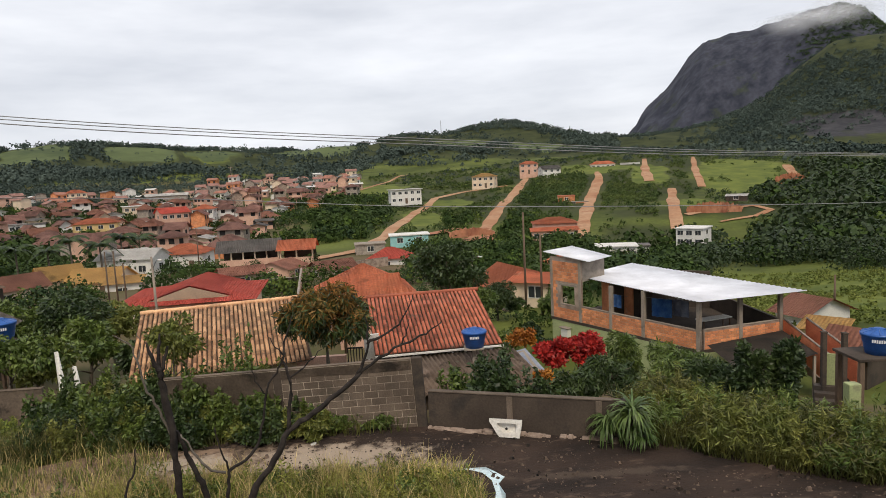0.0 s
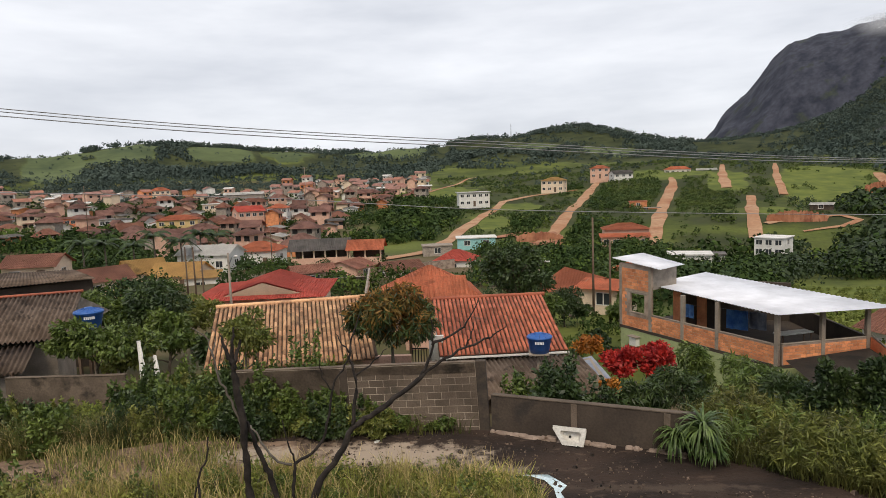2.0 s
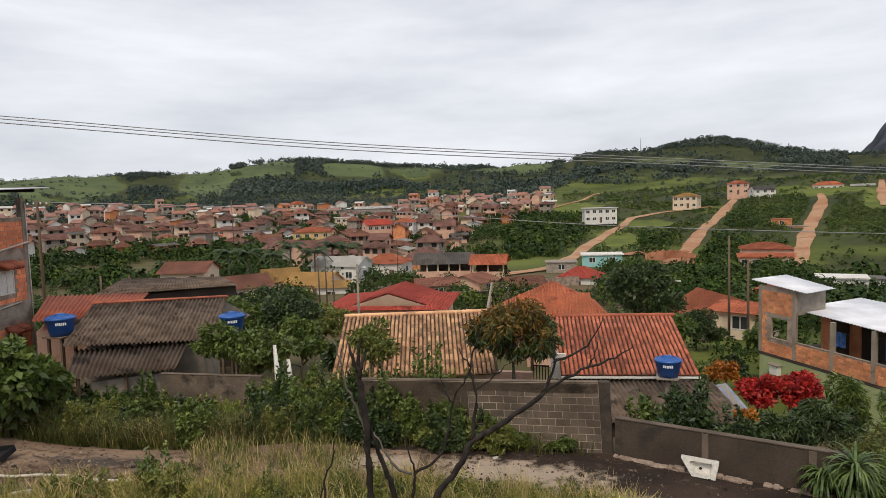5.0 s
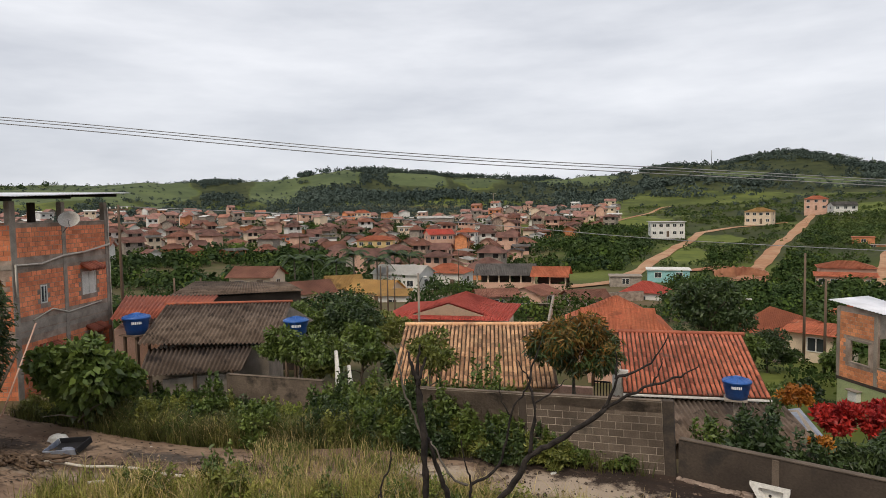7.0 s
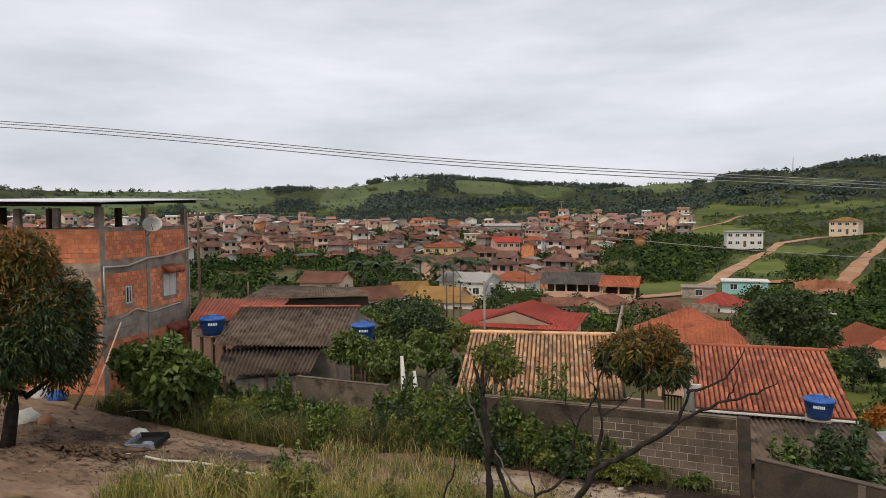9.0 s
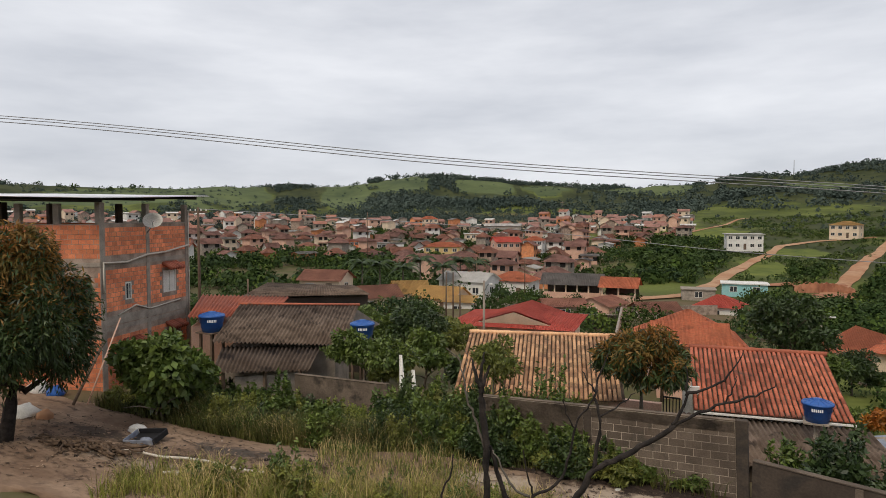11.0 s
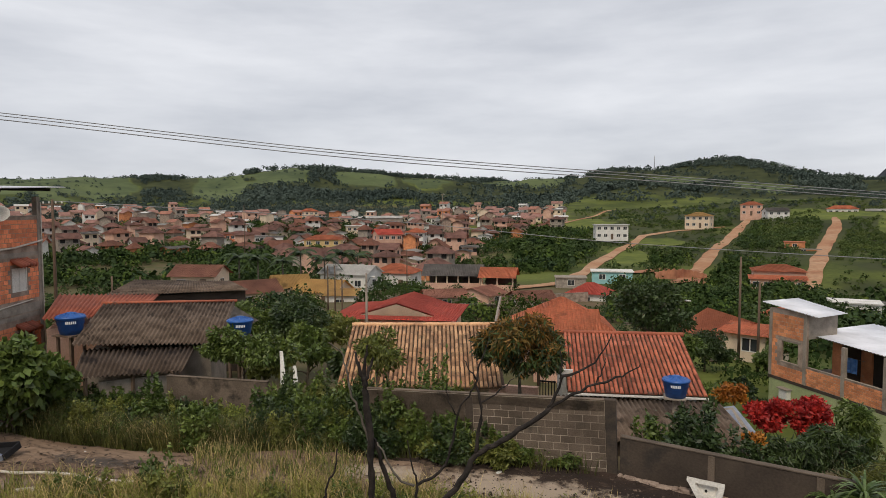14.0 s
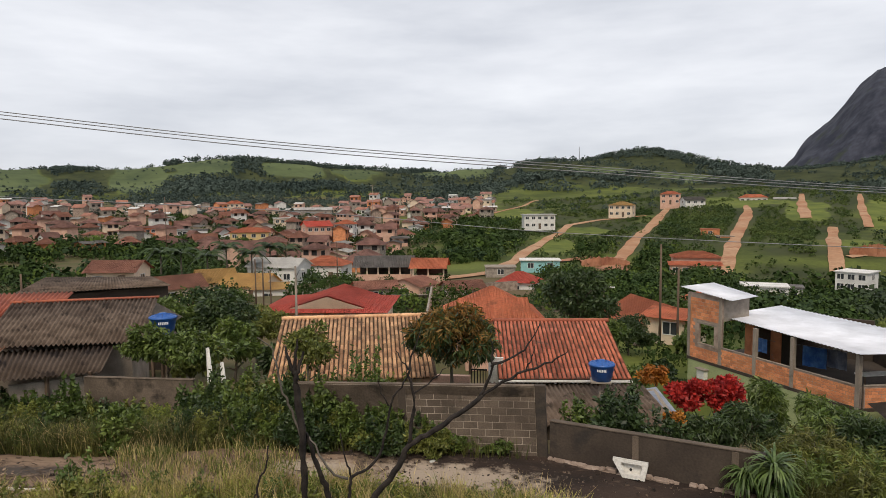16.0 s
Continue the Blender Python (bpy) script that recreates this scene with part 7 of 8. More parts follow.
for k, x in enumerate(np.arange(-22.5, -1.4, 0.82)):
    y0 = np.interp(x, [-23, -18, -12.8, -8, -4.9, -1.5], [16.0, 16.0, 16.2, 16.9, 17.1, 17.3])
    weedy = x < -12.5
    back = np.interp(x, [-23, -14, -12, -9, -7, -1], [2.4, 2.3, 2.2, 1.4, 0.55, 0.0])
    hgt = np.interp(x, [-23, -19, -12, -8, -6, -4, -2.5, -1], [0.85, 0.95, 1.15, 1.6, 1.5, 1.2, 0.8, 0.65])
    if -4.2 < x < -3.2:
        continue
    mats = ["leaf_light", "blade", "leaf"] if weedy else ["leaf", "leaf", "leaf_dark", "leaf_light"]
    shrub(x, y0 + 0.45, 0.62, hgt * rng_s.uniform(0.6, 0.85), 2600, 0.12, mats[k % len(mats)], "leafy roadside weeds at the street's edge", 200 + k, aspect=0.3 if weedy else 0.5)
    if back > 0.5:
        shrub(x + 0.3, y0 + 0.4 + back * 0.55, 0.8, hgt * rng_s.uniform(0.85, 1.1), 2800, 0.135, mats[(k + 1) % len(mats)], "dense green shrub in the roadside thicket", 240 + k, aspect=0.35 if weedy else 0.55)
        shrub(x - 0.2, y0 + 0.4 + back, 0.85, hgt * rng_s.uniform(1.0, 1.2), 2300, 0.15, ["leaf_dark", "leaf"][k % 2], "tall green shrub at the back of the thicket", 280 + k)
xs = rng_s.uniform(-23, -1, 14000)
ys = np.interp(xs, [-23, -18, -12.8, -8, -4.9, -1.5], [15.6, 15.6, 15.9, 16.7, 16.9, 17.1]) + rng_s.gamma(1.5, 0.8, 14000)
keep = (xs < -8) | (ys < 17.25)
grass("verge_grass", on_ground(np.column_stack([xs, ys])[keep]), 0.62, 0.011, "bank_blade", "tall green weeds and grass along the thicket", 0.4, rng_s)

for k in range(46):
    x = rng_s.uniform(-18.5, -3.6)
    y = float(np.interp(x, [-23, -18, -12.8, -8, -4.9, -1.5], [16.0, 16.0, 16.2, 16.7, 16.9, 17.1])) + (rng_s.uniform(0.3, 3.2) if x < -7.8 else rng_s.uniform(0.05, 0.4))
    shrub(x, y, rng_s.uniform(0.5, 0.9), rng_s.uniform(0.8, 1.35) if x < -5 else rng_s.uniform(0.7, 1.1), 2200, rng_s.uniform(0.10, 0.17), ["leaf", "leaf_light", "leaf", "leaf_dark"][k % 4], "unkempt green bush in the roadside thicket", 500 + k, aspect=rng_s.uniform(0.25, 0.6))
for k in range(9):
    shrub(rng_s.uniform(-12.5, -6.5), rng_s.uniform(18.6, 20.6), 0.95, rng_s.uniform(1.4, 2.1), 2400, 0.16, ["leaf_dark", "leaf", "leaf_light"][k % 3], "tall bush before the tiled house", 560 + k)
for k in range(4):
    shrub(-10.6 + 1.5 * k, 20.4 + 0.3 * k, 0.8, 2.3 - 0.1 * k, 1800, 0.15, "leaf_light" if k % 2 else "leaf", "leafy bush under the eaves of a tiled house", 580 + k)
# feathery tall weeds below the sheds
xs = rng_s.uniform(-19.5, -9.6, 12000)
ys = np.interp(xs, [-19.5, -12.8, -9.6], [15.7, 15.9, 16.3]) + rng_s.gamma(2.0, 0.5, 12000)
ok = lumps(xs * 2, ys * 2, 1.5) + rng_s.normal(0, 0.4, 12000) > -0.25
P = np.column_stack([xs, ys])[ok]
cut_ = rng_s.uniform(0, 1, len(P)) < 0.22
grass("tall_weeds", on_ground(P[~cut_]), 1.15, 0.008, "bank_blade", "feathery tall olive weeds below the sheds", 0.45, rng_s)
grass("dry_weeds", on_ground(P[cut_]), 1.05, 0.006, "straw", "dry brown seed stalks among the weeds", 0.4, rng_s)
# rank grass running over the street's edge
xs = rng_s.uniform(-12.6, -6.4, 3400)
ys = np.interp(xs, [-12.6, -10, -6.4], [15.3, 15.2, 15.6]) + rng_s.normal(0, 0.75, 3400)
ok = (lumps(xs * 2, ys * 2, 1.6) + rng_s.normal(0, 0.3, 3400) > np.interp(xs, [-12.6, -11, -8, -6.4], [0.3, -0.3, -0.2, 0.5])) & (ys > 13.7)
P = np.column_stack([xs, ys])[ok]
cut_ = rng_s.uniform(0, 1, len(P)) < 0.4
grass("dry_grass", on_ground(P[cut_]), 0.62, 0.009, "straw", "straw-coloured grass stalks before the thicket", 0.35, rng_s)
grass("rank_grass", on_ground(P[~cut_]), 0.45, 0.014, "blade_green", "yellow-green rank grass before the thicket", 0.5, rng_s)
for k in range(30):
    x = rng_s.uniform(-3.6, 0.3)
    shrub(x, float(np.interp(x, [-3.6, -1, 0.4], [14.2, 14.2, 13.7])) - rng_s.uniform(0.1, 1.3), 0.3, rng_s.uniform(0.3, 0.5), 420, 0.12, "blade", "low yellow-green weed with narrow leaves", 640 + k, name="weed", category="weed", aspect=0.2)
# ---------- grass in front ----------
n = 30000
xs = rng_s.uniform(-15, 0.6, n)
yf = np.interp(xs, [-15, -11, -6, -1, 0.6], [12.2, 13.3, 14.6, 14.5, 13.9])
ys = yf - rng_s.gamma(1.6, 0.85, n)
clump = lumps(xs * 2.2, ys * 2.2, 1.4)
ok = (clump + rng_s.normal(0, 0.2, n) > -0.05) & (ys > 10)
P = np.column_stack([xs, ys])[ok]
half = rng_s.uniform(0, 1, len(P)) < np.interp(P[:, 0], [-13, -9, -5, -1], [0.3, 0.3, 0.45, 0.25])
grass("dry_grass", on_ground(P[half]), 0.85, 0.008, "straw", "tall straw-coloured dry grass", 0.28, rng_s)
grass("green_grass", on_ground(P[~half]), 0.6, 0.013, "blade", "rank green grass beside the street", 0.38, rng_s)
for k in range(80):
    x = rng_s.uniform(-13.5, 0.3)
    y = float(np.interp(x, [-15, -11, -6, -1, 0.6], [12.2, 13.3, 14.4, 14.3, 13.8])) - rng_s.uniform(0.2, 1.6)
    shrub(x, y, 0.38, rng_s.uniform(0.35, 0.8), 420, 0.09, ["leaf_light", "leaf", "blade"][k % 3], "leafy green weed in dry grass", 1600 + k, name="weed", category="weed", aspect=0.4)
for k, (x, y, h) in enumerate(((-11.3, 12.9, 1.0), (-10.6, 12.2, 0.9), (-12.2, 12.0, 0.8), (-2.0, 13.6, 0.55), (-1.0, 13.9, 0.5), (-3.2, 13.9, 0.55), (-0.2, 13.5, 0.45), (-1.6, 13.1, 0.5))):
    shrub(x, y, 0.5, h, 420, 0.15 if k < 3 else 0.10, "leaf_light" if k else "leaf", "broad-leaved weed among the grass", 330 + k, name="weed", category="weed")

# ---------- tall grass right of the street ----------
n = 8000
xs = rng_s.uniform(4.9, 13, n)
yl = np.interp(xs, [4.6, 5.3, 6.4, 8.2, 10, 13], [15.9, 15.3, 14.5, 13.3, 12.3, 11.2])
ys = yl + rng_s.uniform(0, 1, n) ** 1.2 * 3.6
grass("tall_grass", on_ground(np.column_stack([xs, ys])), 0.72, 0.013, "bank_blade", "dense tall yellow-green reedy grass on a bank", 0.6, rng_s)
for k in range(52):
    x = rng_s.uniform(5.2, 12)
    y = float(np.interp(x, [4.6, 5.3, 6.4, 8.2, 10, 13], [15.9, 15.3, 14.5, 13.3, 12.3, 11.2])) + rng_s.uniform(0.5, 3.0)
    shrub(x, y, 0.75, rng_s.uniform(0.75, 1.2), 900, 0.20, ["bank_blade", "leaf_light", "leaf", "leaf_light"][k % 4], "yellow-green leafy scrub on the bank", 360 + k, aspect=0.17, droop=0.5)


def strap_plant(x, y, n, length, height_, seed):
    """A rosette of long arching strap leaves."""
    rng = np.random.default_rng(seed)
    t = thing("strap_leaf_plant", pose(x, y, ground_z(x, y)), "clump of long arching strap leaves by the low wall", "plant", "strap-leaved plants")
    q = []
    for _ in range(n):
        a, e = rng.uniform(0, 2 * math.pi), rng.uniform(0.35, 1.5)
        L = length * rng.uniform(0.7, 1.1)
        d, s = np.array([math.cos(a), math.sin(a), 0]), np.array([-math.sin(a), math.cos(a), 0]) * 0.026
        p = np.array([0, 0, height_ * rng.uniform(0.55, 1.0)])
        pts, turn = [p], rng.uniform(2.0, 2.9)
        for f in np.linspace(0, 1, 8)[:-1]:
            g = max(e - turn * (f + 0.07), -1.5)
            p = p + (d * math.cos(g) + np.array([0, 0, math.sin(g)])) * L / 7
            pts.append(p)
        ws = [0.6, 0.95, 1, 1, 0.9, 0.7, 0.4, 0.05]
        q += [[pts[i] - s * ws[i], pts[i] + s * ws[i], pts[i + 1] + s * ws[i + 1], pts[i + 1] - s * ws[i + 1]] for i in range(7)]
    q = np.array(q)
    q[:, :, 2] = np.maximum(q[:, :, 2], 0.02)
    link("leaves", quads("leaves", q), "strap", t)
    part("stem", tube([(0, 0, 0), (0, 0, height_)], [0.07, 0.05], 7), "bark", t)


strap_plant(4.5, 15.6, 190, 0.95, 0.95, 1)
strap_plant(3.95, 15.8, 130, 0.8, 0.62, 2)
strap_plant(4.7, 15.35, 70, 0.6, 0.4, 3)

# trees and scrub on the mountain's green shoulder
mk = rng_w.integers(0, len(dv), 60000)
ma, mt = np.degrees(np.arctan2(dv[mk, 0], dv[mk, 1])), (dv[mk, 2] - EYE) / np.hypot(dv[mk, 0], dv[mk, 1])
ok = (ma < 38) & (mt > 0.06) & (np.hypot(dv[mk, 0], dv[mk, 1]) < 1345) & (ma - np.interp(mt, [0.06, 0.1, 0.153, 0.18], [26.2, 27.6, 29.0, 30.9]) + rng_w.normal(0, 0.35, len(mk)) > 0)
mk = mk[ok][:1900]
woods("mountain_trees", dv[mk] + np.array([0, 0, -0.6]), rng_w.uniform(1.6, 4.6, len(mk)), 44, "woods", "trees and scrub on the green shoulder of the mountain", 0.3, rng_w)

# ---------- the dead tree ----------
dead = thing("dead_tree", pose(-5.25, 12.1, 0), "bare charred dead tree with forked limbs", "dead tree")


def limb(pts, r0, r1, mat="charred", name="limb"):
    P = [Vector((x + 5.25, y - 12.1, z)) for x, y, z in pts]
    fine = []
    for i in range(len(P) - 1):
        for k in range(4):
            f = k / 4
            p0, p1, p2, p3 = P[max(i - 1, 0)], P[i], P[i + 1], P[min(i + 2, len(P) - 1)]
            fine.append(0.5 * (2 * p1 + (p2 - p0) * f + (2 * p0 - 5 * p1 + 4 * p2 - p3) * f * f + (3 * p1 - p0 - 3 * p2 + p3) * f ** 3) + Vector((random.uniform(-1, 1), 0, random.uniform(-1, 1))) * 0.026)
    fine.append(P[-1])
    n_ = len(fine)
    part(name, tube(fine, [0.74 * (r0 + (r1 - r0) * i / (n_ - 1)) * random.uniform(0.9, 1.12) for i in range(n_)], 8), mat, dead)


random.seed(4)
limb([(-5.15, 12.1, -0.2), (-5.2, 12.1, 0.5), (-5.27, 12.1, 1.38), (-5.29, 12.09, 2.4), (-5.37, 12.06, 3.19), (-5.40, 12.05, 3.6)], 0.12, 0.085, name="trunk")
limb([(-5.40, 12.05, 3.55), (-5.48, 12.0, 3.85), (-5.56, 11.98, 4.12)], 0.07, 0.02)
limb([(-5.40, 12.05, 3.5), (-5.36, 12.06, 3.9), (-5.32, 12.07, 4.25)], 0.065, 0.025)
limb([(-5.36, 12.05, 3.55), (-5.25, 12.1, 3.85), (-5.23, 12.1, 4.0)], 0.05, 0.03)
limb([(-4.75, 12.4, -0.2), (-4.85, 12.39, 0.87), (-5.0, 12.32, 1.37), (-5.15, 12.25, 1.9), (-5.25, 12.2, 2.3)], 0.09, 0.05)
limb([(-4.3, 12.3, -0.2), (-3.96, 12.38, 0.82), (-3.49, 12.52, 1.49), (-3.19, 12.6, 2.02), (-2.7, 12.7, 2.33), (-2.23, 12.81, 2.66), (-1.75, 12.88, 3.07)], 0.10, 0.06, name="trunk")
limb([(-1.78, 12.87, 3.03), (-1.55, 12.91, 3.65), (-1.58, 12.9, 4.22)], 0.05, 0.012)
limb([(-1.55, 12.91, 3.66), (-1.2, 12.94, 3.8), (-0.85, 12.97, 4.1), (-0.6, 12.99, 4.58)], 0.042, 0.01)
limb([(-1.8, 12.87, 3.02), (-1.17, 12.95, 3.42), (-0.59, 12.99, 3.68), (-0.3, 13.0, 3.8), (-0.06, 13.0, 4.02)], 0.048, 0.01)
limb([(-0.9, 12.97, 3.55), (-0.75, 12.98, 3.85), (-0.7, 12.98, 4.1)], 0.025, 0.008)
limb([(-3.19, 12.6, 2.02), (-3.11, 12.62, 3.0), (-3.2, 12.61, 3.63), (-2.97, 12.66, 4.34)], 0.055, 0.012)
limb([(-3.14, 12.62, 3.1), (-2.8, 12.68, 3.3), (-2.45, 12.75, 3.62)], 0.03, 0.01)
limb([(-3.2, 12.61, 3.6), (-3.35, 12.58, 3.8), (-3.45, 12.56, 4.0)], 0.025, 0.008)
limb([(-4.5, 12.35, -0.1), (-4.42, 12.35, 0.9), (-4.35, 12.36, 1.38), (-3.95, 12.5, 1.6), (-3.73, 12.56, 2.13), (-3.57, 12.6, 2.91), (-3.3, 12.6, 3.3), (-3.15, 12.6, 3.62)], 0.055, 0.018)
limb([(-4.35, 12.36, 1.4), (-4.46, 12.34, 1.75), (-4.55, 12.3, 2.3)], 0.03, 0.012)
limb([(-3.6, 12.6, 2.8), (-3.75, 12.56, 3.1), (-3.8, 12.55, 3.5)], 0.025, 0.008)
limb([(-4.42, 12.35, 1.35), (-4.75, 12.2, 1.55), (-5.0, 12.14, 2.0), (-5.15, 12.15, 2.25)], 0.04, 0.02, "greybark")
limb([(-5.3, 12.15, 2.2), (-5.5, 12.1, 2.75), (-5.68, 12.04, 3.3), (-5.76, 11.99, 3.78), (-5.85, 11.98, 4.1), (-6.1, 11.9, 4.3)], 0.04, 0.012, "greybark")
limb([(-5.76, 11.99, 3.75), (-5.68, 12.03, 4.0), (-5.72, 12.0, 4.3)], 0.02, 0.008, "greybark")
limb([(-5.95, 11.4, 0.4), (-5.95, 11.46, 1.4), (-5.8, 11.52, 1.8), (-5.75, 11.54, 2.25)], 0.035, 0.02)
limb([(-6.2, 11.4, 0.4), (-6.0, 11.46, 1.3)], 0.03, 0.015)

# ---------- litter on the street ----------
tray = thing("broken_crate", pose(-17.75, 13.85, ground_z(-17.75, 13.85) + 0.14, 14, -7, 8), "broken black plastic crate with grey sides on the street", "crate")
part("bottom", box(-0.55, 0.6, -0.33, 0.33, 0, 0.03), "black_plastic", tray)
for a, mname in (((-0.55, 0.6, -0.36, -0.332), "cloth_grey"), ((-0.55, 0.6, 0.332, 0.36), "black_plastic"), ((-0.58, -0.552, -0.33, 0.33), "cloth_grey"), ((0.602, 0.63, -0.33, 0.33), "black_plastic")):
    part("side", box(*a, 0.0, 0.19, 0.008), mname, tray)


def rag(name, x, y, s, seed, mat, label, z=0.05, category="litter"):
    rng = np.random.default_rng(seed)
    bm = bmesh.new()
    bmesh.ops.create_icosphere(bm, subdivisions=3, radius=1)
    for v in bm.verts:
        f = 1 + 0.22 * noise.noise(v.co * 2.1 + Vector((seed, 0, 0))) + 0.12 * noise.noise(v.co * 5.3 + Vector((0, seed, 0)))
        v.co = 0.68 * Vector((v.co.x * s[0] * f, v.co.y * s[1] * f, max(-0.2, v.co.z) * s[2] * f))
    for f in bm.faces:
        f.smooth = True
    ob = tagged(part(name, bm, mat), label, category)
    ob.matrix_world = pose(x, y, ground_z(x, y) + z + 0.12 * s[2], 0, 0, rng.uniform(0, 180))
    return ob


rag("sack", -18.75, 14.3, (0.5, 0.3, 0.3), 3, "bag", "crumpled white sack in a crate", 0.12)
rag("sack", -17.6, 13.75, (0.4, 0.22, 0.16), 4, "cloth_grey", "grey torn sacking on the street", 0.12)
rag("plastic_bag", -26.3, 15.7, (0.6, 0.5, 0.7), 5, "bag", "white plastic bags heaped at the wall")
rag("plastic_bag", -26.6, 15.6, (0.4, 0.4, 0.45), 6, "bag", "white rubbish bag under a mango tree")
rag("plastic_bag", -25.5, 15.8, (0.55, 0.45, 0.5), 7, "blue", "blue plastic bag at the foot of the wall")
rag("cement_sack", -23.3, 13.3, (0.75, 0.5, 0.62), 8, "bag", "bulging pale sack on the verge")
rag("earth_heap", -22.6, 13.6, (0.5, 0.4, 0.42), 9, "earth_red", "small heap of red earth")
for k, (x, y) in enumerate(((-15.9, 15.2), (-21.0, 11.4), (-12.0, 15.4), (-4.4, 16.2), (-3.6, 16.6))):
    rag("paper_scrap", x, y, (0.14, 0.09, 0.05), 20 + k, "bag", "scrap of pale litter on the dirt")


def stick(x0, y0, x1, y1, r, mat, label, name="pipe", lift=0.17):
    t = tagged(part(name, tube([(x0 + (x1 - x0) * f, y0 + (y1 - y0) * f + 0.05 * math.sin(7 * f), ground_z(x0 + (x1 - x0) * f, y0 + (y1 - y0) * f) + lift) for f in np.linspace(0, 1, 12)], r, 6), mat), label, name)
    return t


for x0, y0, x1, y1, words in ((-19.4, 12.44, -18.3, 12.5, "broken pale pipe end beside rotting branches"), (-17.3, 12.66, -14.8, 12.9, "long pale plastic pipe lying on the street"), (-14.8, 12.9, -12.1, 13.05, "long pale plastic pipe running into the weeds"), (-14.55, 11.83, -13.6, 12.35, "short pale pipe lying in the weeds"), (-14.2, 11.86, -13.35, 11.9, "broken piece of pale pipe"), (-13.4, 11.95, -12.7, 12.4, "pale pipe half hidden in grass"), (-12.65, 11.85, -11.9, 12.4, "pale pipe end in the grass"), (-11.2, 13.2, -10.3, 13.3, "thin pale pipe among dry grass")):
    stick(x0, y0, x1, y1, 0.038, "pvc", words)
rl = np.random.default_rng(12)
for k in range(80):
    u = rl.uniform(0, 1)
    x, y = -20.6 + 3.2 * u + rl.normal(0, 0.15), 12.15 + 0.35 * u + rl.normal(0, 0.12)
    a = rl.normal(0, 0.25)
    L = rl.uniform(0.3, 1.3)
    stick(x, y, x + L * math.cos(a), y + L * math.sin(a), rl.uniform(0.018, 0.05), "bark_rot", "rotting bark and branch debris", "branch", 0.14 + rl.uniform(0, 0.16))
# twigs, dead leaves and chaff trodden into the brown street
ch = []
for _ in range(5200):
    x = rl.uniform(-27, -6.5)
    y = float(np.interp(x, [-27, -15, -6.5], [12.0, 12.8, 14.0])) + rl.normal(0, 1.15)
    a_, L_ = rl.normal(0, 0.5), rl.gamma(1.6, 0.03)
    c = np.array([x, y, ground_z(x, y) + 0.13])
    u1, u2 = np.array([math.cos(a_), math.sin(a_), rl.normal(0, 0.12)]) * L_, np.array([-math.sin(a_), math.cos(a_), 0]) * rl.uniform(0.008, 0.03)
    ch.append([c - u1 - u2, c + u1 - u2, c + u1 + u2, c - u1 + u2])
M["chaff"] = surface("dead_leaf_litter", (0.045, 0.030, 0.020), (0.21, 0.145, 0.098), 2.0, 0.95, 0.2, 30, island=0.7)
tagged(link("leaf_litter", quads("leaf_litter", np.array(ch)), "chaff"), "dead leaves, twigs and chips trodden into the street", "litter", kind="stuff")
# spilt paint
sp = bmesh.new()
pts = [(0.02, 14.66), (0.4, 14.67), (0.78, 14.70), (1.0, 14.50), (1.16, 14.2), (1.04, 13.88), (1.10, 13.4), (1.06, 12.9), (0.84, 12.9), (0.90, 13.5), (0.86, 14.05), (0.72, 14.42), (0.4, 14.60), (0.05, 14.60)]
sp.faces.new([sp.verts.new((x + 0.03 * math.sin(9 * y), y, ground_z(x, y) + 0.075)) for x, y in pts[::-1]])
bmesh.ops.solidify(sp, geom=sp.faces[:], thickness=0.01)
tagged(part("paint_spill", sp, "paint_spill"), "spilt pale blue paint dried on the dirt street", "paint spill")
# stones
M["gravel"] = surface("mixed_stones", (0.020, 0.015, 0.012), (0.14, 0.10, 0.075), 1.5, 0.9, 0.3, 30, island=0.85)
sv = []
for _ in range(9000):
    x = rl.uniform(-24, 9)
    y = rl.uniform(11.5, 17.2) if x < 4 else rl.uniform(10, 14)
    s_ = 0.006 + rl.gamma(1.3, 0.014)
    o = rl.normal(0, 1, (6, 3))
    c = np.array([x, y, ground_z(x, y) + 0.05])
    a_ = rl.uniform(0, 6.3)
    u1, u2 = np.array([math.cos(a_), math.sin(a_), 0]) * s_, np.array([-math.sin(a_), math.cos(a_), 0]) * s_ * rl.uniform(0.6, 1)
    t_ = np.array([0, 0, s_ * 0.8])
    for p0, p1 in ((u1, u2), (u2, -u1), (-u1, -u2), (-u2, u1)):
        sv.append([c + p0, c + p1, c + p1 * 0.5 + t_, c + p0 * 0.5 + t_])
    sv.append([c + u1 * 0.5 + t_, c + u2 * 0.5 + t_, c - u1 * 0.5 + t_, c - u2 * 0.5 + t_])
tagged(link("gravel", quads("gravel", np.array(sv)), "gravel"), "loose dark stones scattered over the street", "gravel", kind="stuff")
for k, (x, y, h_) in enumerate(((-12.02, 19.96, (2.05 - ground_z(-12.02, 19.96)) / 1.4), (-11.65, 20.2, (1.5 - ground_z(-11.65, 20.2)) / 1.4))):
    wp = thing("whitewashed_stump", pose(x, y, ground_z(x, y)), "whitewashed forked stump among the shrubs", "stump")
    part("stump", tube([(0, 0, 0), (0.05, 0, h_ * 0.8), (-0.05, 0, h_ * 1.4)], [0.13, 0.12, 0.06], 7), "wall_white", wp)

sheets = thing("roofing_sheets", pose(3.0, 21.3, ground_z(3.0, 21.3)), "pale spare roofing sheets propped beside the lean-to", "roofing sheets")
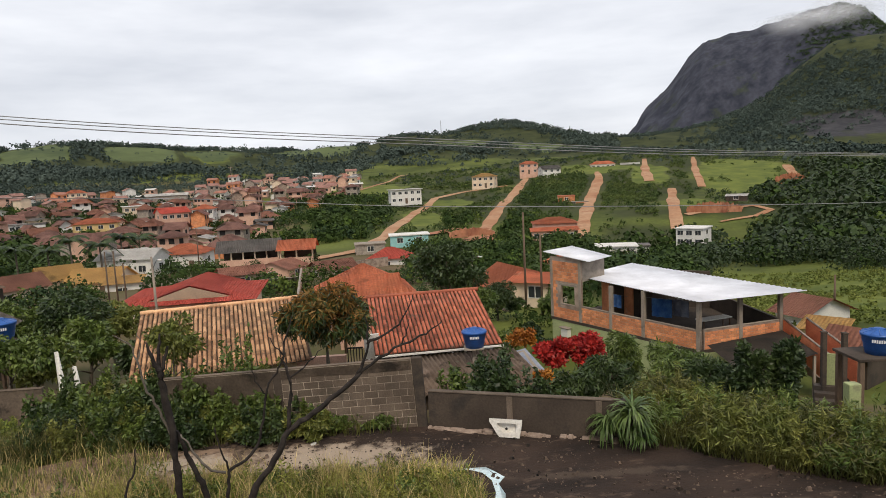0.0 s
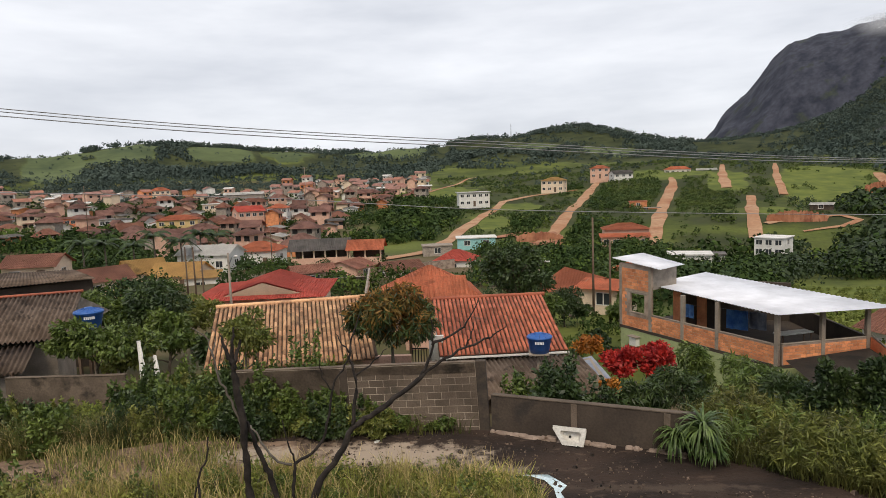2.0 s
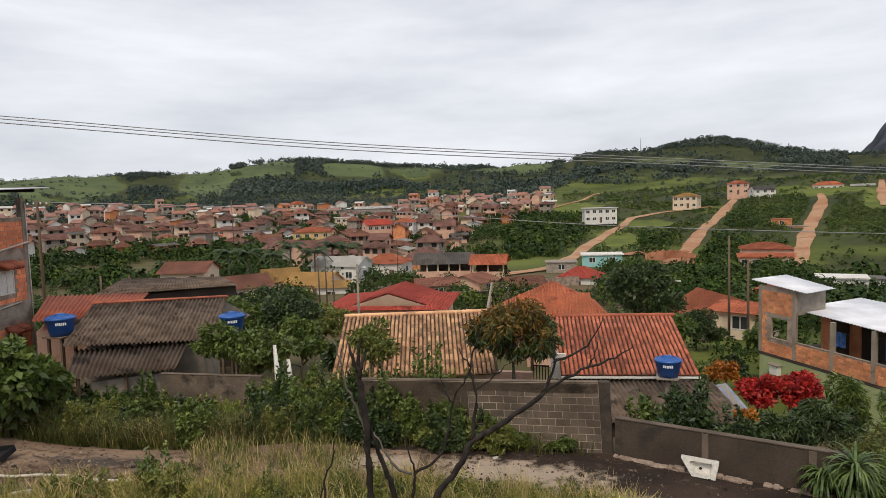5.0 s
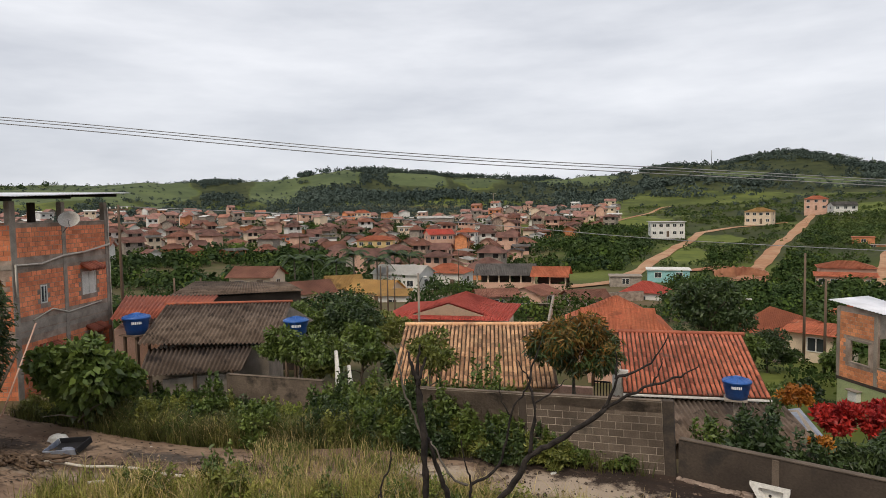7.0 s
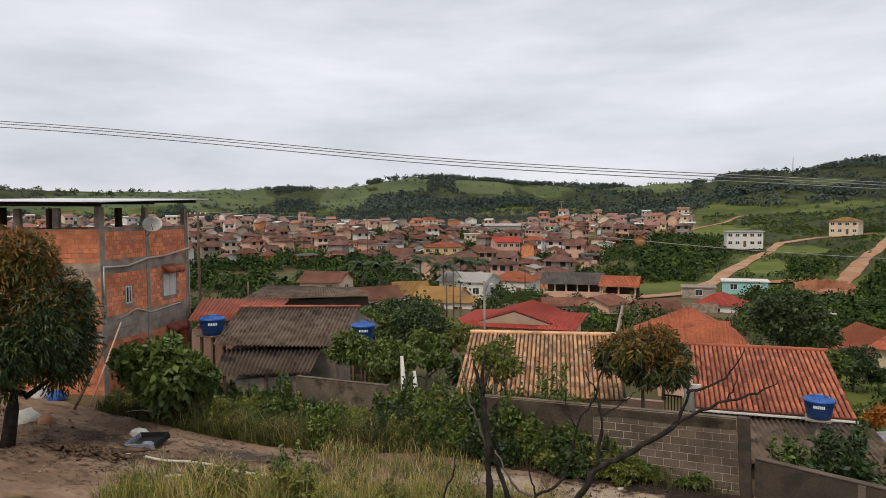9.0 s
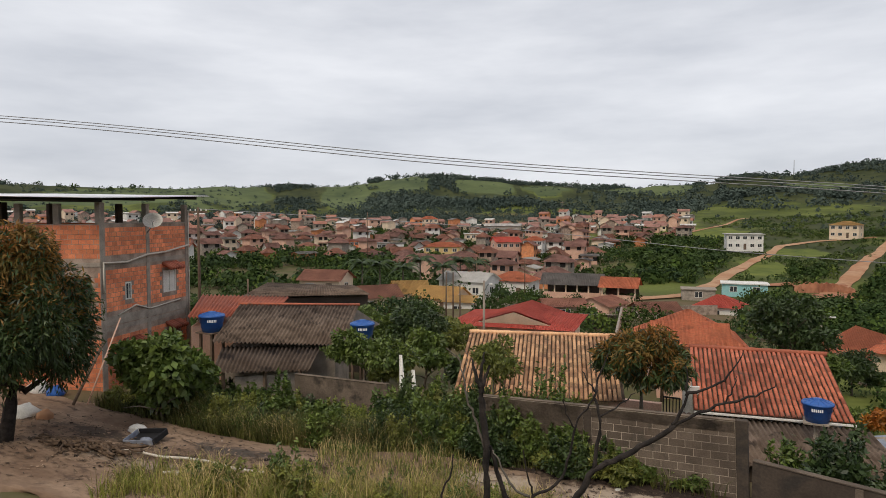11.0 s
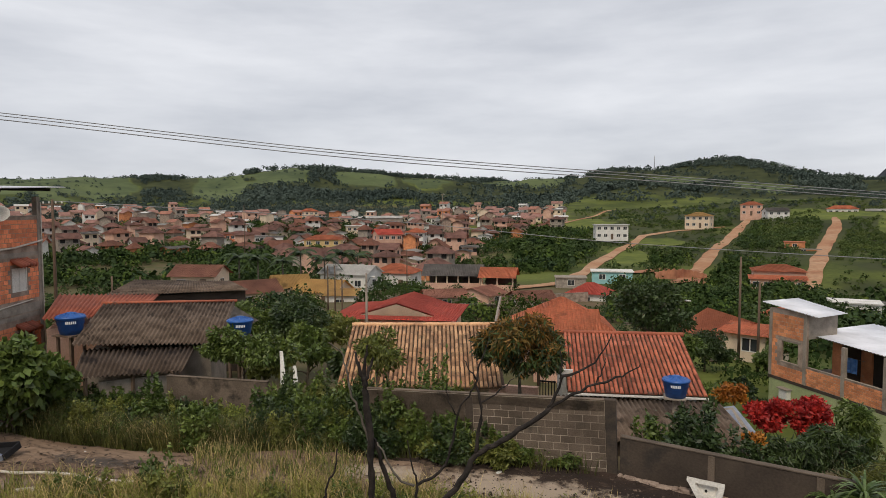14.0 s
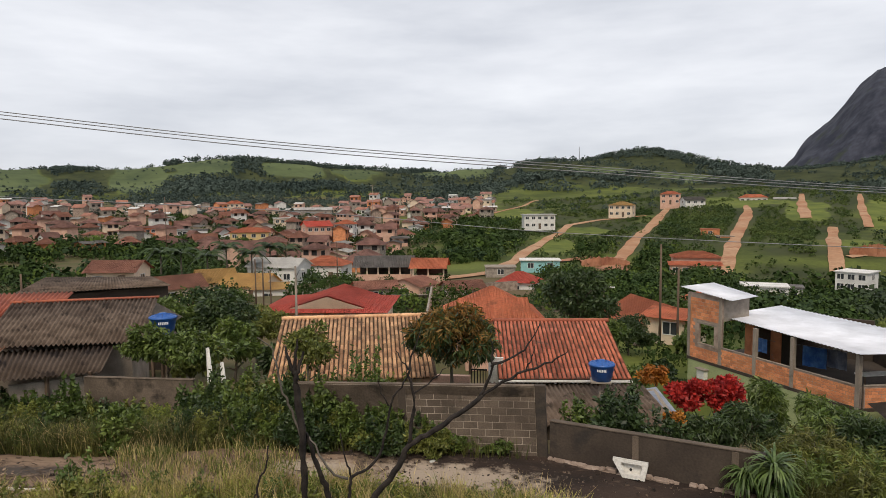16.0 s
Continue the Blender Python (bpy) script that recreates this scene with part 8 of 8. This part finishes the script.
for k in range(3):
    o = part("sheet", box(-0.35, 0.35, -0.01, 0.01, 0, 1.5), "cloth_grey" if k % 2 == 0 else "concrete", sheets)
    o.matrix_basis = pose(0.2 * k - 0.1, 0.28 * k, 1.0 - ground_z(3.0, 21.3) - 1.25, -58, 0, 25 + 6 * k)
part("trestle", box(-0.4, 0.6, -0.3, 0.9, 0.0, 0.75 - ground_z(3.0, 21.3) - 1.0), "wood", sheets)


# ---------- low cloud on the mountain ----------
def cloud_material():
    m = bpy.data.materials.new("mist")
    m.use_nodes = True
    n, l = m.node_tree.nodes, m.node_tree.links
    n.clear()
    out, mix, tr, df = n.new("ShaderNodeOutputMaterial"), n.new("ShaderNodeMixShader"), n.new("ShaderNodeBsdfTransparent"), n.new("ShaderNodeBsdfTranslucent")
    df2, ad = n.new("ShaderNodeBsdfDiffuse"), n.new("ShaderNodeMixShader")
    df.inputs["Color"].default_value = df2.inputs["Color"].default_value = (0.72, 0.74, 0.77, 1)
    tc, ln, ns, mu, mr = n.new("ShaderNodeTexCoord"), n.new("ShaderNodeVectorMath"), n.new("ShaderNodeTexNoise"), n.new("ShaderNodeMath"), n.new("ShaderNodeMapRange")
    ln.operation = "LENGTH"
    ns.inputs["Scale"].default_value, ns.inputs["Detail"].default_value = 2.2, 5
    mr.inputs["From Min"].default_value, mr.inputs["From Max"].default_value = 1.0, 0.1
    mr.inputs["To Min"].default_value, mr.inputs["To Max"].default_value = 0.0, 0.85
    mu.operation = "MULTIPLY"
    ad.inputs["Fac"].default_value = 0.5
    l.new(tc.outputs["Object"], ln.inputs[0])
    l.new(ln.outputs["Value"], mr.inputs["Value"])
    l.new(tc.outputs["Object"], ns.inputs["Vector"])
    l.new(mr.outputs["Result"], mu.inputs[0])
    l.new(ns.outputs["Fac"], mu.inputs[1])
    l.new(mu.outputs["Value"], mix.inputs["Fac"])
    l.new(df.outputs["BSDF"], ad.inputs[1])
    l.new(df2.outputs["BSDF"], ad.inputs[2])
    l.new(tr.outputs["BSDF"], mix.inputs[1])
    l.new(ad.outputs["Shader"], mix.inputs[2])
    l.new(mix.outputs["Shader"], out.inputs["Surface"])
    return m


M["mist"] = cloud_material()
rng_c = np.random.default_rng(31)
CLOUDS = []
for k in range(13):
    az = 23.2 + 2.2 * k / 3 if k < 3 else 27.4 + 4.3 * (k - 3 + rng_c.uniform(0, 1)) / 10
    d = rng_c.uniform(1150, 1260)
    top_z = float(np.interp(az, DOME_AZ, DOME_Z)) * d / 1320 + 4
    big_ = 1.0 if az > 27.5 else 0.5
    CLOUDS.append((az, d, top_z + rng_c.uniform(-20, -2) * big_, rng_c.uniform(34, 62) * big_, rng_c.uniform(14, 26) * big_))
for az, d, z, w, h in CLOUDS:
    bm = bmesh.new()
    n = 16
    g = [[bm.verts.new((-1 + 2 * i / n, -0.35 * (1 - (2 * i / n - 1) ** 2) * (1 - (2 * j / n - 1) ** 2), -1 + 2 * j / n)) for i in range(n + 1)] for j in range(n + 1)]
    for j in range(n):
        for i in range(n):
            bm.faces.new((g[j][i], g[j][i + 1], g[j + 1][i + 1], g[j + 1][i])).smooth = True
    c = tagged(part("low_cloud", bm, "mist"), "wisp of low cloud hanging on the mountain top", "cloud", "low clouds", kind="structure")
    c.matrix_world = Matrix.Translation(polar(az, d, z)) @ pose(0, 0, 0, 0, 0, -az) @ pose(0, 0, 0, -52, 0, 0) @ Matrix.Diagonal((w, w * 0.3, h * 1.5, 1))
    c.visible_shadow = False


# ---------- single bricks, blocks and tiles ----------
def piece(name, bm, material):
    me = bpy.data.meshes.new(name)
    bm.to_mesh(me)
    bm.free()
    me.materials.append(M[material])
    return me


def courses(parent, m, x0, x1, z0, z1, me, w, h, gap, y, holes=(), limit=300, count=None, rest=None):
    """Lays pieces in broken courses over a rectangle of a wall; returns how many were laid."""
    made = 0
    rows_ = int((z1 - z0) / (h + gap))
    for r_ in range(rows_):
        z = z0 + r_ * (h + gap)
        x = x0 - (0.5 * (w + gap) if r_ % 2 else 0)
        while x < x1 - 0.02:
            a, b = max(x, x0), min(x + w, x1)
            x += w + gap
            if b - a < 0.06 or any(a < q1 + 0.02 and b > q0 - 0.02 and z < q3 + 0.02 and z + h > q2 - 0.02 for q0, q1, q2, q3 in holes):
                continue
            mat_ = m @ pose((a + b) / 2, y + random.uniform(-0.004, 0.004), z) @ Matrix.Diagonal(((b - a) / w, 1, 1, 1))
            if made < limit:
                o = new(me.name, me)
                o.parent = parent
                o.matrix_basis = mat_
            elif rest is not None:
                rest.append(mat_)
            made += 1
    return made


def rest_of(parent, mats, me, name):
    """The pieces past the count as one mesh."""
    if not mats:
        return
    v0 = np.array([v.co for v in me.vertices])
    f0 = [tuple(p.vertices) for p in me.polygons]
    V, F = [], []
    for m in mats:
        mm = np.array(m)
        k = len(V) * len(v0)
        V.append(v0 @ mm[:3, :3].T + mm[:3, 3])
        F += [tuple(i + k for i in f) for f in f0]
    ob = link(name, raw(name, np.concatenate(V), F), me.materials[0], parent)
    tagged(ob, kind="stuff")


random.seed(8)
block_me = piece("block", box(-0.195, 0.195, -0.03, 0.02, 0, 0.188, 0.006), "block")
courses(block_wall, Matrix(), 0.0, 3.04, 0.0, 1.97, block_me, 0.39, 0.188, 0.012, 0.02)
courses(block_wall, Matrix(), 3.28, WALL_L - 0.27, 0.0, 1.97, block_me, 0.39, 0.188, 0.012, 0.02)

brick_me = piece("brick", box(-0.14, 0.14, -0.03, 0.02, 0, 0.18, 0.004), "brick")
brick_me2 = piece("brick", box(-0.14, 0.14, -0.03, 0.02, 0, 0.125, 0.004), "brick_pale")
brick_me3 = piece("brick", box(-0.14, 0.14, -0.03, 0.02, 0, 0.18, 0.004), "brick_pale")
rest = []
n1 = courses(brick_house, FRONT_M, 0.2, 3.25, 0.02, 0.90, brick_me2, 0.28, 0.125, 0.014, -0.012)
n1 += courses(brick_house, FRONT_M, 3.45, 5.45, 0.02, 0.90, brick_me2, 0.28, 0.125, 0.014, -0.012)
n1 += courses(brick_house, FRONT_M, 5.65, SOLID, 0.02, 0.90, brick_me2, 0.28, 0.125, 0.014, -0.012)
n1 += courses(brick_house, SIDE_M, 0.25, 2.15, 0.02, 0.93, brick_me2, 0.28, 0.125, 0.014, 0.021)
n1 += courses(brick_house, SIDE_M, 2.35, SIDE_LEN - 0.1, 0.02, 0.93, brick_me2, 0.28, 0.125, 0.014, 0.021)
courses(brick_house, FRONT_M, SOLID + 0.2, FRONT_LEN - 0.16, -0.14, 3.5, brick_me3, 0.28, 0.18, 0.014, -0.012, [(SOLID + 0.35, SOLID + 1.85, 0.82, 2.08)], max(0, 300 - n1), rest=rest)
rest_of(brick_house, rest, brick_me3, "end_wall_bricks")
rest = []
holes = TR_HOLES + [(0, 9, 2.25, 2.95), (0, 9, 5.0, 5.34)]
n2 = courses(tall, TR_M, 0.33, 3.05, 2.96, 6.85, brick_me, 0.28, 0.176, 0.022, 0.021, holes)
n2 += courses(tall, TR_M, 3.31, TR_LEN - 0.2, 2.96, 6.85, brick_me, 0.28, 0.176, 0.022, 0.021, holes, max(0, 300 - n2), rest=rest)
courses(tall, TR_M, 0.33, 3.05, -0.5, 2.26, brick_me, 0.28, 0.176, 0.022, 0.021, holes, 0, rest=rest)
courses(tall, TR_M, 3.31, TR_LEN - 0.2, -0.5, 2.26, brick_me, 0.28, 0.176, 0.022, 0.021, holes, 0, rest=rest)
courses(tall, TL_M, 0.26, TL_LEN, -0.5, 6.85, brick_me, 0.28, 0.176, 0.022, 0.021, [(5.7, 6.9, 3.3, 4.7), (2.2, 3.4, 3.3, 4.7), (5.0, 6.0, 0.9, 1.9), (0, 9, 2.25, 2.57), (0, 9, 5.0, 5.34)], 0, rest=rest)
rest_of(tall, rest, brick_me, "lower_bricks")


def barrel(w, length):
    bm = bmesh.new()
    a = [bm.verts.new((w * 0.5 * math.cos(t), 0.0, w * 0.42 * math.sin(t))) for t in np.linspace(0, math.pi, 6)]
    b = [bm.verts.new((w * 0.43 * math.cos(t), length, w * 0.36 * math.sin(t))) for t in np.linspace(0, math.pi, 6)]
    for k in range(5):
        bm.faces.new((a[k], a[k + 1], b[k + 1], b[k])).smooth = True
    bm.faces.new(a[::-1])
    return bm


def lay_tiles(parent, R, me, pitch, row):
    L, run, fall = R["L"], R["run"], R["fall"]
    slope = math.degrees(math.atan2(fall, run))
    length = math.hypot(run, fall)
    rest, made = [], 0
    for j in range(int(length / row) + 1):
        for i in range(int(L / pitch)):
            s = length - j * row
            m = pose(pitch * (i + 0.5) + random.uniform(-0.006, 0.006), -s * math.cos(radians(slope)), -s * math.sin(radians(slope)) + 0.005 + random.uniform(0, 0.008), slope, 0, random.uniform(-1.2, 1.2))
            if made < 300:
                o = new(me.name, me)
                o.parent = parent
                o.matrix_basis = m
            else:
                rest.append(m)
            made += 1
    rest_of(parent, rest, me, "upper_tiles")


lay_tiles(tan_house, TAN, piece("tile", barrel(0.125, 0.40), "tile_tan"), 0.16, 0.34)
lay_tiles(red_house, RED, piece("tile", barrel(0.120, 0.40), "tile_red"), 0.152, 0.34)
